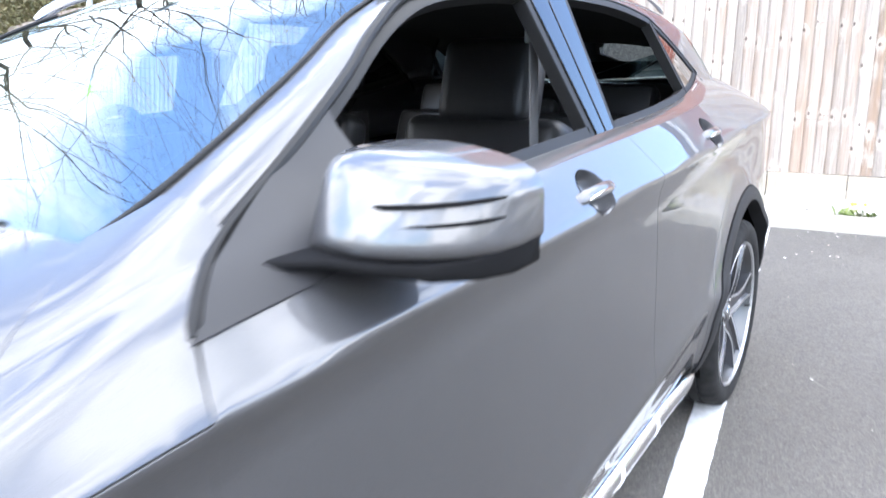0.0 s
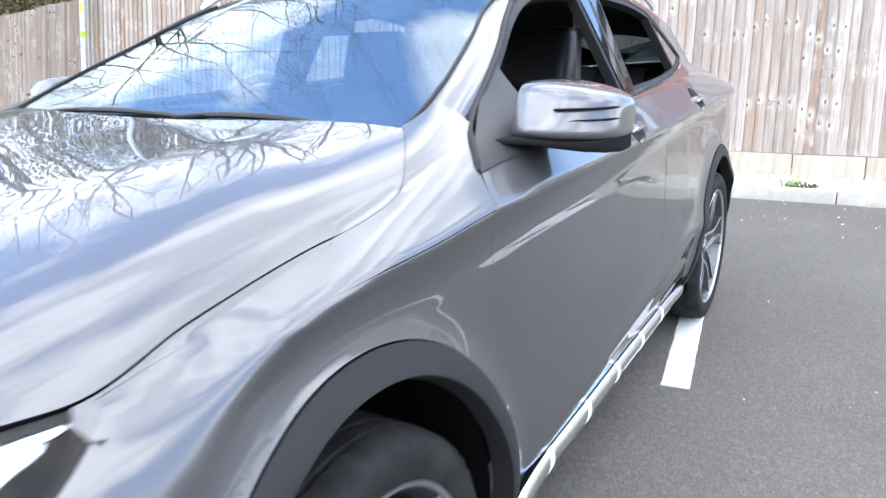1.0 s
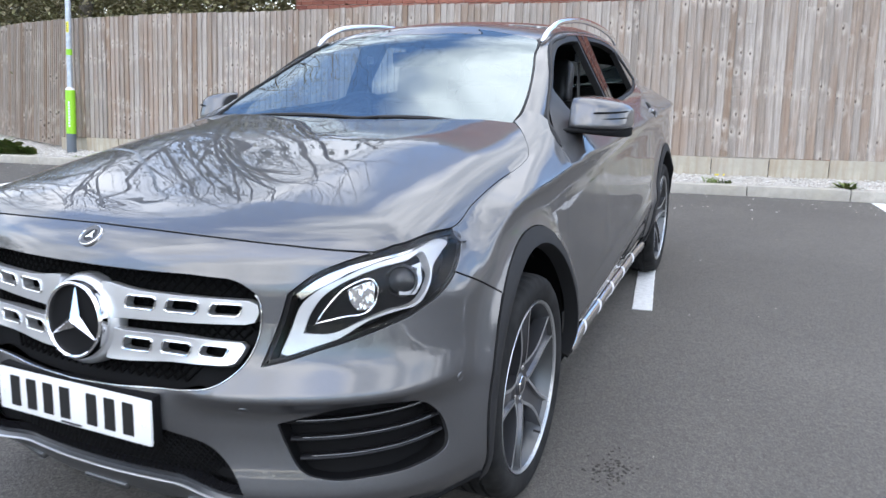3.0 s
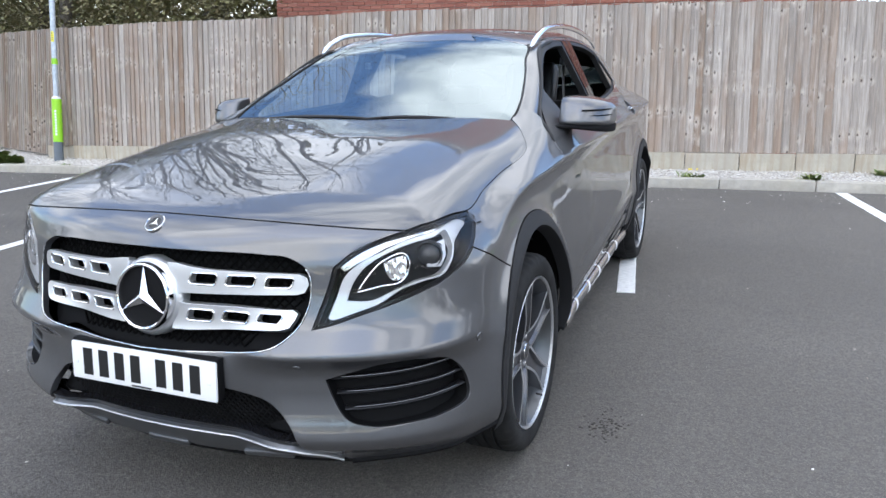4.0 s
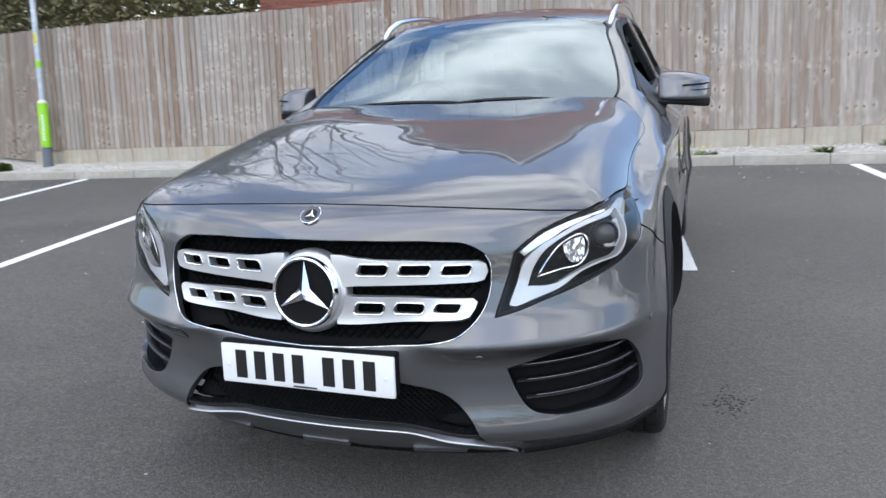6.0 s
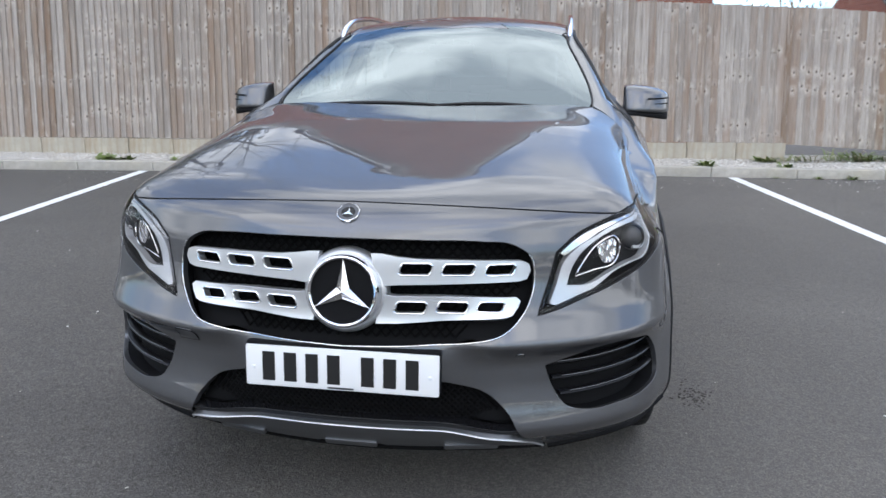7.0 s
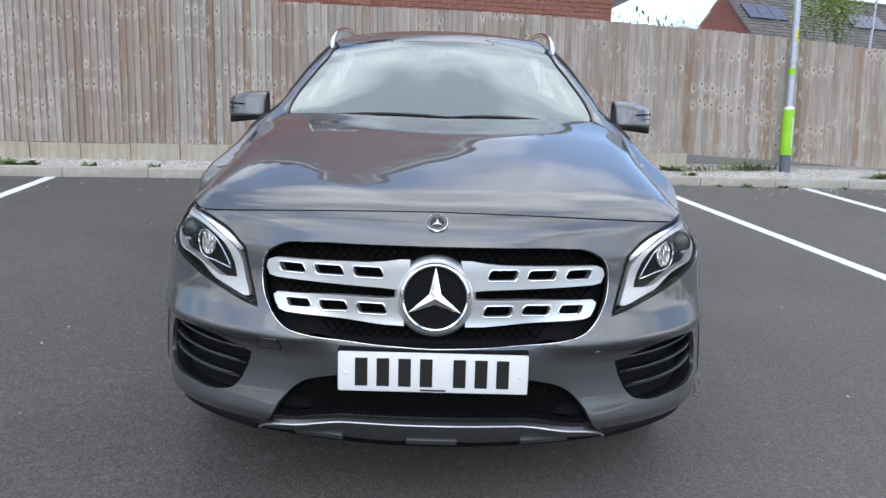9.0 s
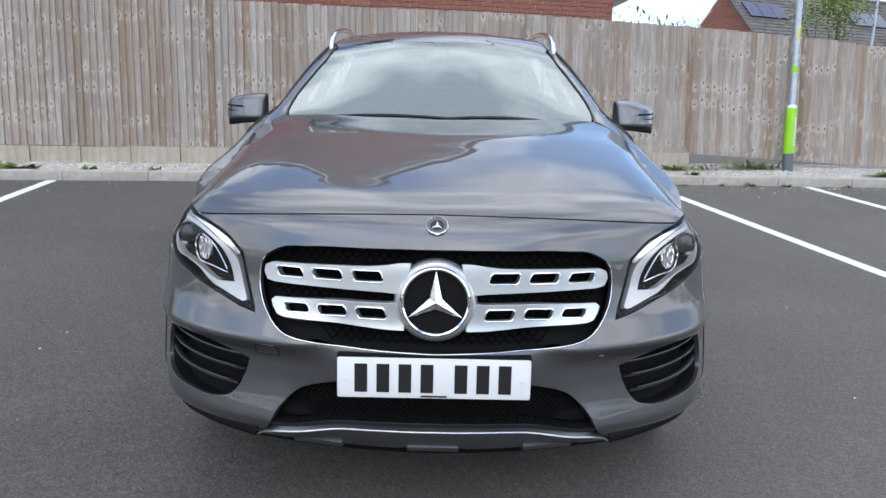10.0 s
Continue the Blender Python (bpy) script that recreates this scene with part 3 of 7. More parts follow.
def inset(poly, d):
    """Moves a counter-clockwise outline inwards by d."""
    t = np.roll(poly, -1, axis=0) - np.roll(poly, 1, axis=0)
    t /= np.linalg.norm(t, axis=1)[:, None] + 1e-12
    return poly + np.stack([-t[:, 1], t[:, 0]], 1) * d


def near(poly, q, d):
    """Which of the points q lie within d of the outline's corners."""
    r = np.zeros(len(q), bool)
    for p in poly:
        r |= (np.abs(q[:, 0] - p[0]) < d) & (np.abs(q[:, 1] - p[1]) < d)
    return r


from mathutils.geometry import delaunay_2d_cdt


def skin(name, f, g, outline, material, parent, label="", holes=(), grid=0.02, depth=0.012, gap=0.002, lift=0.0, sides=(1,), shift=(0, 0, 0)):
    """A panel of the surface g: its outline in the map f, its thickness turned inwards, edges rounded. sides: 1, -1 for the mirror image."""
    loops = [inset(outline, gap)] + [h[::-1] for h in (inset(h, -gap) for h in holes)]
    pts = np.concatenate(loops)
    lo, hi = loops[0].min(0), loops[0].max(0)
    U, V = np.meshgrid(np.arange(lo[0] + grid / 2, hi[0], grid), np.arange(lo[1] + grid / 2, hi[1], grid))
    q = np.stack([U.ravel(), V.ravel()], 1)
    keep = inside(loops[0], q)
    for h in loops[1:]:
        keep &= ~inside(h, q)
    q = q[keep]
    q = q[~near(pts, q, grid * 0.45)]
    edges, k = [], 0
    for lp in loops:
        edges += [(k + i, k + (i + 1) % len(lp)) for i in range(len(lp))]
        k += len(lp)
    allp = np.concatenate([pts, q])
    vs, _, fs, ov, _, _ = delaunay_2d_cdt([Vector(p) for p in allp], edges, [], 0, 1e-7)
    V2 = np.array([tuple(v) for v in vs])
    tri = np.array([t for t in fs if len(t) == 3])
    c = V2[tri].mean(1)
    keep = inside(loops[0], c)
    for h in loops[1:]:
        keep &= ~inside(h, c)
    tri = tri[keep]
    P = f(V2[:, 0], V2[:, 1])
    N = slopes(g, P)
    P = P + N * lift
    back = {}
    for i, o in enumerate(ov):
        for a in o:
            back[a] = i
    # the rim: a small rounding, then the wall inwards
    verts, norms, faces = [P], [N], [tri]
    base, k = len(P), 0
    for lp in loops:
        ids = np.array([back[k + i] for i in range(len(lp))])
        k += len(lp)
        p, n = P[ids], N[ids]
        t = np.roll(p, -1, axis=0) - np.roll(p, 1, axis=0)
        out = np.cross(t, n)
        out /= np.linalg.norm(out, axis=1)[:, None] + 1e-12
        m = len(lp)
        r = np.arange(m)
        s = np.roll(r, -1)
        verts += [p, p + out * 0.0012 - n * 0.0012, p + out * 0.0012 - n * depth]
        norms += [n, out, out]
        b0, b1, b2 = base, base + m, base + 2 * m
        for a, b in ((b0, b1), (b1, b2)):
            faces += [np.stack([a + r, b + r, b + s], 1), np.stack([a + r, b + s, a + s], 1)]
        base += 3 * m
    verts, norms, faces = np.concatenate(verts), np.concatenate(norms), np.concatenate(faces)
    # keep faces turned outwards
    fn = np.cross(verts[faces[:, 1]] - verts[faces[:, 0]], verts[faces[:, 2]] - verts[faces[:, 0]])
    bad = (fn * norms[faces].sum(1)).sum(1) < 0
    faces[bad] = faces[bad][:, ::-1]
    made = []
    for sx in sides:
        w = np.array([sx, 1, 1])
        made.append(link(name, verts * w + np.array(shift), faces if sx > 0 else faces[:, ::-1], material, parent, label, True, norms * w))
    return made[0] if len(made) == 1 else made


def fade(a, b, n):
    return [a + (b - a) * i / (n - 1) for i in range(n)]


# ---- the parked car ----
U0, U1 = 0.15, 2.70
NOSE_U = U0 - math.pi / 2
BODY = around(lower_body, U0, U1)
TOPB = above(lower_body, 0.6)
CAB = around(cabin, 1.3, 2.4)
ROOFM = above(cabin, 1.0)

car = empty("car", LOT)
tagged(car, "dark grey metallic SUV parked on a white bay line", "car")


def uv_front(x, z, g=lower_body, u0=U0):
    """The map place of a point of the front given by its x and height."""
    p = shoot(g, np.array([[x, u0 + 0.6, z]]), np.array([[0.0, -1.0, 0.0]]), 3.0)[0]
    return u0 + math.atan2(p[1] - u0, p[0]), z


def uv_at(x, y, z, u0=U0):
    return (u0 + math.atan2(y - u0, x), z) if y < u0 else (y, z)


def front(pts, step=0.012, smooth=True):
    return curve_through([uv_front(*p) for p in pts], step, smooth)


def flank(pts, step=0.012, smooth=True):
    """Places given by y and height on the flank."""
    out = []
    for y, z in pts:
        if y >= U0:
            out.append((y, z))
        else:
            p = shoot(lower_body, np.array([[0.0, y, z]]), np.array([[1.0, 0.0, 0.0]]), 2.0)[0]
            out.append(uv_at(*p))
    return curve_through(out, step, smooth)


def mirrored(pts):
    """The same line on the other side, run backwards."""
    q = np.array(pts)[::-1].copy()
    q[:, 0] = 2 * NOSE_U - q[:, 0]
    return q


def arc(cy, cz, r, a0, a1, n=40):
    """An arc about the axle; the front arch (cy = 0) is flatter ahead of the wheel and taller above it."""
    out = []
    for a in fade(a0, a1, n):
        c, q = math.cos(radians(a)), math.sin(radians(a))
        if cy == 0:
            c *= 1 - 0.075 * min(max(-2.5 * c, 0), 1)
            q *= 1 + 0.06 * max(q, 0) ** 2
        out.append((cy + r * c, cz + r * q))
    return out


AZ, ARCH_IN, ARCH_OUT = 0.355, 0.415, 0.468

# outlines of the front
LAMP_IN = [(0.500, 0.668), (0.513, 0.715), (0.530, 0.775), (0.541, 0.825)]
LAMP_TOP = [(0.541, 0.825), (0.590, 0.866), (0.650, 0.893), (0.728, 0.919)]
LAMP_LOW = [(0.500, 0.668), (0.56, 0.683), (0.603, 0.698), (0.682, 0.724), (0.78, 0.765)]
lamp_in = front(LAMP_IN)
lamp_top = np.concatenate([front(LAMP_TOP), curve_through([uv_front(0.728, 0.919), uv_at(0.762, -0.45, 0.922), uv_at(0.782, -0.37, 0.917)])])
lamp_out = curve_through([uv_at(0.782, -0.37, 0.917), uv_at(0.812, -0.352, 0.898), uv_at(0.830, -0.395, 0.872), uv_at(0.840, -0.470, 0.835)])
lamp_low = np.concatenate([front(LAMP_LOW), curve_through([uv_front(0.78, 0.765), uv_at(0.818, -0.545, 0.795), uv_at(0.840, -0.470, 0.835)])])
LAMP = loop(lamp_in, lamp_top, lamp_out, lamp_low[::-1])
i_join = int(len(lamp_top) * 0.46)

shut_front = front([(0.0, 0.944), (0.198, 0.941), (0.36, 0.935), (0.52, 0.925)], smooth=True)
to_lamp = curve_through([shut_front[-1], lamp_top[i_join]], smooth=False)
bump_gap = curve_through([uv_at(0.840, -0.470, 0.835), uv_at(0.868, -0.38, 0.79), flank([(-0.275, 0.735), (-0.2, 0.7)])[0]], smooth=True)
arch_front = flank(arc(0, AZ, ARCH_OUT, 129, 187, 30))
bump_low = np.concatenate([[arch_front[-1]], front([(0.80, 0.275), (0.64, 0.262), (0.54, 0.245)])])
notch = front([(0.54, 0.245), (0.49, 0.31), (0.465, 0.345), (0.432, 0.405), (0.375, 0.46), (0.29, 0.492), (0.0, 0.50)])
half = np.concatenate([shut_front, to_lamp, lamp_top[:i_join][::-1], lamp_in[::-1], lamp_low, bump_gap, arch_front, bump_low, notch])
BUMPER = loop(half, mirrored(half))
GRILLE_HALF = front([(0.0, 0.862), (0.195, 0.860), (0.354, 0.856), (0.43, 0.847), (0.478, 0.815), (0.488, 0.76), (0.468, 0.68), (0.42, 0.632), (0.33, 0.608), (0.203, 0.597), (0.0, 0.590)])
GRILLE = loop(GRILLE_HALF, mirrored(GRILLE_HALF))
FOG = loop(front([(0.525, 0.526), (0.543, 0.475), (0.585, 0.416), (0.64, 0.399), (0.73, 0.399)]), curve_through([uv_front(0.73, 0.399), uv_at(0.79, -0.620, 0.405), uv_at(0.836, -0.545, 0.43), uv_at(0.838, -0.555, 0.49), uv_at(0.81, -0.61, 0.556), uv_front(0.745, 0.578)]),
           front([(0.745, 0.578), (0.668, 0.571), (0.60, 0.549), (0.525, 0.526)]))
FOG_M = loop(mirrored(FOG))

bumper = skin("front_bumper", BODY, lower_body, BUMPER, M_PAINT, car, holes=(GRILLE, FOG, FOG_M), grid=0.014, depth=0.02)

# the dark joint between bumper and wing
for sx in (1, -1):
    p = BODY(bump_gap[:, 0], bump_gap[:, 1])
    part("shut_line", tube([tuple(q) for q in p * np.array([sx, 1, 1])], 0.0024, 6), M_VOID, car, "dark joint beside the bumper")

# bonnet: its side line runs along the wing
side_line = [(0.728, -0.53), (0.762, -0.44), (0.776, -0.36), (0.770, -0.20), (0.769, -0.08), (0.775, 0.06), (0.785, 0.155), (0.785, 0.21), (0.771, 0.27), (0.740, 0.325), (0.700, 0.39), (0.664, 0.437)]


def xy_of(uv):
    p = BODY(np.asarray(uv)[:, 0], np.asarray(uv)[:, 1])
    return p[:, :2]


b_half = np.concatenate([xy_of(shut_front), xy_of(to_lamp), xy_of(lamp_top[i_join:int(len(lamp_top) * 0.8)]), curve_through(side_line[1:], 0.015),
                         curve_through([(0.664, 0.437), (0.5, 0.412), (0.25, 0.392), (0.0, 0.385)], 0.015)])
b_other = b_half[::-1] * np.array([-1, 1])
BONNET = loop(b_half, b_other)
bonnet = skin("bonnet", TOPB, lower_body, BONNET, M_PAINT, car, grid=0.016, depth=0.02, gap=0.0025)

# wings: the flank up to the crease, and the top from there to the bonnet and the screen pillar
def crease_line(y0, y1, drop):
    return [(y, float(CREASE(y)) - drop) for y in fade(y0, y1, 24)]


WING = loop(bump_gap, flank(arc(0, AZ, ARCH_OUT, 129, -8, 60)), flank([(0.464, 0.29), (0.435, 0.29)], smooth=False), flank([(0.435, 0.29), (0.425, 0.60), (0.413, 0.93), (0.411, float(CREASE(0.411)) - 0.002)], smooth=False),
            flank(crease_line(0.411, -0.335, 0.002), smooth=False), lamp_out[len(lamp_out) // 3:])
skin("front_wing", BODY, lower_body, WING, M_PAINT, car, grid=0.013, gap=-0.0004, sides=(1, -1))


def wing_up(x, y):
    x, y = np.asarray(x, float), np.asarray(y, float)
    return shoot(blend, np.stack([x, y, CREASE(y) - 0.004 - 0.6 * np.clip(0.850 - x, 0, 1)], 1), np.stack([0 * x, 0 * x, 0 * x + 1], 1), 0.4)


edge = np.array(crease_line(0.411, -0.335, 0.002))
edge_x = [float(shoot(lower_body, np.array([[0.0, y, z]]), np.array([[1.0, 0, 0]]), 2.0)[0][0]) - 0.0012 for y, z in edge]
bonnet_edge = curve_through(side_line[1:], 0.015)
WING_TOP = loop(bonnet_edge[bonnet_edge[:, 1] > -0.362], curve_through([(0.664, 0.437), (0.668, 0.470), (0.672, 0.530), (0.700, 0.538), (0.730, 0.546), (0.753, 0.545), (0.790, 0.482), (0.826, 0.438), (0.850, 0.425), (edge_x[0], 0.411)], 0.012, False),
                curve_through(list(zip(edge_x, edge[:, 0])), 0.012, False), curve_through([(edge_x[-1], -0.335), (0.812, -0.352), (0.785, -0.368), side_line[2]], 0.012, False))
skin("wing_top", wing_up, blend, WING_TOP, M_PAINT, car, grid=0.012, gap=0.0, sides=(1, -1))

# doors and rear quarter
door_f = [(0.435, 0.335), (0.425, 0.60), (0.413, 0.93), (0.411, 0.975), (0.43, 1.02), (0.447, 1.05)]
belt = [(0.447, 1.05), (0.8, 1.072), (1.2, 1.088), (1.669, 1.102), (2.1, 1.118), (2.5, 1.142), (2.75, 1.168), (2.95, 1.20)]
b_gap = [(1.669, 1.102), (1.70, 1.03), (1.71, 0.9), (1.70, 0.6), (1.675, 0.335)]
FRONT_DOOR = loop(flank(door_f, smooth=True), flank(belt[:4]), flank(b_gap), flank([(1.675, 0.335), (0.435, 0.335)], smooth=False))
c_gap = [(2.56, 1.147), (2.60, 1.06), (2.56, 0.95), (2.44, 0.84), (2.31, 0.72), (2.235, 0.55), (2.20, 0.335)]
REAR_DOOR = loop(flank(b_gap[::-1]), flank([belt[3], (2.1, 1.118), (2.4, 1.135), (2.56, 1.147)]), flank(c_gap), flank([(2.20, 0.335), (1.675, 0.335)], smooth=False))
HANDLES = ((1.35, 1.030), (2.22, 1.055))


def cup(y, z, r=0.047):
    return loop([(y + 1.2 * r * math.cos(a), z + 0.86 * r * math.sin(a)) for a in (2 * math.pi * k / 32 for k in range(32))])


door_1 = skin("front_door", BODY, lower_body, FRONT_DOOR, M_PAINT, car, holes=(cup(*HANDLES[0]),), grid=0.014, sides=(1, -1))
door_2 = skin("rear_door", BODY, lower_body, REAR_DOOR, M_PAINT, car, holes=(cup(*HANDLES[1]),), grid=0.014, sides=(1, -1))
QUARTER = loop(flank(c_gap[:1]), flank([(2.56, 1.147), (2.75, 1.168), (2.95, 1.19), (3.05, 1.19)]), flank([(3.05, 1.19), (3.25, 1.12), (3.35, 1.0), (3.38, 0.8), (3.38, 0.6)], smooth=True), flank([(3.38, 0.6), (3.15, 0.55)], smooth=False),
               flank(arc(U1, AZ, ARCH_OUT, 25, 187, 60)), flank([(2.235, 0.335), (2.20, 0.335)], smooth=False), flank(c_gap[::-1]))
skin("rear_quarter", BODY, lower_body, QUARTER, M_PAINT, car, grid=0.016, sides=(1, -1))
REAR = loop(flank([(3.15, 0.55), (3.38, 0.6)], smooth=False), curve_through([(3.38, 0.6), (3.38, 0.8), (3.35, 1.0), (3.25, 1.12), (3.05, 1.19)]), [(2.7 + math.pi / 2, 1.15), (2.7 + math.pi / 2, 0.28), (3.05, 0.28)], flank(arc(U1, AZ, ARCH_OUT, -8, 25, 12)))
skin("rear_panel", BODY, lower_body, REAR, M_PAINT, car, grid=0.03, sides=(1, -1))

# black sill with its plastic edge, and the arch lips
SILL = loop(flank([(0.45, 0.325), (2.22, 0.325)], smooth=False, step=0.03), flank([(2.23, 0.215), (0.46, 0.215)], smooth=False, step=0.03))
skin("sill", BODY, lower_body, SILL, M_CLAD, car, "dull black plastic sill", grid=0.03, sides=(1, -1))
for c, nm in ((0.0, "front"), (U1, "rear")):
    LIP = loop(flank(arc(c, AZ, ARCH_OUT - 0.003, 192 if c == 0 else 189, -10, 70)), flank(arc(c, AZ, ARCH_IN, -10, 192 if c == 0 else 189, 70)))
    skin("arch_lip", BODY, lower_body, LIP, M_CLAD, car, "dark grey textured plastic arch lip", grid=0.02, depth=0.05, lift=0.004, sides=(1, -1))
    for sx in (1, -1):
        bm = bmesh.new()
        ring = arc(c, AZ, ARCH_IN + 0.006, -14, 194, 28)
        va = [[bm.verts.new((sx * x, y, z)) for y, z in ring] for x in (0.45, 0.862)]
        for i in range(len(ring) - 1):
            bm.faces.new((va[0][i], va[0][i + 1], va[1][i + 1], va[1][i]))
        bm.faces.new(va[0])
        part("arch_liner", bm, M_VOID, car)

# inner shell, so that joints and openings look into the dark
U, Z = np.meshgrid(np.linspace(NOSE_U, U1 + math.pi / 2, 120), np.linspace(0.24, 0.93, 14))
P = BODY(U.ravel(), Z.ravel())
P = P - slopes(lower_body, P) * 0.10
P[:, 0] = np.maximum(P[:, 0], 0)
fs = []
for j in range(13):
    for i in range(119):
        q = (j * 120 + i, j * 120 + i + 1, (j + 1) * 120 + i + 1, (j + 1) * 120 + i)
        c = P[list(q)].mean(0)
        if min(math.hypot(c[1], c[2] - AZ), math.hypot(c[1] - U1, c[2] - AZ)) > ARCH_IN + 0.03:
            fs.append(q)
for sx in (1, -1):
    link("inner_shell", P * np.array([sx, 1, 1]), fs, M_VOID, car)
part("underbody", box(-0.60, 0.60, -0.40, 3.2, 0.20, 0.26, 0.02), M_VOID, car)
part("engine_cover", box(-0.62, 0.62, -0.55, 0.30, 0.40, 0.86, 0.05), M_VOID, car)

# ---- cabin ----
GU = 1.3


def cab_front(pts, step=0.015, smooth=True):
    return curve_through([uv_front(x, z, cabin, GU) for x, z in pts], step, smooth)


def cab_side(pts, step=0.015, smooth=True):
    out = []
    for y, z in pts:
        p = shoot(cabin, np.array([[0.0, y, z]]), np.array([[1.0, 0.0, 0.0]]), 2.0)[0]
        out.append(uv_at(*p, u0=GU))
    return curve_through(out, step, smooth)


def cab_mirror(pts):
    q = np.array(pts)[::-1].copy()
    q[:, 0] = 2 * (GU - math.pi / 2) - q[:, 0]
    return q


screen_side = [(0.645, 1.102), (0.659, 1.125), (0.650, 1.187), (0.629, 1.235), (0.604, 1.283), (0.574, 1.335), (0.530, 1.410)]
s_half = np.concatenate([cab_front([(0.0, 1.105), (0.3, 1.103), (0.55, 1.100), (0.645, 1.102)]), cab_front(screen_side), cab_front([(0.530, 1.410), (0.45, 1.428), (0.25, 1.442), (0.0, 1.446)])])
SCREEN_OUT = loop(s_half, cab_mirror(s_half))
glass = skin("windscreen", CAB, cabin, SCREEN_OUT, M_GLASS, car, "clear windscreen glass reflecting sky", grid=0.03, depth=0.004)
edge3 = CAB(*cab_front(screen_side).T)
edge3 = edge3 + slopes(cabin, edge3) * 0.002
for sx in (1, -1):
    part("screen_trim", tube([tuple(p * np.array([sx, 1, 1])) for p in edge3[2:]], 0.0045, 8), M_RUBBER, car, "black rubber trim of the windscreen")
SCREEN_IN = inset(SCREEN_OUT, 0.028)
skin("screen_border", CAB, cabin, SCREEN_OUT, M_FRIT, car, "black glass border", holes=(SCREEN_IN,), grid=0.03, depth=0.003, lift=-0.006)

# side openings
DLO_LOW = [(0.54, 1.062), (0.8, 1.078), (1.2, 1.092), (1.66, 1.108), (2.1, 1.124), (2.5, 1.150), (2.75, 1.176), (2.93, 1.205)]
DLO_TOP = [(2.93, 1.205), (2.72, 1.302), (2.50, 1.370), (2.2, 1.420), (1.9, 1.438), (1.6, 1.440), (1.35, 1.432), (1.125, 1.398), (0.978, 1.336), (0.866, 1.272), (0.739, 1.203), (0.643, 1.153), (0.570, 1.114), (0.54, 1.095)]
DLO = loop(cab_side(DLO_LOW), cab_side(DLO_TOP))
u_top = uv_front(0.530, 1.410, cabin, GU)[0]
roof_edge = [(u, 1.411 + 0.044 * min(max((u - u_top) / 0.45, 0), 1) ** 0.8 - 0.055 * max(u - 2.3, 0)) for u in np.linspace(u_top, 2.4 + 0.7, 90)]
PILLAR = loop(cab_front(screen_side), curve_through(roof_edge, 0.02, False), [(3.1, 1.30), (3.22, 1.15), (3.0, 1.13)], cab_side([(2.95, 1.185), (2.75, 1.155), (2.5, 1.13), (2.1, 1.10), (1.66, 1.085), (1.2, 1.07), (0.8, 1.045), (0.52, 1.015)]), cab_front([(0.70, 1.015), (0.645, 1.102)], smooth=False))
skin("side_frame", CAB, cabin, PILLAR, M_PAINT, car, holes=(DLO,), grid=0.02, depth=0.03, sides=(1, -1))


# the lower and upper edges of the side windows
low_l, top_l = spline(*DLO_LOW), spline(*DLO_TOP[::-1])


def strip_outline(y0, y1, lean0=0.0, lean1=0.0, drop=0.0, n=30):
    """An outline of the side opening from y0 to y1; its ends lean back with height."""
    lo = [(y, float(low_l(y)) + drop) for y in fade(y0, y1, n)]
    hi = [(y, float(top_l(y)) - drop) for y in fade(y1 + lean1, y0 + lean0, n)]
    return loop(cab_side(lo, smooth=False), cab_side(hi, smooth=False))


def framed(name, y0, y1, l0, l1, width):
    o = strip_outline(y0, y1, l0, l1)
    hole = inset(o, width)
    skin(name, CAB, cabin, o, M_RUBBER, car, "black rubber window frame", holes=(hole,), grid=0.03, depth=0.03, lift=-0.004, gap=0.001, sides=(1, -1))
    return hole


framed("window_frame", 0.545, 1.61, 0.0, -0.04, 0.026)
framed("window_frame", 1.72, 2.52, 0.05, -0.10, 0.020)
q_hole = framed("window_frame", 2.53, 2.92, -0.10, -0.05, 0.016)
skin("quarter_glass", CAB, cabin, q_hole, M_DARKGLASS, car, "dark tinted glass", grid=0.03, depth=0.004, lift=-0.008, gap=0.0, sides=(1, -1))
skin("door_pillar", CAB, cabin, strip_outline(1.612, 1.662, -0.04, 0.0), M_GLOSSBLACK, car, "gloss black pillar trim", grid=0.02, depth=0.02, lift=0.0, sides=(1, -1))
skin("door_pillar", CAB, cabin, strip_outline(1.668, 1.718, 0.0, 0.05), M_GLOSSBLACK, car, "gloss black pillar trim", grid=0.02, depth=0.02, lift=0.0, sides=(1, -1))
# black triangle between the pillar and the door's shoulder, ruled from one edge to the other
UP = spline((0, 0.438), (0.2, 0.482), (0.4, 0.539), (0.65, 0.628), (1, 0.790)), spline((0, 1.042), (0.2, 1.078), (0.4, 1.106), (0.65, 1.147), (1, 1.226))
DOWN = spline((0, 0.432), (0.5, 0.568), (1, 0.800)), spline((0, 1.037), (0.25, 1.043), (0.5, 1.049), (1, 1.066))
rows = []
for s in fade(0, 1, 26):
    a = shoot(blend, np.array([[0.0, float(UP[0](s)), float(UP[1](s))]]), np.array([[1.0, 0, 0]]), 2.0)[0]
    b = shoot(lower_body, np.array([[0.0, float(DOWN[0](s)), float(DOWN[1](s))]]), np.array([[1.0, 0, 0]]), 2.0)[0]
    rows.append([a + (b - a) * q for q in fade(0, 1, 9)])
SP = np.array(rows).reshape(-1, 3)
for _ in range(6):
    for g in (cabin, lower_body, blend):
        d = g(*SP.T)
        SP = SP + slopes(g, SP) * np.clip(0.005 - d, 0, 0.02)[:, None]
sf = [(i * 9 + k, i * 9 + k + 1, (i + 1) * 9 + k + 1, (i + 1) * 9 + k) for i in range(25) for k in range(8)]
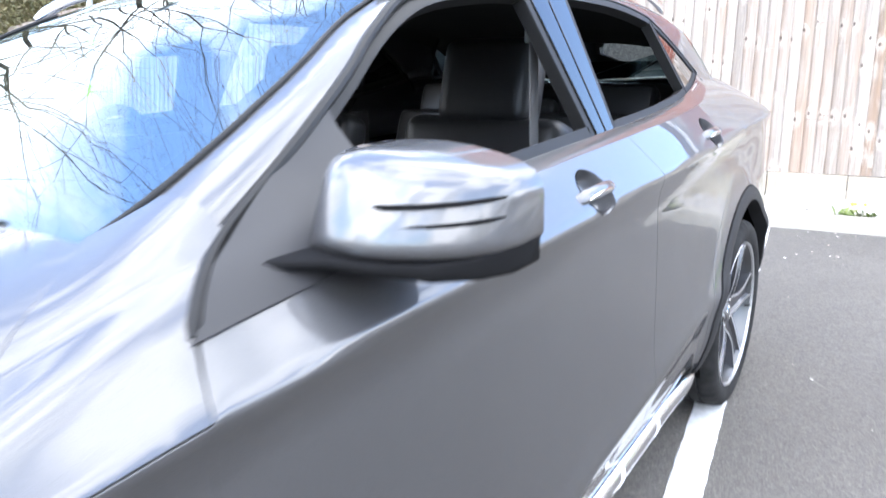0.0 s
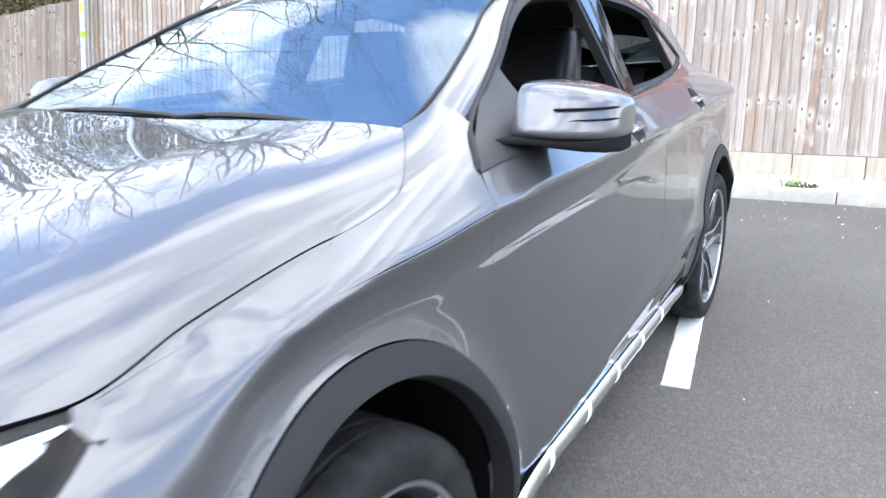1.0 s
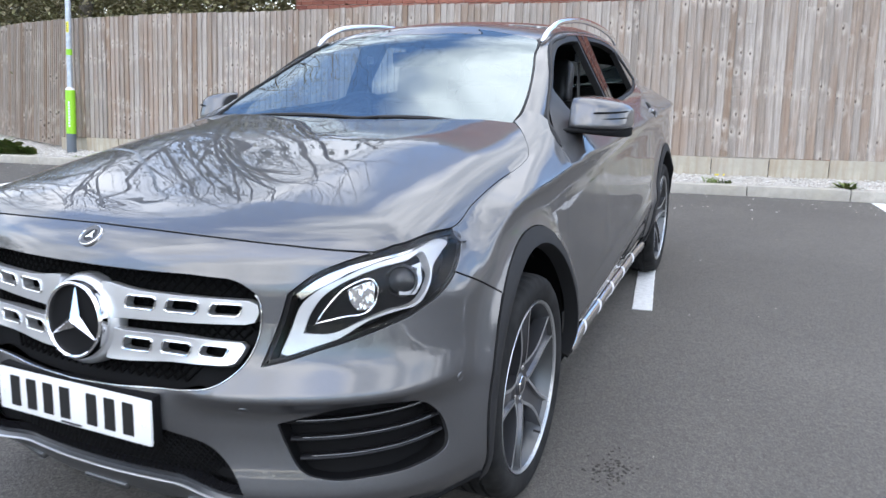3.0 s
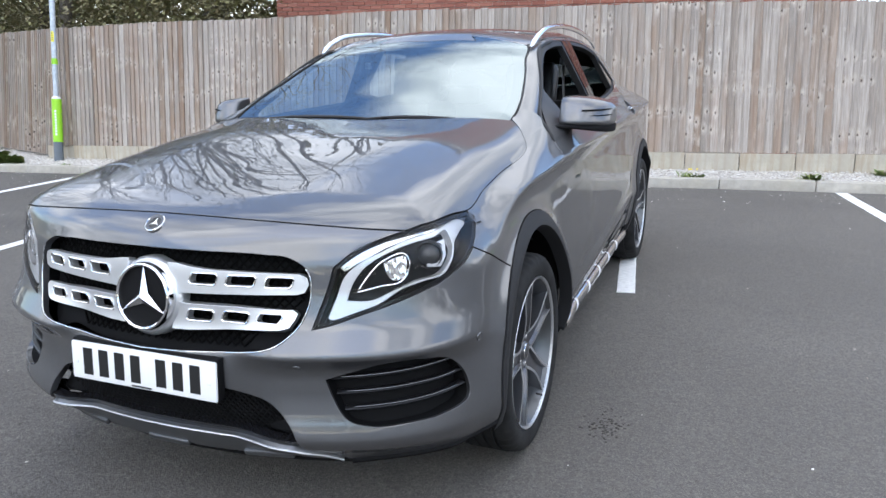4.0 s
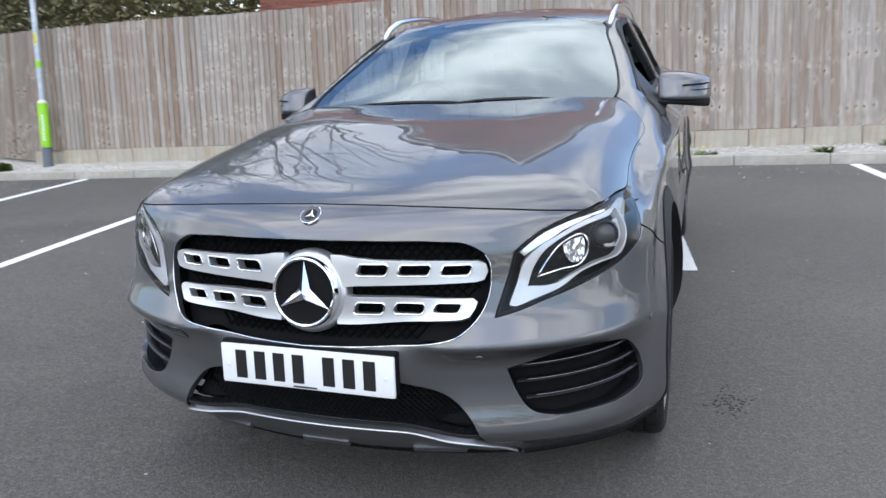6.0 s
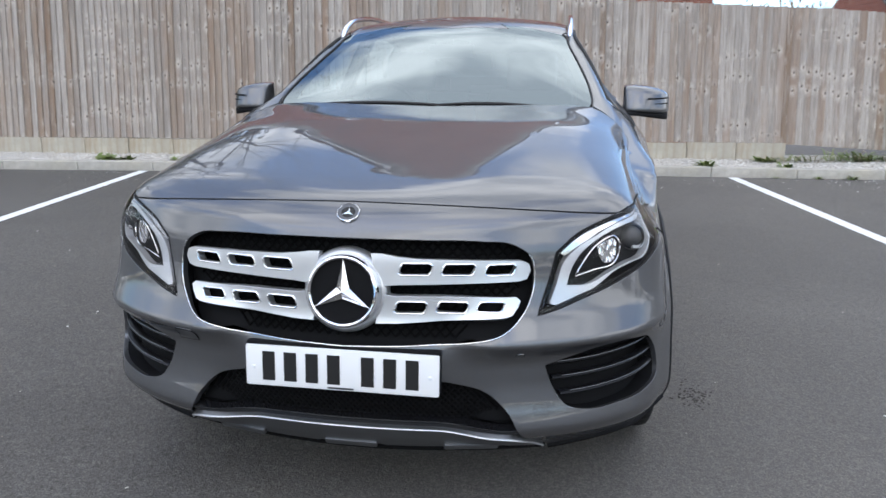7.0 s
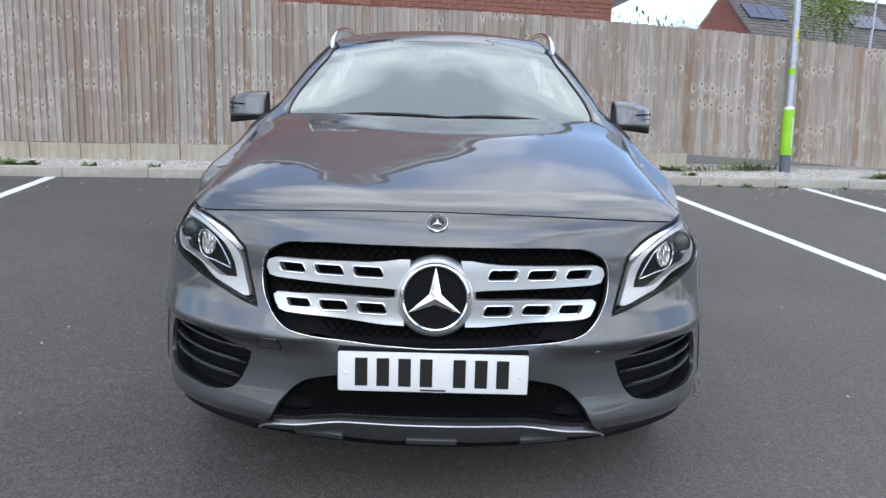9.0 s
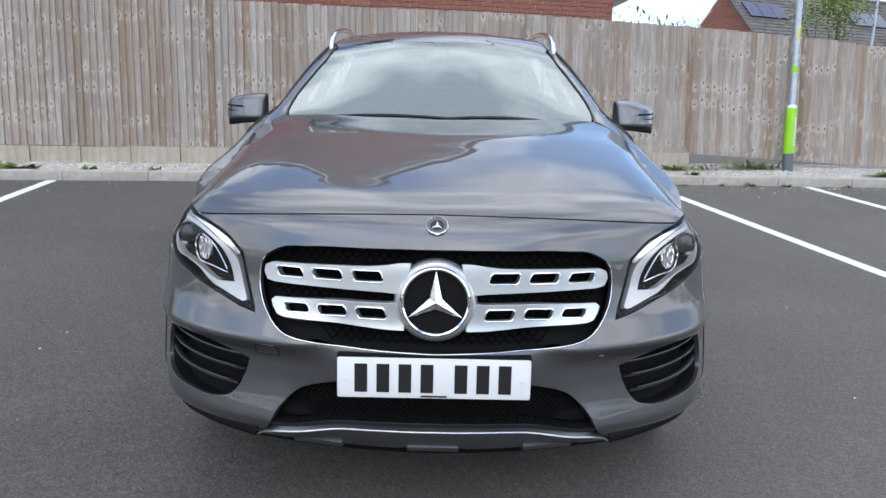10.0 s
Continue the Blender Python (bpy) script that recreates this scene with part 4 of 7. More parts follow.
for sx in (1, -1):
    link("mirror_base", SP * np.array([sx, 1, 1]), sf if sx > 0 else [q[::-1] for q in sf], M_SATIN, car, "dark grey plastic triangle")
    # thick rubber that runs up the pillar
    up = []
    for y, z in DLO_TOP[::-1][2:8]:
        up.append(shoot(cabin, np.array([[0.0, y, z]]), np.array([[1.0, 0, 0]]), 2.0)[0])
    up = [np.array([0.828, 0.436, 1.042]), np.array([0.792, 0.482, 1.080]), np.array([0.753, 0.542, 1.108])] + up
    q = np.array(up)
    s = np.linspace(0, 1, len(q))
    fine = np.stack([spline(*zip(s, q[:, k]))(np.linspace(0, 1, 40)) for k in range(3)], 1) * np.array([sx, 1, 1])
    part("pillar_seal", tube(fine, [0.004] + [0.009] * 39, 8), M_RUBBER, car, "thick black rubber seal")
BELT = loop(cab_side([(y, z - 0.024) for y, z in DLO_LOW[:7]]), cab_side([(y, z - 0.004) for y, z in DLO_LOW[:7]][::-1]))
skin("belt_strip", CAB, cabin, BELT, M_SILVER, car, "bright polished belt strip", grid=0.03, depth=0.02, lift=0.006, gap=0.0, sides=(1, -1))

# the joint between shoulder and side frame, all along the belt
by = np.linspace(0.62, 3.04, 80)
bz = spline(*belt)(by)
lo, hi = BODY(by, bz - 0.004), CAB(by, bz + 0.010)
mid = (lo + hi) / 2 + np.array([0, 0, 0.002])
for sx in (1, -1):
    w = np.array([sx, 1, 1])
    link("belt_seal", np.concatenate([lo * w, mid * w, hi * w]), [(r * 80 + i, r * 80 + i + 1, (r + 1) * 80 + i + 1, (r + 1) * 80 + i) for r in (0, 1) for i in range(79)], M_PAINT, car)

# roof
e = CAB(np.array([p[0] for p in roof_edge]), np.array([p[1] for p in roof_edge]))[:, :2]
t = CAB(*cab_front([(0.0, 1.446), (0.25, 1.442), (0.45, 1.428), (0.530, 1.410)]).T)[:, :2]
r_half = np.concatenate([t, e, [(0.3, e[-1][1] + 0.03), (0.0, e[-1][1] + 0.05)]])
ROOF_OUT = loop(curve_through(r_half, 0.02, False), curve_through(r_half[::-1] * np.array([-1, 1]), 0.02, False))
skin("roof", ROOFM, cabin, ROOF_OUT, M_PAINT, car, grid=0.03, depth=0.02, gap=0.001)
REARGLASS = loop([(3.12, 1.15), (3.12, 1.36), (2.4 + math.pi / 2, 1.36), (2.4 + math.pi / 2, 1.15)])
skin("rear_glass", CAB, cabin, REARGLASS, M_GLASS, car, "clear glass", grid=0.05, depth=0.004, sides=(1, -1))
for sx in (1, -1):
    pts = [(sx * 0.560, 1.075, 1.400), (sx * 0.564, 1.13, 1.432), (sx * 0.566, 1.20, 1.460), (sx * 0.566, 1.35, 1.494), (sx * 0.565, 1.7, 1.515), (sx * 0.560, 2.1, 1.503), (sx * 0.547, 2.45, 1.474), (sx * 0.538, 2.65, 1.443), (sx * 0.532, 2.74, 1.415)]
    q = np.array(pts)
    s = np.linspace(0, 1, len(q))
    fine = np.stack([spline(*zip(s, q[:, k]))(np.linspace(0, 1, 40)) for k in range(3)], 1)
    part("roof_rail", tube(fine, [0.006, 0.010, 0.0125] + [0.014] * 34 + [0.0125, 0.010, 0.006], 12, flat=0.9), M_ALU, car, "polished aluminium roof rail")
# cowl under the screen
bm = bmesh.new()
rows = []
for x in fade(-0.64, 0.64, 34):
    a = x * x
    rows.append([bm.verts.new((x, 0.36 + 0.10 * a, 1.052)), bm.verts.new((x, 0.41 + 0.05 * a, 1.074)), bm.verts.new((x, 0.445 + 0.03 * a, 1.106))])
for r0, r1 in zip(rows, rows[1:]):
    for k in (0, 1):
        bm.faces.new((r0[k], r1[k], r1[k + 1], r0[k + 1]))
part("cowl", bm, M_CLAD, car, "black plastic cowl below the windscreen")


# ---- front details ----
def surface(g, f, uv, lift=0.0):
    """Places and normals at map places."""
    uv = np.atleast_2d(np.asarray(uv, float))
    p = f(uv[:, 0], uv[:, 1])
    n = slopes(g, p)
    return p + n * lift, n


def outline(points, smooth=True):
    return loop(curve_through([*points, points[0]], 0.01, smooth))


def uv_bar(a, b, c, d):
    """A four-cornered outline from front places (x, z)."""
    return loop(front([a, b], smooth=False), front([b, c], smooth=False), front([c, d], smooth=False), front([d, a], smooth=False))


SILVER_LABEL = "satin silver grille vane"
grille = skin("grille", BODY, lower_body, GRILLE, M_BLACK, car, "black mesh grille with two pierced silver vanes", grid=0.03, depth=0.01, lift=-0.055, gap=-0.01)
tagged(grille, "black grille with two pierced satin silver vanes")
# chrome line round the lower half of the opening
gp, gn = surface(lower_body, BODY, GRILLE, 0.0)
left = sorted([p for p in gp if p[2] < 0.83 and p[0] < 0], key=lambda p: math.atan2(p[0] + 0.0, -(p[2] - 0.75)))
right = sorted([p for p in gp if p[2] < 0.83 and p[0] >= 0], key=lambda p: math.atan2(p[0], -(p[2] - 0.75)))
part("grille_trim", tube([tuple(p + np.array([0, -0.001, 0])) for p in left + right], 0.0014, 8), M_ALU, grille, "thin chrome trim line")
# woven black mesh behind
bm = bmesh.new()
for s in (1, -1):
    for k in range(-30, 31):
        a, b = (k * 0.026, 0.60), (k * 0.026 + s * 0.25, 0.85)
        pts = [(a[0] + (b[0] - a[0]) * q, a[1] + (b[1] - a[1]) * q) for q in fade(0, 1, 9)]
        pts = [p for p in pts if abs(p[0]) < 0.46 and abs(p[0]) < 0.30 + (p[1] - 0.60) * 1.6]
        if len(pts) > 1:
            tube([(x, float(NOSE(z)) + 0.32 * x * x + 0.048, z) for x, z in pts], 0.003, 4, bm)
part("grille_mesh", bm, M_VOID, grille, "fine black grille mesh")

up_arm = [(0.070, 0.826), (0.100, 0.825), (0.14, 0.818), (0.19, 0.813), (0.30, 0.810), (0.455, 0.806), (0.474, 0.798), (0.479, 0.78), (0.470, 0.760), (0.45, 0.755), (0.30, 0.751), (0.14, 0.747), (0.09, 0.742)]
lo_arm = [(0.09, 0.722), (0.13, 0.716), (0.30, 0.716), (0.445, 0.715), (0.456, 0.706), (0.450, 0.690), (0.438, 0.673), (0.42, 0.668), (0.30, 0.659), (0.14, 0.647), (0.085, 0.646)]
for arm, slots in ((up_arm, ((0.142, 0.224, 0.772, 0.803), (0.252, 0.334, 0.772, 0.801), (0.362, 0.436, 0.771, 0.799))),
                   (lo_arm, ((0.132, 0.212, 0.672, 0.703), (0.240, 0.318, 0.675, 0.704), (0.344, 0.412, 0.680, 0.705)))):
    o = loop(front([*arm, arm[0]], 0.008, False))
    hs = []
    for x0, x1, z0, z1 in slots:
        r = 0.006
        s = 0.006
        hs.append(loop(front([(x0 + r + s, z1), (x1 - r + s, z1), (x1 + s, z1 - r), (x1, z0 + r), (x1 - r, z0), (x0 + r, z0), (x0, z0 + r), (x0 + s, z1 - r), (x0 + r + s, z1)], 0.006, False)))
    made = skin("vane", BODY, lower_body, o, M_SILVER, grille, SILVER_LABEL, holes=hs, grid=0.012, depth=0.025, lift=-0.006, gap=0.0, sides=(1, -1))
    for v, sx in zip(made, (1, -1)):
        for h in hs:
            p, n = surface(lower_body, BODY, h, -0.0045)
            p[:, 0] *= sx
            part("slot_rim", tube([tuple(q) for q in p], 0.0022, 6, closed=True), M_CHROME, v, "chrome slot rim")
# the emblem: a ring and a plain three-armed star on a black disc
EM = pose(0, -0.852, 0.728, -10, 0, 0)
emblem = empty("grille_emblem", EM, car)
tagged(emblem, "round chrome emblem on a black disc")
X2Y = pose(0, 0, 0, 0, 0, -90)
part("disc", lathe([(0.0, 0.0001), (0.0, 0.086), (-0.02, 0.088)], 56, m=X2Y), M_BLACK, emblem, "black disc")
part("ring", lathe([(-0.02, 0.0965), (0.006, 0.0955), (0.012, 0.093), (0.014, 0.089), (0.011, 0.085), (0.004, 0.083), (-0.005, 0.083)], 72, m=X2Y), M_CHROME, emblem)
part("surround", lathe([(-0.05, 0.114), (-0.028, 0.113), (-0.016, 0.109), (-0.010, 0.101), (-0.014, 0.096)], 72, m=X2Y), M_SILVER, emblem, "satin silver surround")
bm = bmesh.new()
c = bm.verts.new((0, -0.020, 0))
tips = [bm.verts.new((0.084 * math.sin(radians(a)), -0.006, 0.084 * math.cos(radians(a)))) for a in (0, 120, 240)]
dips = [bm.verts.new((0.019 * math.sin(radians(a)), -0.006, 0.019 * math.cos(radians(a)))) for a in (60, 180, 300)]
for i in range(3):
    bm.faces.new((c, tips[i], dips[i]))
    bm.faces.new((c, dips[i - 1], tips[i]))
part("star", bm, M_CHROME, emblem, angle=5)
# small badge on the nose
p, n = surface(lower_body, BODY, [uv_front(0.0, 0.919)])
tilt = math.degrees(math.atan2(n[0][2], -n[0][1]))
badge = empty("nose_badge", pose(0, p[0][1], p[0][2], -tilt, 0, 0), car)
tagged(badge, "small round chrome and dark badge")
part("badge_plate", lathe([(0.0035, 0.0001), (0.0035, 0.017), (0.002, 0.019)], 32, m=X2Y), M_GLOSSBLACK, badge, "dark enamel")
part("badge_ring", lathe([(0.0, 0.029), (0.004, 0.028), (0.005, 0.024), (0.004, 0.0185), (0.0, 0.018)], 40, m=X2Y), M_BARREL, badge, "grey laurel ring")
part("badge_edge", lathe([(0.0, 0.031), (0.005, 0.030), (0.006, 0.0285), (0.004, 0.0275)], 40, m=X2Y), M_ALU, badge, "bright edge")
bm = bmesh.new()
c = bm.verts.new((0, -0.0075, 0))
tips = [bm.verts.new((0.017 * math.sin(radians(a)), -0.004, 0.017 * math.cos(radians(a)))) for a in (0, 120, 240)]
dips = [bm.verts.new((0.0045 * math.sin(radians(a)), -0.004, 0.0045 * math.cos(radians(a)))) for a in (60, 180, 300)]
for i in range(3):
    bm.faces.new((c, tips[i], dips[i]))
    bm.faces.new((c, dips[i - 1], tips[i]))
part("badge_star", bm, M_CHROME, badge, angle=5)

# number plate: its characters are left as plain bars
plate = part("number_plate", box(-0.26, 0.26, -0.004, 0.004, -0.0555, 0.0555, 0.006), M_PLATE, car, "white number plate with black bars", matrix=pose(0, -0.897, 0.5265, -5, 0, 0))
part("plate_holder", box(-0.262, 0.262, 0.004, 0.03, -0.052, 0.064, 0.006), M_BLACK, plate, "black plastic plate holder")
for x, w in ((-0.196, 0.034), (-0.137, 0.034), (-0.078, 0.034), (-0.019, 0.034), (0.072, 0.034), (0.131, 0.034), (0.190, 0.034)):
    part("plate_bar", box(x - w / 2, x + w / 2, -0.0056, -0.004, -0.0395, 0.0395), M_INK, plate, "black bar")
for x in (-0.238, 0.238):
    part("plate_screw", lathe([(0.0, 0.0055), (0.003, 0.005), (0.004, 0.0001)], 12, m=pose(x, -0.004, -0.005, 0, 0, -90)), M_WHITE, plate, "white screw cap")
part("maker_line", box(-0.035, 0.035, -0.0052, -0.004, -0.0515, -0.047), M_INK, plate, "grey line of small print")

# lower intake: dark back, honeycomb, silver skid strip with three lugs
INTAKE = loop(notch, mirrored(notch))
intake = skin("lower_intake", BODY, lower_body, INTAKE, M_BLACK, car, "black lower intake", grid=0.03, lift=-0.05, gap=-0.012)
bm = bmesh.new()
for s in (1, -1):
    for k in range(-32, 33):
        pts = [(k * 0.017 + s * q * 0.13, 0.345 + q * 0.16) for q in fade(0, 1, 6)]
        pts = [p for p in pts if abs(p[0]) < 0.455 - max(0, p[1] - 0.36) * 0.9]
        if len(pts) > 1:
            tube([(x, float(NOSE(z)) + 0.32 * x * x + 0.030, z) for x, z in pts], 0.0032, 4, bm)
part("intake_mesh", bm, M_BLACK, intake, "black honeycomb mesh")
LIP = loop(front([(-0.47, 0.352), (-0.3, 0.362), (0, 0.370), (0.3, 0.362), (0.47, 0.352)]), front([(0.47, 0.352), (0.45, 0.338), (0.3, 0.344), (0, 0.352), (-0.3, 0.344), (-0.45, 0.338), (-0.47, 0.352)]))
skin("intake_lip", BODY, lower_body, LIP, M_GLOSSBLACK, intake, "gloss black lip", grid=0.02, lift=-0.006, depth=0.03, gap=0.0)
sk = [(0.0, 0.353), (0.2, 0.350), (0.36, 0.342), (0.45, 0.334), (0.48, 0.315), (0.505, 0.285), (0.525, 0.262)]
sl = [(0.525, 0.262), (0.43, 0.276), (0.42, 0.283), (0.30, 0.286), (0.28, 0.278), (0.20, 0.276), (0.10, 0.276), (0.08, 0.282), (0.0, 0.283)]
s_top, s_low = front(sk), front(sl, smooth=False)
SKID = loop(s_top, s_low, mirrored(s_low), mirrored(s_top))
skid = skin("skid_strip", BODY, lower_body, SKID, M_SKID, car, "brushed silver skid strip under the bumper", grid=0.02, lift=0.006, depth=0.03, gap=0.0)
for x in (-0.33, 0.0, 0.33):
    p, n = surface(lower_body, BODY, [uv_front(x, 0.284)], 0.004)
    part("lug", box(-0.075, 0.075, -0.010, 0.03, -0.011, 0.011, 0.008), M_SKID, skid, "silver lug", matrix=pose(*p[0], 25, 0, math.degrees(math.atan(0.64 * x))))
edge = surface(lower_body, BODY, np.concatenate([mirrored(s_top), s_top]), 0.008)[0]
part("skid_edge", tube([tuple(q) for q in edge], 0.003, 8), M_SILVER, skid, "bright top edge")
part("lip_spoiler", tube([(x, -0.74 + 0.32 * x * x, 0.243) for x in fade(-0.52, 0.52, 24)], 0.02, 8, flat=2.0), M_BLACK, car)
for sx in (1, -1):
    pts = [p for p in surface(lower_body, BODY, bump_low, -0.01)[0]]
    part("lip_spoiler", tube([(sx * q[0], q[1], q[2] - 0.008) for q in pts], 0.011, 8, flat=1.5), M_BLACK, car)

# side intakes with slats
for sx, o in ((1, FOG), (-1, FOG_M)):
    it = skin("side_intake", BODY, lower_body, o, M_BLACK, car, "black side intake with slim slats", grid=0.03, lift=-0.055, gap=-0.012, depth=0.01)
    wall_p, wall_n = surface(lower_body, BODY, inset(o, -0.002), -0.003)
    inn = surface(lower_body, BODY, inset(o, 0.004), -0.055)[0]
    n = len(wall_p)
    link("intake_wall", np.concatenate([wall_p, inn]), [(i, (i + 1) % n, n + (i + 1) % n, n + i) for i in range(n)], M_BLACK, it, "black plastic")
    for k, z0 in enumerate((0.443, 0.484, 0.524)):
        zs = [z0 - 0.012, z0 + 0.006]
        us = [u for u, z in FOG if abs(z - z0) < 0.012]
        a, b = min(us) + 0.012, max(us) - 0.006
        line = [(u, z0 + 0.018 * (q - 0.3) ** 2 + 0.014 * q) for u, q in zip(fade(a, b, 14), fade(0, 1, 14))]
        sp = surface(lower_body, BODY, line, -0.024)[0]
        part("slat", tube([(sx * q[0], q[1], q[2]) for q in sp], 0.005, 8, flat=2.6), M_SLAT, it, "dark slat")
        # the highlight along each slat's front is put in as a thin silver tube
        lip = surface(lower_body, BODY, [(u, z + 0.004) for u, z in line[1:-1]], -0.012)[0]
        part("slat_edge", tube([(sx * q[0], q[1], q[2]) for q in lip], 0.0012, 6), M_SKID, it, "thin silver line standing for the highlight on a slat")

# headlamps
GUIDE = [(-0.895, 0.696), (-0.872, 0.743), (-0.845, 0.802), (-0.815, 0.828), (-0.746, 0.863), (-0.66, 0.893), (-0.564, 0.906), (-0.471, 0.904), (-0.456, 0.896), (-0.496, 0.88), (-0.537, 0.865), (-0.56, 0.828), (-0.591, 0.788), (-0.654, 0.775), (-0.712, 0.759), (-0.755, 0.735), (-0.817, 0.705), (-0.879, 0.691)]
GUIDE_IN = [(-0.848, 0.737), (-0.828, 0.784), (-0.801, 0.819), (-0.757, 0.849), (-0.686, 0.875), (-0.611, 0.890), (-0.550, 0.893), (-0.545, 0.876), (-0.567, 0.825), (-0.597, 0.791), (-0.668, 0.776), (-0.728, 0.757), (-0.79, 0.735)]
CELL = [(-0.82, 0.758), (-0.789, 0.8), (-0.749, 0.838), (-0.691, 0.85), (-0.685, 0.838), (-0.694, 0.794), (-0.706, 0.781), (-0.763, 0.770)]
FACETS = [(-0.747, 0.83), (-0.72, 0.842), (-0.694, 0.846), (-0.691, 0.819), (-0.701, 0.788), (-0.73, 0.784), (-0.743, 0.803)]
HOOK = [(-0.597, 0.876), (-0.565, 0.878), (-0.579, 0.836), (-0.6, 0.807), (-0.637, 0.811), (-0.636, 0.818), (-0.606, 0.818), (-0.589, 0.84), (-0.579, 0.868)]
TOP_STRIP = [(-0.868, 0.834), (-0.810, 0.872), (-0.693, 0.911), (-0.574, 0.924), (-0.46, 0.917), (-0.42, 0.905), (-0.45, 0.899), (-0.553, 0.9115), (-0.659, 0.8985), (-0.745, 0.869), (-0.814, 0.834), (-0.848, 0.812)]
for sx in (1, -1):
    lamp = empty("headlamp", None, car)
    tagged(lamp, "clear headlamp with white light guide and two lenses")

    def lskin(name, o, material, label, **k):
        return skin(name, BODY, lower_body, o, material, lamp, label, sides=(sx,), **k)
    lskin("lamp_cover", LAMP, M_LENS, "clear lamp cover", grid=0.02, depth=0.004, gap=0.003).visible_shadow = False
    lskin("lamp_bowl", LAMP, M_LAMPBLACK, "black lamp housing", grid=0.03, lift=-0.07, gap=-0.004)
    lskin("lamp_edge", LAMP, M_LAMPBLACK, "black lamp surround", holes=(inset(LAMP, 0.010),), grid=0.02, lift=-0.006, depth=0.06, gap=0.001)
    lskin("light_guide", outline(GUIDE), M_DRL, "bright white light guide", holes=(outline(GUIDE_IN),), grid=0.012, lift=-0.012, depth=0.025, gap=0.0)
    lskin("top_reflector", outline(TOP_STRIP, False), M_ALU, "bright reflector strip", grid=0.02, lift=-0.014, depth=0.01, gap=0.0)
    lskin("lamp_mask", inset(outline(GUIDE_IN), -0.006), M_LAMPBLACK, "black lamp mask", grid=0.03, lift=-0.034, depth=0.01)
    ln = surface(lower_body, BODY, outline(CELL), -0.018)[0]
    part("cell_rim", tube([(sx * a, b, c2) for a, b, c2 in ln], 0.0022, 6, closed=True), M_CHROME, lamp, "thin chrome rim")
    lskin("facet_reflector", outline(FACETS), M_FACET, "faceted chrome reflector", grid=0.008, lift=-0.024, depth=0.008, gap=0.0)
    lskin("white_hook", outline(HOOK, False), M_DRL, "white light hook", grid=0.01, lift=-0.017, depth=0.008, gap=0.0)
    p, n = surface(lower_body, BODY, [(-0.629, 0.842)], -0.026)
    q = Vector(n[0]) + Vector((0, -1.0, 0))
    q.x *= sx
    M = Matrix.Translation((sx * p[0][0], p[0][1], p[0][2])) @ Vector(q).to_track_quat("X", "Z").to_matrix().to_4x4()
    r = 0.033
    part("projector_lens", lathe([(0.016, 0.0001), (0.014, r * 0.4), (0.009, r * 0.72), (0.0, r * 0.95), (-0.01, r)], 32, m=M), M_PROJ, lamp, "round projector lens")
    part("lens_ring", lathe([(-0.012, r * 1.16), (0.0, r * 1.13), (0.003, r * 1.06), (-0.002, r * 1.0), (-0.012, r)], 32, m=M), M_SPOKE, lamp, "dark lens ring")

# parking sensors, washer and tow covers
for x, z in ((0.855, 0.595), (0.46, 0.565)):
    for sx in (1, -1):
        p, n = surface(lower_body, BODY, [uv_front(x, z) if x < 0.7 else uv_at(0.856, -0.509, 0.592)])
        d = Vector((n[0][0] * sx, n[0][1], n[0][2]))
        M = Matrix.Translation((p[0][0] * sx, p[0][1], p[0][2])) @ d.to_track_quat("X", "Z").to_matrix().to_4x4()
        part("parking_sensor", lathe([(0.0, 0.0125), (0.002, 0.0115), (0.001, 0.0095), (0.0015, 0.009), (0.002, 0.0001)], 20, m=M), M_PAINT, bumper, "body-coloured round sensor")
tow = loop(front([(-0.50, 0.548), (-0.497, 0.582), (-0.49, 0.590), (-0.44, 0.592), (-0.43, 0.584), (-0.432, 0.552), (-0.50, 0.548)], 0.008, False))
skin("tow_cover", BODY, lower_body, tow, M_PAINT, bumper, grid=0.02, lift=0.0016, depth=0.004, gap=0.0)
part("tow_seam", tube([tuple(q) for q in surface(lower_body, BODY, tow, 0.0008)[0]], 0.0016, 6, closed=True), M_BLACK, bumper, "dark seam round the tow cover")

# wipers
for x0, x1, s in ((-0.52, 0.10, 1), (-0.02, 0.48, 1)):
    P0 = [(x, float(SCREEN(1.13)) + 0.03 * x * x - 0.034, 1.113 + 0.012 * (1 - ((x - (x0 + x1) / 2) / (x1 - x0) * 2) ** 2)) for x in fade(x0, x1, 16)]
    w = part("wiper", tube(P0, [0.004 + 0.004 * math.sin(math.pi * i / 15) for i in range(16)], 8, flat=1.6), M_RUBBER, car, "black wiper resting on the screen")
    a = P0[5]
    part("wiper_arm", tube([(x0 - 0.02, a[1] - 0.05, 1.094), (x0 + 0.08, a[1] - 0.03, 1.114), a], [0.009, 0.007, 0.005], 8), M_BLACK, w, "black wiper arm")

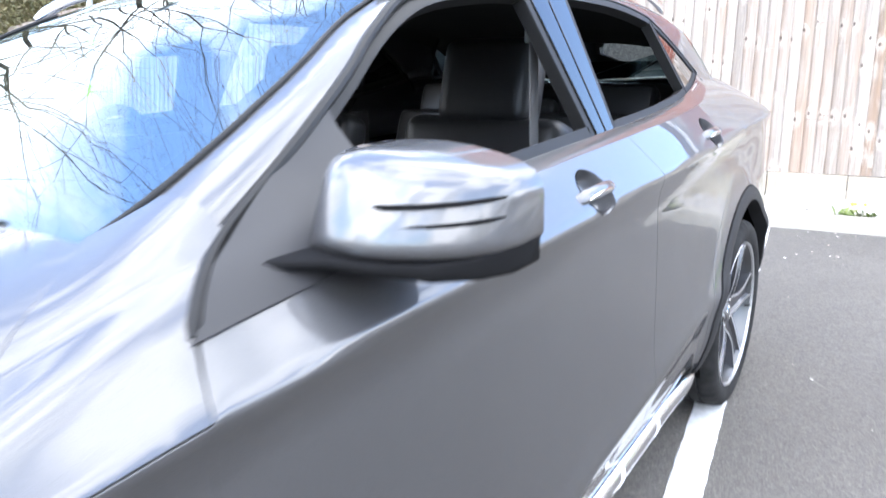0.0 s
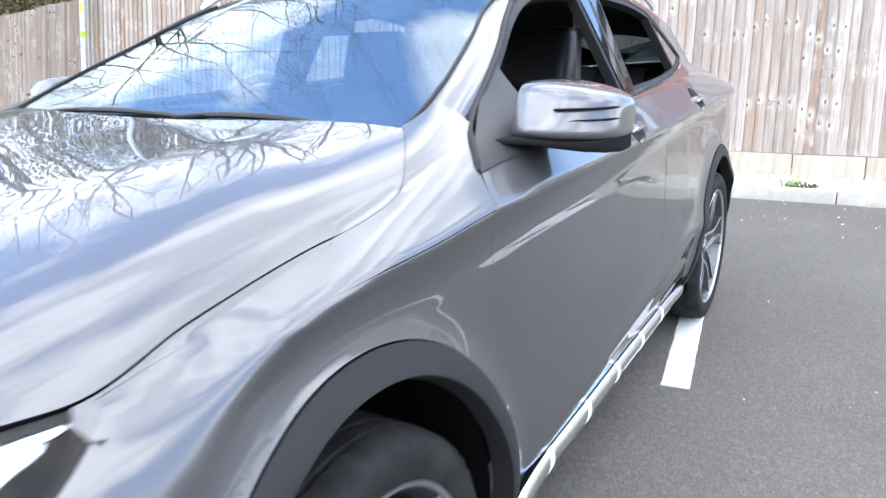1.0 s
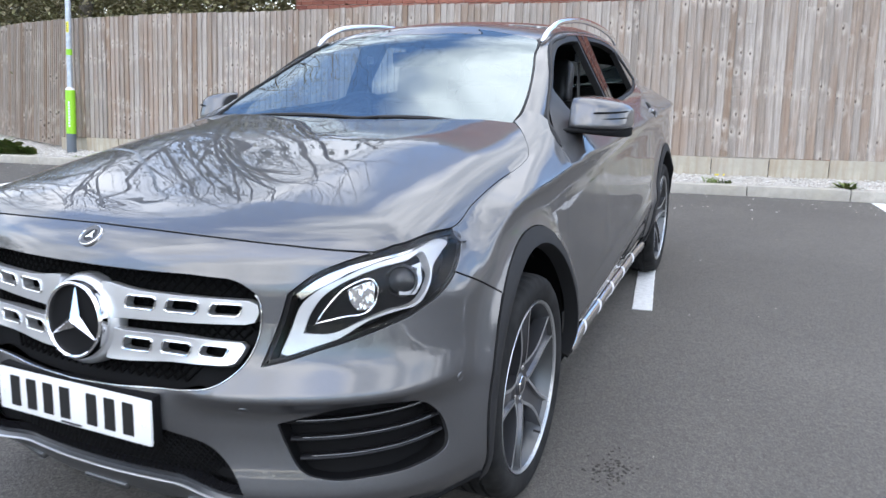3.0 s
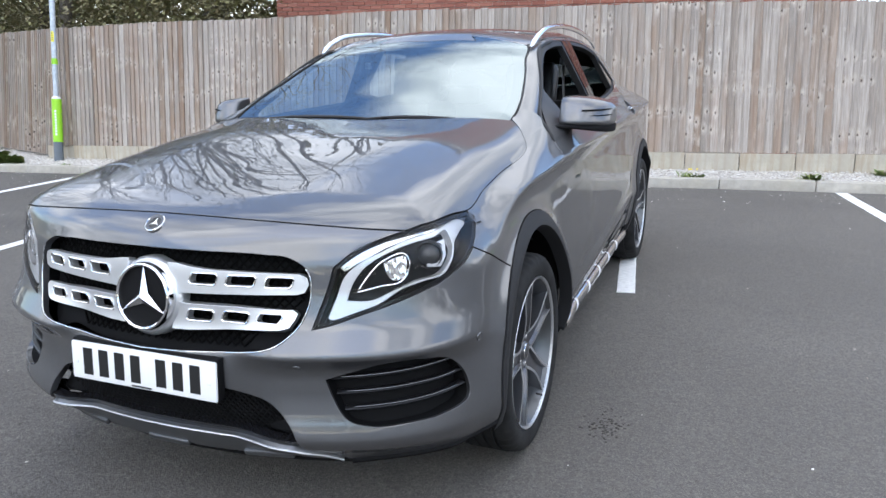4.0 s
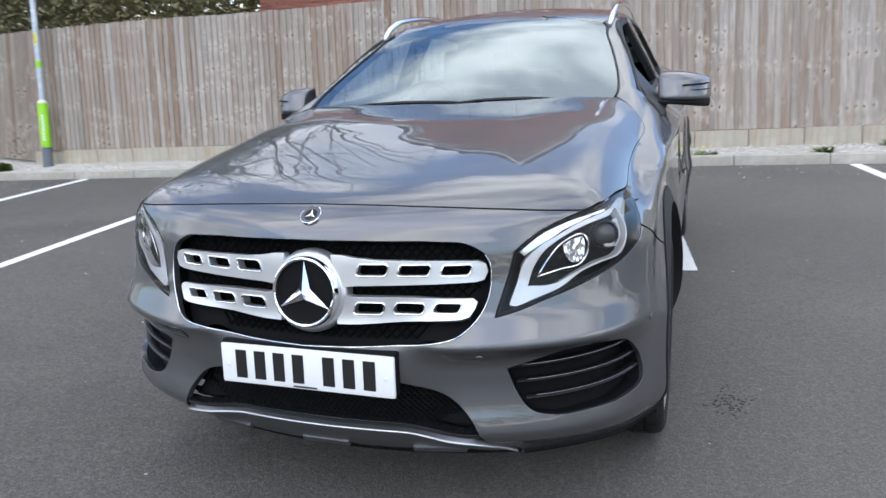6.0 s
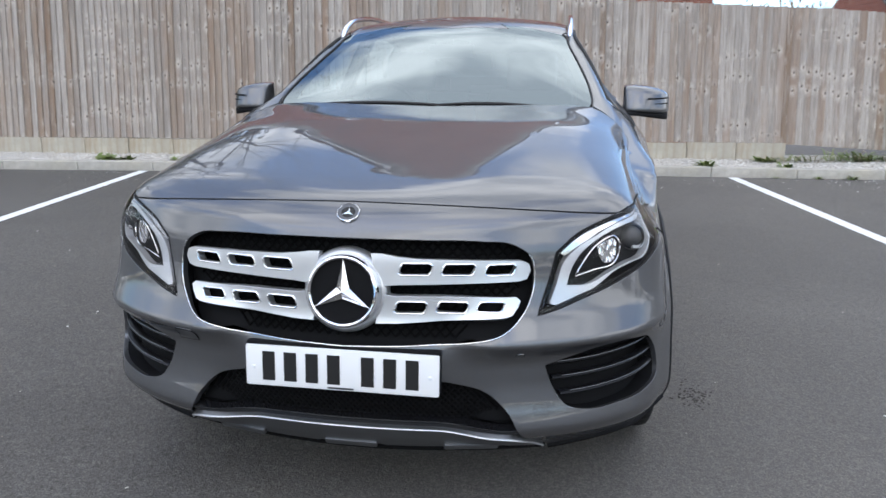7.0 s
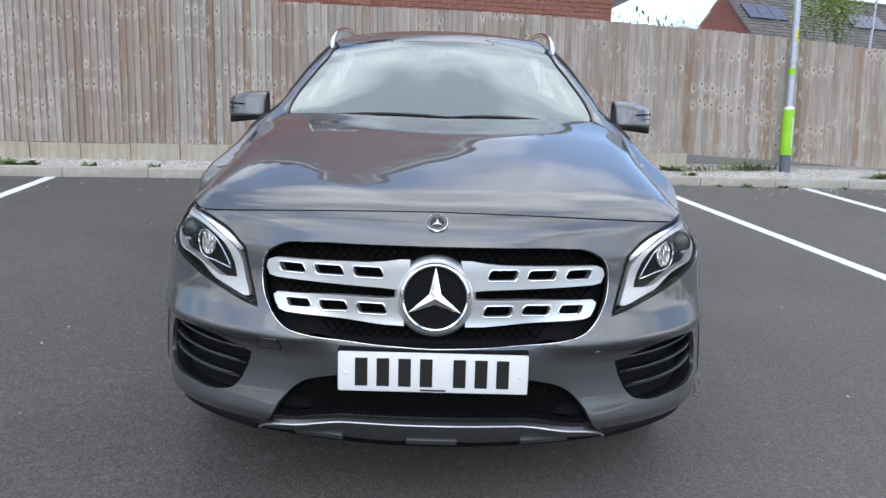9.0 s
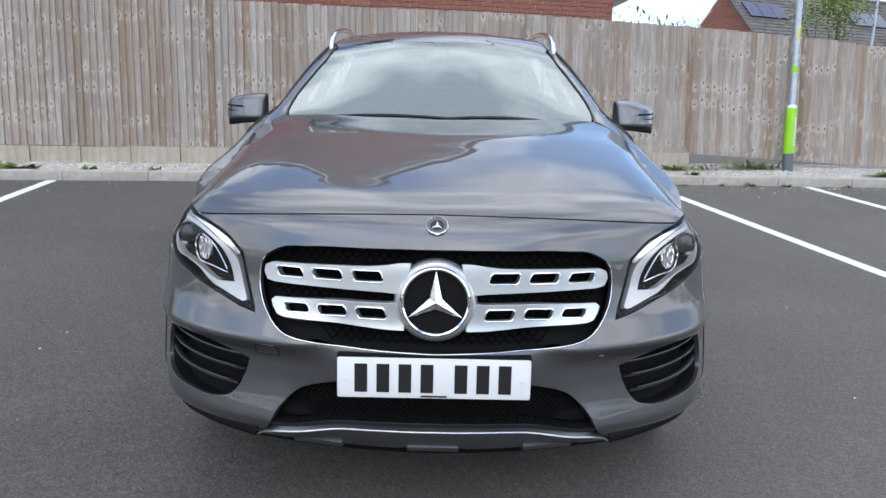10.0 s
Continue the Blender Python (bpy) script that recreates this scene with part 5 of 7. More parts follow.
# ---- wheels ----
def build_wheel():
    w = empty("wheel", None, car)
    # tyre: tread with grooves, then the wall
    R, r0 = 0.348, 0.264
    prof = [(-0.10, r0 - 0.004), (-0.112, 0.290), (-0.115, 0.315), (-0.105, 0.337), (-0.085, 0.3445)]
    for a in (-0.055, -0.018, 0.018, 0.055):
        prof += [(a - 0.006, R), (a - 0.005, R - 0.008), (a + 0.005, R - 0.008), (a + 0.006, R)]
    prof += [(0.085, 0.3445), (0.100, 0.339), (0.110, 0.326), (0.1145, 0.312), (0.1140, 0.298), (0.1110, 0.283), (0.106, 0.272), (0.098, r0)]
    bm = lathe(prof, 144)
    for vt in bm.verts:
        rad = math.hypot(vt.co.y, vt.co.z)
        k = round(math.atan2(vt.co.z, vt.co.y) / (2 * math.pi / 144))
        if rad > 0.336 and abs(vt.co.x) > 0.05 and k % 3 == 0:
            vt.co.y *= (rad - 0.005) / rad
            vt.co.z *= (rad - 0.005) / rad
    part("tyre", bm, M_TYRE, w, "black tyre with grooved tread", angle=50)
    rim = part("rim", lathe([(-0.09, 0.235), (0.02, 0.230), (0.07, 0.241), (0.092, 0.252), (0.103, 0.2585)], 72), M_BARREL, w, "shaded grey alloy rim")
    part("rim_lip", lathe([(0.100, 0.2565), (0.1035, 0.259), (0.108, 0.2655), (0.100, 0.269), (0.090, 0.267)], 72), M_RIM, rim, "bright machined rim edge")
    # five spokes: dark faces with bright machined edges
    for k in range(5):
        a0 = 100 + 72 * k

        def at(r, s, x):
            t = radians(a0)
            return Vector((x, r * math.cos(t) - s * math.sin(t), r * math.sin(t) + s * math.cos(t)))
        rs = fade(0.045, 0.257, 9)
        width = [0.046, 0.040, 0.036, 0.034, 0.0345, 0.037, 0.041, 0.047, 0.054]
        xs = [0.070, 0.078, 0.084, 0.088, 0.0905, 0.092, 0.093, 0.095, 0.097]
        bm = bmesh.new()
        rows = [[bm.verts.new(at(r, -h, x - 0.045)), bm.verts.new(at(r, -h, x)), bm.verts.new(at(r, -h + 0.007, x + 0.001)), bm.verts.new(at(r, -h + 0.013, x - 0.012)),
                 bm.verts.new(at(r, h - 0.013, x - 0.012)), bm.verts.new(at(r, h - 0.007, x + 0.001)), bm.verts.new(at(r, h, x)), bm.verts.new(at(r, h, x - 0.045))] for r, h, x in zip(rs, width, xs)]
        for q0, q1 in zip(rows, rows[1:]):
            for i in (0, 2, 3, 4, 6):
                bm.faces.new((q0[i], q0[i + 1], q1[i + 1], q1[i]))
        sp = part("spoke", bm, M_SPOKE, rim, "dark grey painted spoke", angle=20)
        bm = bmesh.new()
        for i, j in ((1, 2), (6, 5)):
            e = []
            for r, h, x in zip(rs, width, xs):
                h1, h2 = (-h, -h + 0.010) if i == 1 else (h, h - 0.010)
                e.append([bm.verts.new(at(r, h1, x + 0.0002)), bm.verts.new(at(r, (h1 + h2) / 2, x + 0.0022)), bm.verts.new(at(r, h2, x + 0.0012))])
            for q0, q1 in zip(e, e[1:]):
                for m2 in (0, 1):
                    bm.faces.new((q0[m2], q0[m2 + 1], q1[m2 + 1], q1[m2]))
        part("spoke_edge", bm, M_RIM, rim, "bright machined spoke edge")
    part("hub", lathe([(0.02, 0.075), (0.062, 0.070), (0.070, 0.058), (0.066, 0.036), (0.071, 0.033), (0.075, 0.026), (0.077, 0.0001)], 40), M_SPOKE, rim, "dark hub with round cap")
    part("cap_ring", lathe([(0.0755, 0.029), (0.0775, 0.027), (0.0765, 0.024)], 32), M_CHROME, rim, "chrome cap ring")
    for k in range(5):
        t = radians(64 + 72 * k)
        part("wheel_bolt", lathe([(0.05, 0.010), (0.070, 0.0095), (0.072, 0.006), (0.072, 0.0001)], 6, m=pose(0, 0.052 * math.cos(t), 0.052 * math.sin(t))), M_CHROME, rim)
    part("brake_disc", lathe([(-0.02, 0.06), (-0.02, 0.165), (-0.045, 0.165), (-0.045, 0.06)], 48), M_DISC, w, "grey steel brake disc")
    part("wheel_back", lathe([(-0.075, 0.0001), (-0.075, 0.236)], 32), M_VOID, w)
    t0 = 20
    part("brake_caliper", box(-0.05, 0.03, -0.05, 0.05, 0.115, 0.18, 0.012, m=pose(0, 0, 0, t0, 0, 0)), M_SPOKE, w, "grey brake caliper")
    part("valve", tube([(0.085, 0.10, -0.205), (0.108, 0.104, -0.21)], 0.004, 8), M_RUBBER, rim)
    return w


WX = 0.775
wheel = build_wheel()
tagged(wheel, "five-spoke dark alloy wheel with black tyre", group="wheels of the car")
wheel.matrix_basis = pose(WX, 0, R_WHEEL)
for x, y, rz in ((WX, Y_REAR, 0), (-WX, 0, 180), (-WX, Y_REAR, 180)):
    copy_thing(wheel, pose(x, y, R_WHEEL, 20 * y, 0, rz))

# ---- flank details ----
YB = fade(0.47, 2.22, 50)
BX = [float(shoot(lower_body, np.array([[0.0, y, 0.29]]), np.array([[1.0, 0, 0]]), 2.0)[0][0]) + 0.010 for y in YB]
bar_x = spline(*zip(YB[::7], BX[::7]))
for sx in (1, -1):
    bd = part("sill_trim", tube([(sx * float(bar_x(y)), y, 0.288) for y in YB], [0.012, 0.022] + [0.028] * 46 + [0.022, 0.012], 16, flat=0.62), M_ALU, car, "polished aluminium sill trim")
    for y in (0.72, 1.00, 1.28, 1.56, 1.84):
        bm = tube([(sx * float(bar_x(y)), y + q, 0.288) for q in (-0.011, -0.0095, 0.0095, 0.011)], [0.0278, 0.0295, 0.0295, 0.0278], 16, flat=0.66)
        for vt in bm.verts:
            vt.co.y += 0.45 * (vt.co.z - 0.288)
        part("trim_rib", bm, M_WHITE, bd, "pale slanted rib")
    part("sill_joint", tube([(sx * (float(bar_x(y)) - 0.004), y, 0.322) for y in YB], 0.006, 6), M_VOID, car, "dark joint above the sill trim")


# handles: a dished cup in each door with a bar across
def handle(door, sx, y, z):
    ring, _ = surface(lower_body, BODY, cup(y, z, 0.0475), 0.0012)
    c, n = surface(lower_body, BODY, [(y, z)], 0.0)
    c, n = c[0], n[0]
    rings = [ring]
    for shrink, deep in ((0.97, 0.003), (0.90, 0.013), (0.74, 0.024), (0.42, 0.029)):
        rings.append(c + (ring - c) * shrink - n * deep)
    m = len(ring)
    v = np.concatenate(rings + [[c - n * 0.030]]) * np.array([sx, 1, 1])
    f = [(r * m + i, (r + 1) * m + i, (r + 1) * m + (i + 1) % m, r * m + (i + 1) % m) for r in range(4) for i in range(m)] + [(4 * m + i, 5 * m, 4 * m + (i + 1) % m) for i in range(m)]
    if sx < 0:
        f = [q[::-1] for q in f]
    link("handle_cup", v, [q[::-1] for q in f], M_PAINT, door, "body-coloured dished cup")
    t = Vector((0, 1, 0.02))
    t = (t - Vector(n) * t.dot(Vector(n))).normalized()
    w = Vector(n).cross(t)
    M = Matrix((Vector(n).to_4d(), t.to_4d(), w.to_4d(), (0, 0, 0, 1))).transposed()
    M[3][0] = M[3][1] = M[3][2] = 0
    M.translation = Vector(c)
    M = Matrix.Diagonal((sx, 1, 1, 1)) @ M
    bm = tube([(-0.006, -0.088, 0.0), (0.001, -0.078, 0.0), (0.005, -0.05, 0.0), (0.006, 0.0, 0.0), (0.005, 0.05, 0.0), (0.001, 0.078, 0.0), (-0.006, 0.088, 0.0)], [0.008, 0.012, 0.0135, 0.014, 0.0135, 0.012, 0.008], 12, flat=0.5, up=(0, 0, 1))
    bmesh.ops.transform(bm, matrix=M, verts=bm.verts)
    part("handle_bar", bm, M_PAINT, door, "body-coloured handle bar")
    bm = tube([(0.004, -0.064, -0.009), (0.011, -0.04, -0.008), (0.0145, 0.0, -0.007), (0.012, 0.04, -0.008), (0.004, 0.066, -0.009)], 0.0026, 8)
    bmesh.ops.transform(bm, matrix=M, verts=bm.verts)
    part("handle_trim", bm, M_CHROME, door, "chrome handle strip")


for i, sx in enumerate((1, -1)):
    handle(door_1[i], sx, *HANDLES[0])
    handle(door_2[i], sx, *HANDLES[1])

# mirrors
def loft(stations, name, material, parent, label, closed_ends=True):
    bm = bmesh.new()
    rings = [[bm.verts.new(p) for p in s] for s in stations]
    n = len(rings[0])
    for a, b in zip(rings, rings[1:]):
        for k in range(n):
            bm.faces.new((a[k], a[(k + 1) % n], b[(k + 1) % n], b[k]))
    if closed_ends:
        bm.faces.new(rings[0][::-1])
        bm.faces.new(rings[-1])
    return part(name, bm, material, parent, label, angle=60)


def shell(x, yf, yb, zl, zh, sx, power=3.6, n=24, lean=0.0):
    """A D-shaped section: round to the front, flat to the rear; lean carries its foot forward."""
    ring = []
    for k in range(n + 1):
        a = math.pi * k / n - HALF
        cz, cy = math.sin(a), math.cos(a)
        z = (zl + zh) / 2 + (zh - zl) / 2 * math.copysign(abs(cz) ** (2 / power), cz)
        ring.append((sx * x, yb - (yb - yf + lean * ((zl + zh) / 2 - z)) * abs(cy) ** (2 / power), z))
    return ring


HALF = math.pi / 2
SHELL = ((0.802, 0.658, 0.73, 1.074, 1.180), (0.804, 0.643, 0.75, 1.072, 1.189), (0.811, 0.633, 0.765, 1.071, 1.193), (0.840, 0.628, 0.785, 1.070, 1.194), (0.878, 0.628, 0.80, 1.070, 1.192), (0.91, 0.637, 0.81, 1.070, 1.187),
         (0.945, 0.660, 0.818, 1.070, 1.179), (0.973, 0.692, 0.822, 1.071, 1.170), (0.992, 0.73, 0.824, 1.074, 1.159), (1.002, 0.765, 0.824, 1.078, 1.147), (1.006, 0.80, 0.822, 1.086, 1.133))
for sx in (1, -1):
    mir = empty("door_mirror", None, car)
    tagged(mir, "grey door mirror on a black foot")
    loft([shell(*s, sx, power=5.0, lean=0.42) for s in SHELL], "mirror_shell", M_PAINT, mir, "grey painted mirror shell")
    st = ((0.738, 0.570, 0.73, 1.086, 1.092), (0.756, 0.530, 0.735, 1.083, 1.091), (0.778, 0.508, 0.75, 1.080, 1.090), (0.812, 0.556, 0.765, 1.073, 1.087), (0.85, 0.600, 0.78, 1.068, 1.084), (0.90, 0.622, 0.80, 1.061, 1.081), (0.95, 0.652, 0.812, 1.053, 1.079), (0.98, 0.700, 0.818, 1.047, 1.079), (0.996, 0.750, 0.82, 1.045, 1.081), (1.002, 0.79, 0.82, 1.050, 1.086))
    loft([shell(*s, sx, power=7) for s in st], "mirror_foot", M_BLACK, mir, "black plastic mirror foot")
    part("mirror_glass", box(0.845, 0.968, 0.0, 0.022, 1.088, 1.152, 0.001, m=Matrix.Translation((0, 0.806, 0)) if sx > 0 else Matrix.Translation((-1.813, 0.806, 0))), M_CHROME, mir, "mirror glass")
    for z, x0 in ((1.140, 0.895), (1.117, 0.865)):
        pts = []
        for x in fade(x0, 0.996, 14):
            k = SHELL[4:10]
            yf = np.interp(x, [s[0] for s in k], [s[1] for s in k])
            yb = np.interp(x, [s[0] for s in k], [s[2] for s in k])
            zl, zh = np.interp(x, [s[0] for s in k], [s[3] for s in k]), np.interp(x, [s[0] for s in k], [s[4] for s in k])
            cz = min(abs((z - (zl + zh) / 2) / ((zh - zl) / 2)), 0.98) ** (4.4 / 2)
            cy = math.sqrt(max(1 - cz * cz, 0)) ** (2 / 4.4)
            pts.append((sx * x, yb - (yb - yf) * cy - 0.0005, z))
        part("signal_slot", tube(pts, [0.0015] + [0.003] * 12 + [0.0015], 6), M_BLACK, mir, "dark slot of the signal lamp")

# ---- inside ----
inside_t = empty("cabin_trim", None, car)
tagged(inside_t, "black cabin trim")
part("floor_pan", box(-0.70, 0.70, 0.5, 3.2, 0.26, 0.32), M_CLOTH, inside_t)
for sx in (1, -1):
    part("door_card", box(0.69, 0.73, 0.55, 2.55, 0.35, 1.06, 0.02, m=Matrix() if sx > 0 else Matrix.Translation((-1.42, 0, 0))), M_CLOTH, inside_t, "black door lining")
bm = bmesh.new()
rows = []
for x in fade(-0.70, 0.70, 30):
    b = 0.10 * x * x
    rows.append([bm.verts.new((x, y + b * k, z - 0.03 * (x / 0.7) ** 4)) for y, z, k in ((0.44, 1.055, 0.9), (0.60, 1.062, 0.7), (0.80, 1.065, 0.3), (0.90, 1.045, 0.1), (0.95, 0.98, 0), (0.93, 0.85, 0), (0.85, 0.6, 0))])
for r0, r1 in zip(rows, rows[1:]):
    for k in range(6):
        bm.faces.new((r0[k], r1[k], r1[k + 1], r0[k + 1]))
part("dashboard", bm, M_DASH, inside_t, "soft black dashboard")
part("instrument_hood", box(-0.52, -0.20, 0.80, 0.98, 1.03, 1.10, 0.035, 3), M_DASH, inside_t)
part("screen_tablet", box(-0.10, 0.10, 0.90, 0.925, 1.03, 1.15, 0.008), M_GLOSSBLACK, inside_t, "gloss black display")
sw = empty("steering_wheel", pose(-0.36, 1.07, 1.005, 66, 0, 0), car)
tagged(sw, "black three-spoke steering wheel")
part("wheel_ring", tube([(0.185 * math.cos(a), 0.185 * math.sin(a), 0) for a in (2 * math.pi * k / 40 for k in range(40))], 0.015, 10, closed=True), M_DASH, sw)
part("wheel_boss", box(-0.07, 0.07, -0.06, 0.06, -0.05, 0.0, 0.02), M_DASH, sw)
for a in (180, 0, 270):
    part("wheel_spoke", box(0.05, 0.178, -0.02, 0.02, -0.02, -0.005, 0.005, m=pose(0, 0, 0, 0, 0, a)), M_SILVER if a != 270 else M_DASH, sw)


def seat_mesh(w, d, h, r):
    return box(-w / 2, w / 2, 0, d, 0, h, r, 4)


def front_seat(x):
    s = empty("car_seat", pose(x, 1.12, 0.42), car)
    tagged(s, "black leather car seat with headrest")
    part("seat_cushion", seat_mesh(0.50, 0.52, 0.16, 0.05), M_SEAT, s)
    B = pose(0, 0.44, 0.12, -16, 0, 0)
    part("seat_back", box(-0.25, 0.25, 0, 0.14, 0, 0.62, 0.055, 4, m=B), M_SEAT, s)
    for k in (-1, 1):
        part("seat_bolster", box(k * 0.25 - 0.045, k * 0.25 + 0.045, -0.05, 0.12, 0.06, 0.52, 0.04, 3, m=B), M_SEAT, s)
        part("headrest_post", tube([B @ Vector((k * 0.06, 0.07, 0.58)), B @ Vector((k * 0.06, 0.07, 0.70))], 0.006, 8), M_SEAT, s)
    part("headrest", box(-0.145, 0.145, 0.0, 0.12, 0.595, 0.835, 0.05, 4, m=B), M_SEAT, s)


front_seat(-0.36)
front_seat(0.36)
bench = empty("rear_bench", pose(0, 2.02, 0.42), car)
tagged(bench, "black leather rear bench")
part("seat_cushion", box(-0.63, 0.63, 0, 0.5, 0, 0.15, 0.05, 3), M_SEAT, bench)
BB = pose(0, 0.46, 0.10, -20, 0, 0)
part("seat_back", box(-0.63, 0.63, 0, 0.14, 0, 0.58, 0.05, 3, m=BB), M_SEAT, bench)
for x in (-0.40, 0.40, 0.0):
    part("headrest", box(x - 0.13, x + 0.13, 0.01, 0.10, 0.56, 0.70 if x else 0.64, 0.04, 3, m=BB), M_SEAT, bench)
for sx in (1, -1):
    part("seat_belt", tube([(sx * 0.585, 1.62, 1.33), (sx * 0.60, 1.60, 1.0), (sx * 0.62, 1.58, 0.5)], 0.024, 6, flat=0.12, up=(0, 1, 0)), M_BELT, inside_t, "grey seat belt")
    part("belt_anchor", box(-0.014, 0.014, -0.012, 0.012, -0.02, 0.02, 0.004, m=pose(sx * 0.583, 1.615, 1.335)), M_SILVER, inside_t, "bright belt anchor")
rv = empty("rear_view_mirror", pose(0, 1.02, 1.335), car)
tagged(rv, "black rear view mirror at the windscreen")
part("mirror_case", box(-0.115, 0.115, -0.02, 0.015, -0.032, 0.032, 0.014, 3), M_BLACK, rv)
part("mirror_stem", tube([(0, -0.005, 0.02), (0, 0.03, 0.05)], 0.011, 8), M_BLACK, rv)
part("sensor_box", box(-0.085, 0.085, 0.05, 0.13, 0.012, 0.05, 0.012, 3), M_BLACK, rv, "black sensor housing")
# roof lining
Xg, Yg = np.meshgrid(np.linspace(-0.56, 0.56, 20), np.linspace(1.16, 3.0, 24))
P = ROOFM(Xg.ravel(), Yg.ravel())
P[:, 2] -= 0.045
link("roof_lining", P, [(j * 20 + i, j * 20 + i + 1, (j + 1) * 20 + i + 1, (j + 1) * 20 + i) for j in range(23) for i in range(19)], M_LINING, inside_t, "dark roof lining")


# ---- the car park ----
KERB_Y, KERB_S, FENCE_Y, FENCE_S = 5.62, 0.10, 6.36, 0.09


def kerb_y(x):
    return KERB_Y + KERB_S * min(x, 1.0) + 0.05 * max(x - 1.0, 0.0)


def fence_y(x):
    return FENCE_Y + FENCE_S * x if x > -8.2 else FENCE_Y + FENCE_S * -8.2 + 0.35 * (-8.2 - x)


def lot(x, y, z=0.0):
    return LOT @ Vector((x, y, z))


def ground_height(x, y):
    """The lot's plane, carried on level past its edges."""
    X, Y = np.clip(x, -18, 12), np.clip(y, -12, 7.5)
    n = LOT.to_3x3() @ Vector((0, 0, 1))
    return -(n.x * X + n.y * Y) / n.z


xs = np.concatenate([np.linspace(-400, -20, 12), np.linspace(-18, 12, 31), np.linspace(14, 400, 12)])
ys = np.concatenate([np.linspace(-400, -14, 12), np.linspace(-12, 7.5, 27), np.linspace(9, 400, 12)])
X, Y = np.meshgrid(xs, ys)
nx = len(xs)
ground = link("ground", np.stack([X.ravel(), Y.ravel(), ground_height(X.ravel(), Y.ravel())], 1),
              [(j * nx + i, j * nx + i + 1, (j + 1) * nx + i + 1, (j + 1) * nx + i) for j in range(len(ys) - 1) for i in range(nx - 1)], M_ASPHALT)
tagged(ground, "dark grey asphalt of a car park", kind="structure")


def ribbon(x0, y0, x1, y1, w=0.10):
    """A painted bay line: a thin raised strip with slightly ragged edges."""
    a, b = Vector((x0, y0)), Vector((x1, y1))
    d = (b - a).normalized()
    s = Vector((-d.y, d.x))
    n = int((b - a).length / 0.04)
    v, f = [], []
    for i in range(n + 1):
        c = a.lerp(b, i / n)
        j = [random.uniform(-0.0025, 0.0025) for _ in range(2)]
        for q, z in ((-w / 2 - 0.004 + j[0], 0.0005), (-w / 2 + j[0], 0.004), (w / 2 + j[1], 0.004), (w / 2 + 0.004 + j[1], 0.0005)):
            p = c + s * q
            v.append((p.x, p.y, z))
    for i in range(n):
        f += [(4 * i + k, 4 * i + k + 1, 4 * i + k + 5, 4 * i + k + 4) for k in range(3)]
    f += [(0, 1, 2, 3), tuple(4 * n + k for k in (3, 2, 1, 0))]
    ob = link("bay_line", v, f, M_LINE, smooth=False, matrix=LOT)
    return tagged(ob, "white painted parking bay line on asphalt", "road marking", "bay lines", "structure")


for l in ((0.925, 1.865, 0.44, 5.64), (3.2, 1.4, 2.445, 5.77), (4.95, 2.0, 4.40, 5.86), (-3.87, 1.15, -4.27, 5.17), (-6.40, 1.0, -6.70, 4.93), (-8.85, 1.0, -9.22, 4.68)):
    ribbon(*l)

# kerb stones
kerb = empty("kerb", LOT)
tagged(kerb, "pale concrete kerb along the bays", "kerb", kind="structure")
bm = box(0.003, 0.912, 0.0, 0.125, -0.06, 0.105, 0.012, 2)
stone0 = part("kerb_stone", bm, M_KERB, kerb)
x = -16.0
for i in range(30):
    ang = math.degrees(math.atan2(kerb_y(x + 0.9) - kerb_y(x), 0.9))
    m = pose(x, kerb_y(x) + random.uniform(-0.003, 0.003), random.uniform(-0.003, 0.003), 0, 0, ang + random.uniform(-0.15, 0.15))
    x += 0.915 * math.cos(radians(ang))
    if i == 0:
        stone0.matrix_basis = m
        continue
    s = new("kerb_stone", stone0.data)
    s.parent, s.matrix_basis = kerb, m

# gravel strip behind it
v, f = [], []
gx = np.linspace(-16, 10, 105)
for x in gx:
    y0, y1 = kerb_y(x) + 0.10, fence_y(x) + 0.4
    for q in fade(0, 1, 12):
        v.append((x, y0 + (y1 - y0) * q, 0.082 + 0.012 * noise.noise((x * 2.3, q * 4, 0.0)) + 0.02 * q))
for i in range(len(gx) - 1):
    f += [(12 * i + k, 12 * (i + 1) + k, 12 * (i + 1) + k + 1, 12 * i + k + 1) for k in range(11)]
tagged(link("gravel_strip", v, f, M_GRAVEL, matrix=LOT), "pale gravel strip between kerb and fence", "gravel", kind="structure")


def pebbles(name, places, label, material=None):
    """Many small faceted stones in one mesh; places: x, y, z, size."""
    base = [(-1, -0.2, 0), (-0.3, -0.9, 0.1), (0.7, -0.7, 0), (1, 0.3, 0.1), (0.2, 1, 0), (-0.8, 0.7, 0.1), (-0.35, -0.1, 0.75), (0.4, 0.1, 0.65)]
    tris = [(0, 1, 6), (1, 2, 7), (1, 7, 6), (2, 3, 7), (3, 4, 7), (4, 6, 7), (4, 5, 6), (5, 0, 6)]
    v, f = [], []
    for x, y, z, s in places:
        a = random.uniform(0, 6.28)
        ca, sa = math.cos(a) * s, math.sin(a) * s
        k = len(v)
        q, w = random.uniform(0.6, 1.2), random.uniform(0.5, 1.0)
        v += [(x + ca * p[0] - sa * p[1] * q, y + sa * p[0] + ca * p[1] * q, z + p[2] * s * w) for p in base]
        f += [tuple(i + k for i in t) for t in tris]
    return tagged(link(name, v, f, material or M_STONE, smooth=False, matrix=LOT), label, "stones", kind="stuff")


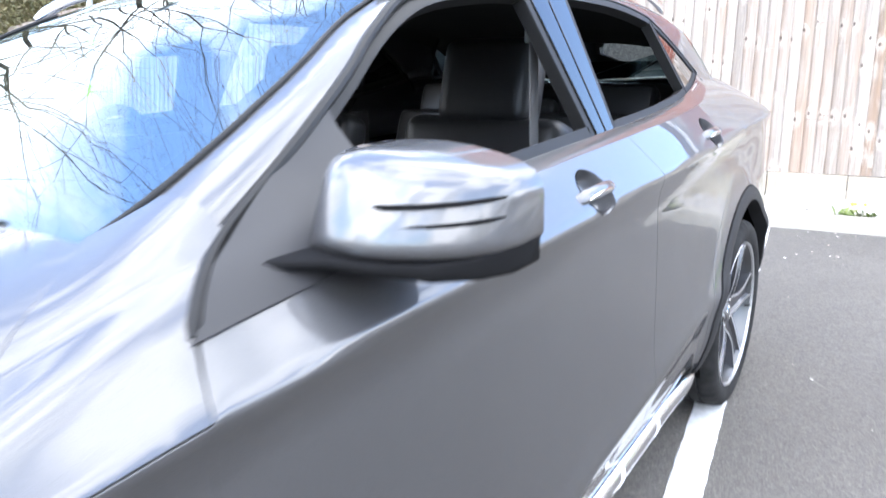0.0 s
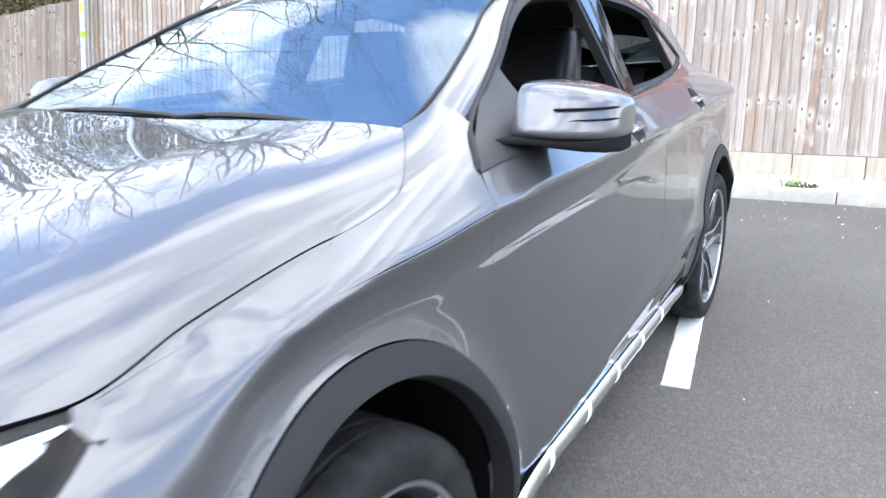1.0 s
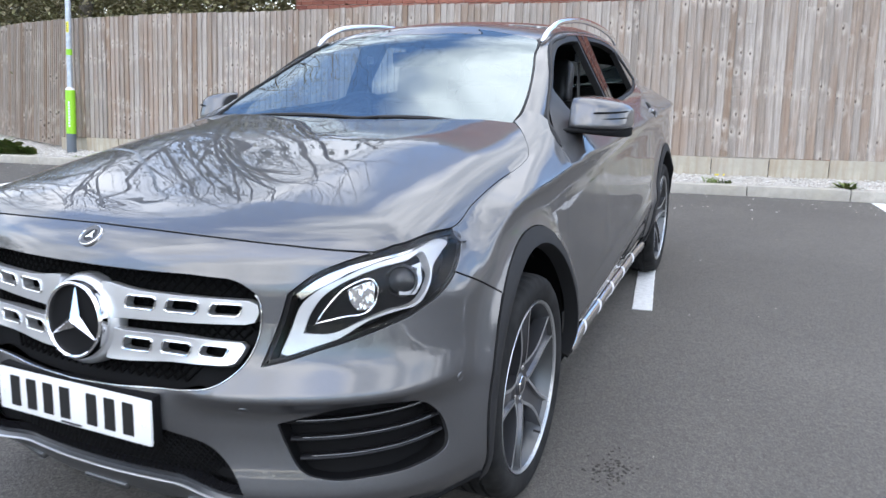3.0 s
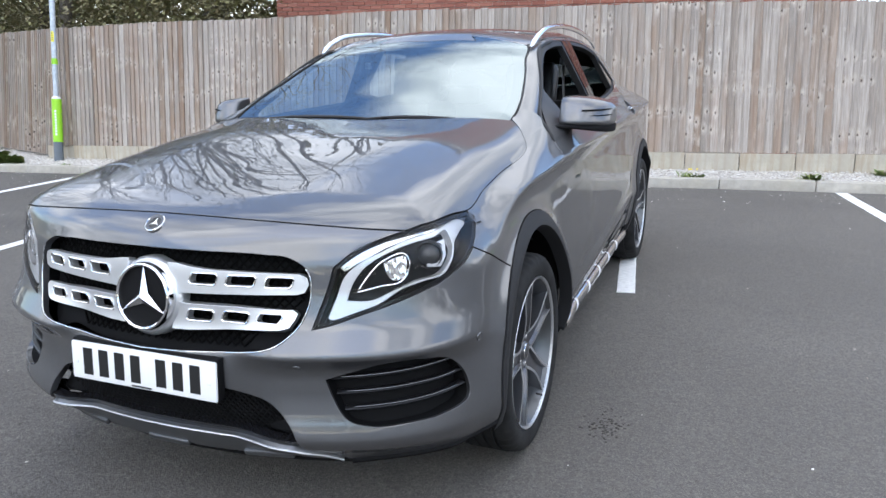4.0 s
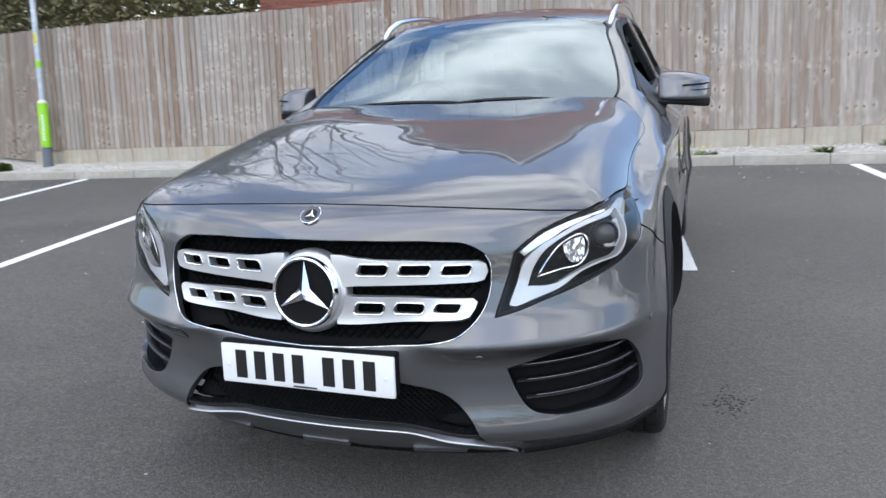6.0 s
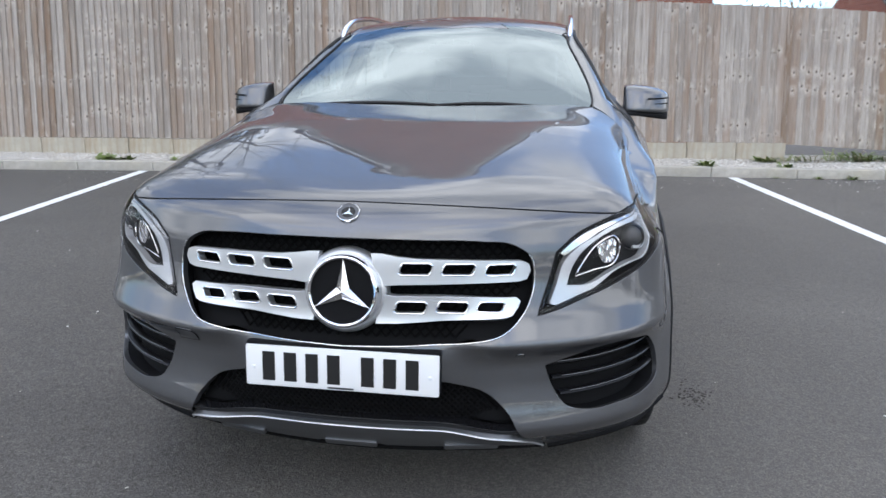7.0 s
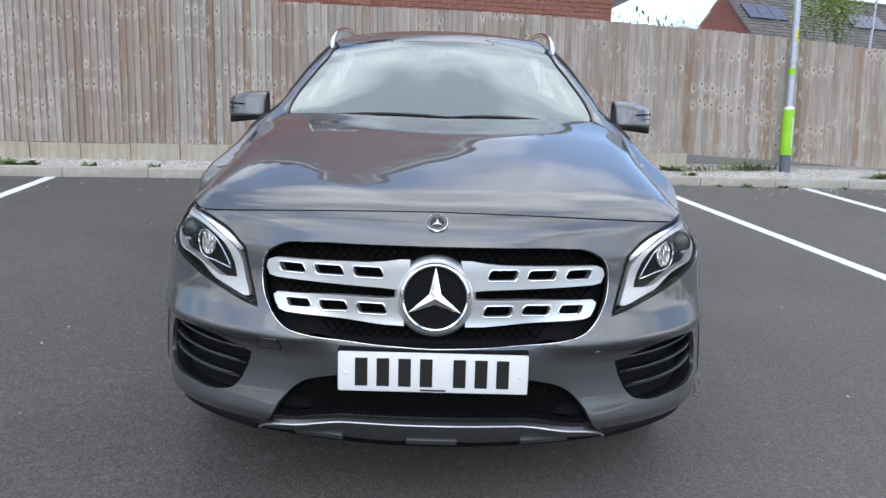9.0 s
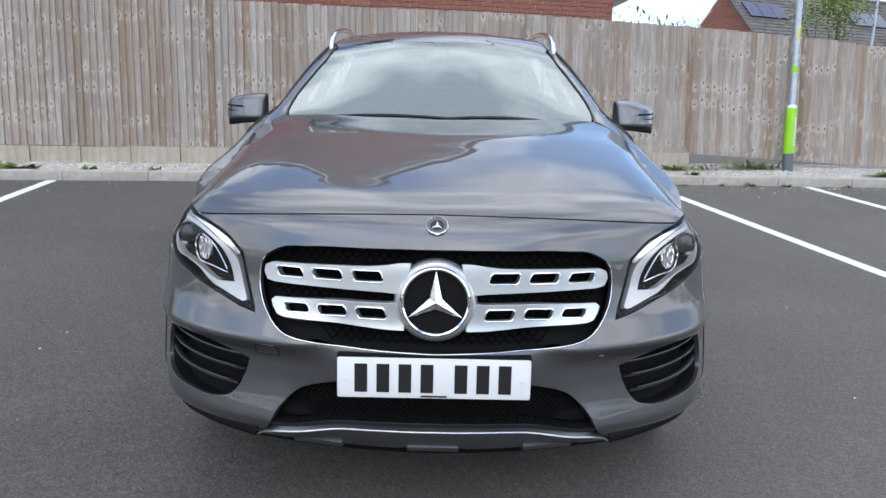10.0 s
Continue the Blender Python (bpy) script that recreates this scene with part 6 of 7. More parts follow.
pl = []
for _ in range(9000):
    x = random.uniform(-11, 7.5)
    y = random.uniform(kerb_y(x) + 0.125, fence_y(x) + 0.05)
    pl.append((x, y, 0.085 + 0.02 * (y - kerb_y(x) - 0.1) / 0.7, random.uniform(0.006, 0.017)))
pebbles("gravel", pl, "loose pale gravel stones")
pl = []
for _ in range(230):
    x = random.uniform(-9, 7)
    pl.append((x, kerb_y(x) - abs(random.gauss(0, 0.45)) - 0.01, 0, random.uniform(0.004, 0.010)))
for _ in range(120):
    x = random.uniform(3.2, 6.5)
    pl.append((x, kerb_y(x) - abs(random.gauss(0, 0.28)) - 0.01, 0, random.uniform(0.006, 0.013)))
for _ in range(260):
    pl.append((random.uniform(-6, 6), random.uniform(-1.6, 4.5), 0, random.choice((0.002, 0.003, 0.003, 0.004, 0.006))))
pebbles("loose_stones", pl, "scattered pale stones on the asphalt")

pl = []
for _ in range(90):
    pl.append((1.10 + random.gauss(0, 0.035), 0.20 + random.gauss(0, 0.06), 0, random.uniform(0.003, 0.007)))
pebbles("grit", pl, "small heap of dark grit on the asphalt", M_GRIT)

# concrete blocks under the fence
footing = empty("fence_footing")
tagged(footing, "row of stained concrete blocks under the fence", "footing", kind="structure")
bm = box(0.0, 0.572, -0.035, 0.03, -0.12, 0.20, 0.008, 2)
b0 = part("concrete_block", bm, M_BOARD, footing)
first = True
x = -8.35
while x < 2.95:
    p = lot(x, fence_y(x), 0.09)
    dz = lot(x + 1, fence_y(x + 1)) - lot(x, fence_y(x))
    m = Matrix.Translation(p) @ pose(0, random.uniform(-0.006, 0.006), random.uniform(-0.006, 0.006), 0, -math.degrees(math.atan2(dz.z, dz.x)), math.degrees(math.atan2(dz.y, dz.x)))
    if first:
        b0.matrix_basis, first = m, False
    else:
        s = new("concrete_block", b0.data)
        s.parent, s.matrix_basis = footing, m
    x += 0.578

# close-boarded fence: overlapping wedge boards
fence = empty("fence")
tagged(fence, "tall weathered close-boarded timber fence", "fence", kind="structure")


def board_mesh(w):
    """A feather-edged board, 1 m high: thick at one edge, thin at the other."""
    bm = bmesh.new()
    sec = [(0.0, 0.001), (0.002, -0.001), (w * 0.5, -0.013), (w - 0.010, -0.0245), (w - 0.004, -0.0255), (w, -0.0225), (w, 0.006), (0.0, 0.006)]
    lo, hi = [[bm.verts.new((a, b, z)) for a, b in sec] for z in (0, 1)]
    n = len(sec)
    for i in range(n):
        bm.faces.new((lo[i], lo[(i + 1) % n], hi[(i + 1) % n], hi[i]))
    bm.faces.new(hi)
    bm.faces.new(lo[::-1])
    return bm


FENCE_TOP = spline((-16, 2.03), (-8, 2.03), (1, 1.96), (3.3, 1.87), (4.4, 1.79), (5.5, 1.71), (8.6, 1.56))
LEAN = -4.2  # the old fence and the posts lean back a little
protos = []
for w in (0.092, 0.098, 0.104):
    ob = part("board", board_mesh(w), M_FENCE, fence, angle=20)
    protos.append([ob, True])
x = -16.0
while x < 8.6:
    ob, fresh = protos[random.randrange(3)]
    a = math.atan2(fence_y(x + 0.1) - fence_y(x), 0.1)
    low = 0.295 if -8.35 < x < 3.05 else max(0.285 - 0.055 * (x - 3.05), 0.11) if x > 0 else 0.14
    top = float(FENCE_TOP(x)) + 0.010 * math.sin(x * 1.7) + random.uniform(-0.006, 0.006)
    p = lot(x, fence_y(x) - 0.005, 0.0)
    h = top - low - random.uniform(0, 0.01)
    m = Matrix.Translation((p.x, p.y, p.z + low)) @ pose(0, 0, 0, LEAN + random.uniform(-0.12, 0.12), -1.8 + random.uniform(-0.14, 0.14), math.degrees(a)) @ Matrix.Diagonal((1, 1, h, 1))
    if fresh:
        ob.matrix_basis = m
        for q in protos:
            if q[0] is ob:
                q[1] = False
    else:
        s = new("board", ob.data)
        s.parent, s.matrix_basis = fence, m
    x += 0.0835 * random.uniform(0.93, 1.07)
for zr in (0.55, 1.05, 1.45):
    pts = [lot(q, fence_y(q) + 0.05 + 0.073 * (zr - 0.2), 0) + Vector((0, 0, zr)) for q in fade(-16, 8.6, 30)]
    part("rail", tube(pts, 0.04, 4), M_FENCE, fence, "arris rail")


# marked lamp posts
def lamp_post(x, y, lean, green0, green1, band, tag):
    p = lot(x, y, 0.09)
    post = empty("lamp_post", Matrix.Translation(p) @ pose(0, 0, 0, LEAN, lean, 0))
    tagged(post, "galvanised lamp post with lime green sleeve", "lamp post", "lamp posts")
    up = pose(0, 0, 0, 0, -90, 0)

    def turned(name, prof, material, label=""):
        return part(name, lathe([(a, r) for a, r in prof], 28, m=up), material, post, label)
    turned("foot_sleeve", [(-0.1, 0.066), (green0 - 0.004, 0.066), (green0, 0.061)], M_GREYSLEEVE, "dark grey foot sleeve")
    sl = turned("green_sleeve", [(green0, 0.063), (green0 + 0.004, 0.067), (green1 - 0.004, 0.067), (green1, 0.063)], M_GREEN, "lime green marker sleeve")
    turned("collar", [(green1, 0.064), (green1 + 0.015, 0.063), (green1 + 0.035, 0.050), (green1 + 0.04, 0.039)], M_WHITE, "white collar")
    turned("pole", [(green1, 0.039), (3.2, 0.038), (5.2, 0.036), (5.2, 0.001)], M_STEEL, "galvanised steel pole")
    turned("green_band", [(band, 0.0395), (band + 0.002, 0.0412), (band + 0.085, 0.0412), (band + 0.087, 0.0395)], M_GREEN, "green band")
    part("yellow_tag", box(-0.02, 0.02, -0.0425, -0.03, tag, tag + 0.15, 0.003, 1, m=pose(0, 0, 0, 0, 0, 25)), M_YELLOW, post, "yellow tag")
    for k in range(4):
        part("tag_mark", box(-0.008, 0.008, -0.0435, -0.0420, tag + 0.02 + k * 0.032, tag + 0.036 + k * 0.032, m=pose(0, 0, 0, 0, 0, 25)), M_INK, post, "dark mark")
    for k in range(9):
        part("sleeve_mark", box(-0.012, 0.012, -0.0685, -0.064, green0 + 0.10 + k * 0.042, green0 + 0.128 + k * 0.042, m=pose(0, 0, 0, 0, 0, 32)), M_WHITE, sl, "white bar of unreadable print")
    part("lamp_arm", tube([(0, 0, 5.15), (0, -0.1, 5.3), (0, -0.5, 5.38)], 0.03, 10), M_STEEL, post)
    part("lamp_head", box(-0.11, 0.11, -1.0, -0.45, 5.34, 5.42, 0.03), M_STEEL, post, "grey lamp head")


lamp_post(-7.92, 5.47, -2.2, 0.27, 0.90, 1.40, 1.72)
lamp_post(4.48, 6.60, -1.0, 0.22, 0.80, 1.24, 1.66)


# ---- weeds ----
def weed(x, y, size, n, label, z=0.09, straw=0, flowers=0, spread=1.0, leaf=0.085):
    w = empty("weed", Matrix.Translation(lot(x, y, z)))
    tagged(w, label, "weed", "weeds along the kerb")

    def blades(name, count, material, length, width, lift):
        v, f = [], []
        for _ in range(count):
            a = random.uniform(0, 6.283)
            r0 = random.uniform(0, 0.25) * size * spread
            L = length * random.uniform(0.5, 1.0)
            wd = width * random.uniform(0.6, 1.2)
            e = random.uniform(*lift)
            dx, dy = math.cos(a), math.sin(a)
            bx, by = math.cos(a + 1.3) * r0 * 2, math.sin(a + 2.1) * r0
            k = len(v)
            for i, q in enumerate((0.0, 0.45, 0.8, 1.0)):
                rr, zz = L * q * math.cos(e * (1 - 0.35 * q)), L * q * math.sin(e * (1 - 0.55 * q))
                hw = wd * (0.35, 1.0, 0.75, 0.08)[i]
                v += [(bx + dx * rr - dy * hw, by + dy * rr + dx * hw, zz), (bx + dx * rr + dy * hw, by + dy * rr - dx * hw, zz)]
            f += [(k + 2 * i, k + 2 * i + 1, k + 2 * i + 3, k + 2 * i + 2) for i in range(3)]
        link(name, v, f, material, w)
    blades("leaves", n, M_WEED, size, size * leaf, (0.15, 1.25))
    if straw:
        blades("stalks", straw, M_STRAW, size * 1.5, size * 0.012, (0.05, 0.9))
    if flowers:
        blades("stems", flowers, M_WEED, size * 1.15, 0.003, (0.8, 1.3))
        for _ in range(flowers):
            bm = bmesh.new()
            bmesh.ops.create_icosphere(bm, subdivisions=1, radius=0.012, matrix=Matrix.Translation((random.uniform(-0.5, 0.5) * size * spread, random.uniform(-0.2, 0.2) * size, size * random.uniform(0.6, 0.95))))
            part("flower_head", bm, M_PETAL, w, "yellow flower head")


for x, dy, s, n, fl, sp in ((1.0, 0.17, 0.13, 46, 3, 2.2), (2.18, 0.17, 0.17, 60, 0, 1.0), (-4.75, 0.25, 0.16, 110, 0, 2.6), (-3.95, 0.17, 0.12, 50, 0, 1.4), (-3.25, 0.17, 0.11, 40, 0, 1.2), (3.05, 0.16, 0.14, 50, 0, 1.0),
                            (-9.6, 0.30, 0.42, 300, 0, 2.2), (-9.0, 0.34, 0.46, 320, 0, 1.8), (-8.5, 0.28, 0.26, 160, 0, 2.0), (-10.4, 0.30, 0.40, 260, 0, 2.4), (-11.3, 0.30, 0.38, 220, 0, 2.4), (-7.3, 0.16, 0.07, 24, 0, 2.0), (-2.2, 0.17, 0.08, 24, 0, 1.6),
                            (5.5, 0.30, 0.16, 70, 0, 1.8), (6.2, 0.2, 0.14, 50, 0, 1.5)):
    weed(x, kerb_y(x) + dy, s, n, "green weed with yellow flowers behind the kerb" if fl else "low green weed growing behind the kerb", flowers=fl, spread=sp)
for x, s, n in ((3.7, 0.12, 34), (4.15, 0.10, 30), (3.35, 0.09, 20), (4.9, 0.08, 18), (5.6, 0.11, 26), (2.9, 0.06, 14)):
    weed(x, kerb_y(x) - 0.02, s, n, "small green weed in the kerb joint", z=0.0)
weed(3.35, fence_y(3.35) - 0.16, 0.20, 60, "tangled dry stalks and grass at the fence foot", straw=110, spread=2.6, leaf=0.03)
weed(3.95, fence_y(3.95) - 0.06, 0.30, 150, "tuft of long grass at the fence foot", spread=2.2, straw=40, leaf=0.022)
weed(4.3, fence_y(4.3) - 0.06, 0.26, 120, "tuft of long grass at the fence foot", spread=2.2, straw=30, leaf=0.022)
weed(2.95, fence_y(2.95) - 0.2, 0.17, 70, "low green weed in the gravel", spread=1.6)


# ---- beyond the fence ----
def wall_bricks(wall, x0, x1, z0, top, near_box, y, material=M_BRICK):
    """Bricks in stretcher bond below the line top(x). Those in near_box are parts, the others one joined part."""
    bw, bh, jw = 0.215, 0.065, 0.010
    bm = box(0, bw, 0, 0.02, 0, bh, 0.004, 1)
    proto = part("brick", bm, material, wall)
    used = False
    v, f = [], []
    row = 0
    z = z0
    while z < 9:
        x = x0 - (row % 2) * (bw + jw) / 2
        while x < x1:
            a, b = max(x, x0), min(x + bw, x1)
            if b - a > 0.03 and z + bh < min(top(a), top(b)):
                if near_box[0] < x < near_box[1] and near_box[2] < z < near_box[3] and b - a > 0.2:
                    m = pose(x, y + random.uniform(-0.002, 0.002), z)
                    if used:
                        s = new("brick", proto.data)
                        s.parent, s.matrix_basis = wall, m
                    else:
                        proto.matrix_basis, used = m, True
                else:
                    k = len(v)
                    yo = y + random.uniform(-0.002, 0.002)
                    v += [(q, w, h) for w in (yo, yo + 0.02) for q, h in ((a, z), (b, z), (b, z + bh), (a, z + bh))]
                    f += [(k, k + 1, k + 2, k + 3), (k, k + 3, k + 7, k + 4), (k + 1, k + 5, k + 6, k + 2), (k + 3, k + 2, k + 6, k + 7), (k, k + 4, k + 5, k + 1)]
            x += bw + jw
        z += bh + jw
        row += 1
    tagged(link("brickwork", v, f, material, wall, smooth=False), "red stretcher-bond brickwork", kind="stuff")


def prism(profile, y0, y1, material, name, parent, label=""):
    """A profile of (x, z) corners, drawn out from y0 to y1."""
    n = len(profile)
    v = [(x, y, z) for y in (y0, y1) for x, z in profile]
    return link(name, v, [tuple(range(n)), tuple(range(2 * n - 1, n - 1, -1))] + [(i, n + i, n + (i + 1) % n, (i + 1) % n) for i in range(n)], material, parent, label, False)


def tiled_slope(parent, a, b, up, rows, gauge, width, material, name="roof_tiles", label="overlapping roof tiles"):
    """Rows of tiles from the eave line a-b upwards along up."""
    a, b, up = Vector(a), Vector(b), Vector(up).normalized()
    along = b - a
    n = int(along.length / width)
    nrm = along.cross(up).normalized()
    v, f = [], []
    for r in range(rows):
        for i in range(n + 1):
            s0 = max((i - 0.5 * (r % 2)) * width, 0)
            s1 = min((i + 1 - 0.5 * (r % 2)) * width - 0.004, along.length)
            if s1 - s0 < 0.02:
                continue
            d = along.normalized()
            k = len(v)
            j = random.uniform(0, 0.004)
            for q, h in ((0, 0.035 + j), (gauge * 1.1, 0.012 + j)):
                for s in (s0, s1):
                    v.append(a + d * s + up * (r * gauge + q) + nrm * h)
            for s in (s0, s1):
                v.append(a + d * s + up * (r * gauge) + nrm * 0.005)
            f += [(k, k + 1, k + 3, k + 2), (k + 4, k + 5, k + 1, k)]
    return tagged(link(name, v, f, material, parent, smooth=False), label, kind="stuff")


# brick house: a gable end towards the car park
HOUSE = Matrix.Translation((-1.98, 9.8, 0.0)) @ pose(0, 0, 0, 0, 0, 4)
house = empty("brick_house", HOUSE)
tagged(house, "red brick house with a gable behind the fence", "house")
HW, EAVE, APEX = 4.83, 3.5, 8.2


def verge(x):
    return EAVE + (APEX - EAVE) * (1 - abs(x) / HW)


wall = prism([(-HW, 0.0), (HW, 0.0), (HW, EAVE), (0, APEX), (-HW, EAVE)], 0.018, 9.0, M_MORTAR, "wall", house, "mortar core of the brick wall")
wall_bricks(wall, -HW, HW, 0.6, verge, (0.9, 5.0, 2.55, 3.35), 0.0)
for sx in (1, -1):
    th = 0.12
    sl = Vector((-sx * HW, 0, APEX - EAVE)).normalized()
    e0 = Vector((sx * (HW + 0.28), 0, EAVE - 0.28 * (APEX - EAVE) / HW))
    pr = [(e0.x, e0.z), (0.0, APEX + 0.02), (0.0, APEX + 0.13), (e0.x, e0.z + 0.11)]
    prism(pr, -0.10, 9.3, M_UPVC, "roof_board", house, "white verge and soffit board")
    if sx > 0:
        a, b = (e0.x, 9.3, e0.z + 0.15), (e0.x, -0.24, e0.z + 0.15)
        tiled_slope(house, b, a, sl, 24, 0.29, 0.30, M_BROWNTILE)
    else:
        a, b = (e0.x, -0.24, e0.z + 0.15), (e0.x, 9.3, e0.z + 0.15)
        tiled_slope(house, b, a, sl, 24, 0.29, 0.30, M_BROWNTILE)


def gable_window(x0, x1, z0, z1):
    """A white casement in the gable: frame, two panes, a sill."""
    win = part("window", box(x0, x1, -0.035, 0.012, z0, z1, 0.006, 1), M_UPVC, house, "white framed gable window")
    mid = (x0 + x1) / 2
    for a, b in ((x0 + 0.07, mid - 0.035), (mid + 0.035, x1 - 0.07)):
        part("pane", box(a, b, -0.040, -0.030, z0 + 0.07, z1 - 0.07, 0.002, 1), M_PANE, win, "dark reflecting pane")
    part("sill", box(x0 - 0.06, x1 + 0.06, -0.10, -0.004, z0 - 0.06, z0, 0.008, 1), M_UPVC, win, "white sill")


gable_window(-0.75, 0.45, 4.05, 5.15)


# tiled house further off with solar panels
H2 = Matrix.Translation((12.0, 30.0, 0.0)) @ pose(0, 0, 0, 0, 0, 16)
far_house = empty("tiled_house", H2)
tagged(far_house, "brick house with grey tiled roof and solar panels", "house")
E2, A2, D2, L2 = 3.6, 7.05, 3.9, 22.0
v = [(0, -D2, 0), (0, D2, 0), (0, D2, E2), (0, 0, A2), (0, -D2, E2), (L2, -D2, 0), (L2, D2, 0), (L2, D2, E2), (L2, 0, A2), (L2, -D2, E2)]
w2 = link("wall", v, [(0, 1, 2, 3, 4), (9, 8, 7, 6, 5), (0, 4, 9, 5), (1, 6, 7, 2), (4, 3, 8, 9), (3, 2, 7, 8)], M_MORTAR, far_house, "mortar core", False)
gv, gf = [], []
z, row = 2.2, 0
while z < A2:
    y = -D2 - (row % 2) * 0.11
    while y < D2:
        a, b = max(y, -D2), min(y + 0.215, D2)
        if b - a > 0.04 and z + 0.07 < E2 + (A2 - E2) * (1 - max(abs(a), abs(b)) / D2):
            k = len(gv)
            gv += [(-0.012, a, z), (-0.012, b, z), (-0.012, b, z + 0.065), (-0.012, a, z + 0.065), (0.003, a, z), (0.003, b, z), (0.003, b, z + 0.065), (0.003, a, z + 0.065)]
            gf += [(k + 3, k + 2, k + 1, k), (k, k + 1, k + 5, k + 4), (k + 2, k + 3, k + 7, k + 6), (k, k + 4, k + 7, k + 3), (k + 1, k + 2, k + 6, k + 5)]
        y += 0.225
    z += 0.075
    row += 1
tagged(link("brickwork", gv, gf, M_BRICK, w2, smooth=False), "red brick gable", kind="stuff")
upv = Vector((0, D2, A2 - E2)).normalized()
ev = Vector((-0.18, -D2, E2)) - upv * 0.4
tiled_slope(far_house, ev + Vector((0, 0, 0.02)), ev + Vector((L2 + 0.3, 0, 0.02)), upv, 25, 0.225, 0.30, M_TILE)
part("verge_strip", tube([ev + Vector((0.0, 0, 0.03)), Vector((-0.18, 0, A2 + 0.04))], 0.05, 6), M_TILE, far_house, "dark verge")
part("ridge", tube([(-0.2, 0, A2 + 0.05), (L2, 0, A2 + 0.05)], 0.11, 8), M_TILE, far_house, "ridge tiles")
nv = Vector((1, 0, 0)).cross(upv)
for x0, n in ((0.25, 3), (5.7, 3)):
    arr = empty("solar_array", None, far_house)
    tagged(arr, "dark blue solar panels on the tiled roof")
    for i in range(n):
        o = Vector((x0 + i * 0.66, -D2, E2)) + upv * 3.15 + nv * 0.10
        M = Matrix((Vector((1, 0, 0)).to_4d(), upv.to_4d(), nv.to_4d(), (0, 0, 0, 1))).transposed()
        M.translation = o
        M[3][0] = M[3][1] = M[3][2] = 0
        part("solar_panel", box(0, 0.645, 0, 0.98, -0.03, 0.01, 0.008, 1, m=M), M_SOLAR, arr, "blue solar panel")


# ---- trees ----
def limbs(bm, p, d, length, r, depth, spread, tips, sides=5):
    """A tapered branch that bends and forks."""
    pts, rad = [p.copy()], [r]
    q, dd = p.copy(), d.copy()
    steps = 3 if depth > 1 else 2
    for i in range(steps):
        dd = (dd + Vector((random.gauss(0, 0.13), random.gauss(0, 0.13), random.gauss(0.03, 0.09)))).normalized()
        q = q + dd * (length / steps)
        pts.append(q.copy())
        rad.append(r * (1 - 0.42 * (i + 1) / steps))
    tube(pts, rad, max(3, sides), bm)
    if depth == 0:
        tips.append((q, dd))
        return
    for k in range(random.choice((2, 3, 3))):
        axis = dd.orthogonal().normalized()
        axis.rotate(Matrix.Rotation(random.uniform(0, 6.283), 3, dd))
        nd = (dd + axis * random.uniform(0.4, 1.0) * spread).normalized()
        at = pts[-1] if k < 2 else pts[-2]
        limbs(bm, at, nd, length * random.uniform(0.62, 0.85), rad[-1] * random.uniform(0.6, 0.85), depth - 1, spread, tips, sides - 1)


def leaf_cards(places, size, count, name, material, parent, squash=1.0, label=""):
    """Small pointed leaves, each two bent triangles, scattered round the places."""
    v, f = [], []
    for p, rad in places:
        for _ in range(count):
            c = Vector(p) + Vector((random.gauss(0, rad), random.gauss(0, rad), random.gauss(0, rad * squash)))
            a, e = random.uniform(0, 6.283), random.uniform(-0.9, 0.9)
            d = Vector((math.cos(a) * math.cos(e), math.sin(a) * math.cos(e), math.sin(e))) * size * random.uniform(0.6, 1.3)
            s = d.cross(Vector((random.gauss(0, 0.4), random.gauss(0, 0.4), 1))).normalized() * d.length * 0.38
            k = len(v)
            v += [c, c + d * 0.5 + s, c + d, c + d * 0.5 - s]
            f += [(k, k + 1, k + 2), (k, k + 2, k + 3)]
    return tagged(link(name, v, f, material, parent, smooth=False), label)


def tree(x, y, height, r, depth, label, leaves=0, leaf_size=0.08, material=None, spread=1.0, ivy=0):
    z0 = float(ground_height(np.array([x]), np.array([y]))[0])
    t = empty("tree", Matrix.Translation((x, y, z0)))
    tagged(t, label, "tree", "trees behind the fence")
    bm, tips = bmesh.new(), []
    trunk = height * 0.26
    limbs(bm, Vector((0, 0, -0.1)), Vector((random.gauss(0, 0.05), random.gauss(0, 0.05), 1)).normalized(), trunk, r, 0, spread, [], 8)
    tip = max((w.co.copy() for w in bm.verts), key=lambda c: c.z)
    for k in range(4):
        a = k * 1.57 + random.uniform(-0.4, 0.4)
        d = Vector((math.cos(a) * 0.65 * spread, math.sin(a) * 0.65 * spread, 1)).normalized()
        limbs(bm, tip * random.uniform(0.8, 0.98), d, height * 0.24, r * 0.6, depth, spread, tips, 6)
    part("trunk", bm, M_BARK, t, "bare branching trunk and limbs" if not leaves else "trunk and limbs", angle=80)
    if leaves:
        leaf_cards([(p, leaf_size * 3.2) for p, d in tips], leaf_size, leaves, "crown", material, t, label="spring leaves")
    if ivy:
        leaf_cards([((random.gauss(0, r), random.gauss(0, r), trunk * q), r * 1.2) for q in fade(0.1, 1.5, 16)], 0.10, ivy, "ivy", M_IVY, t, label="dark ivy")


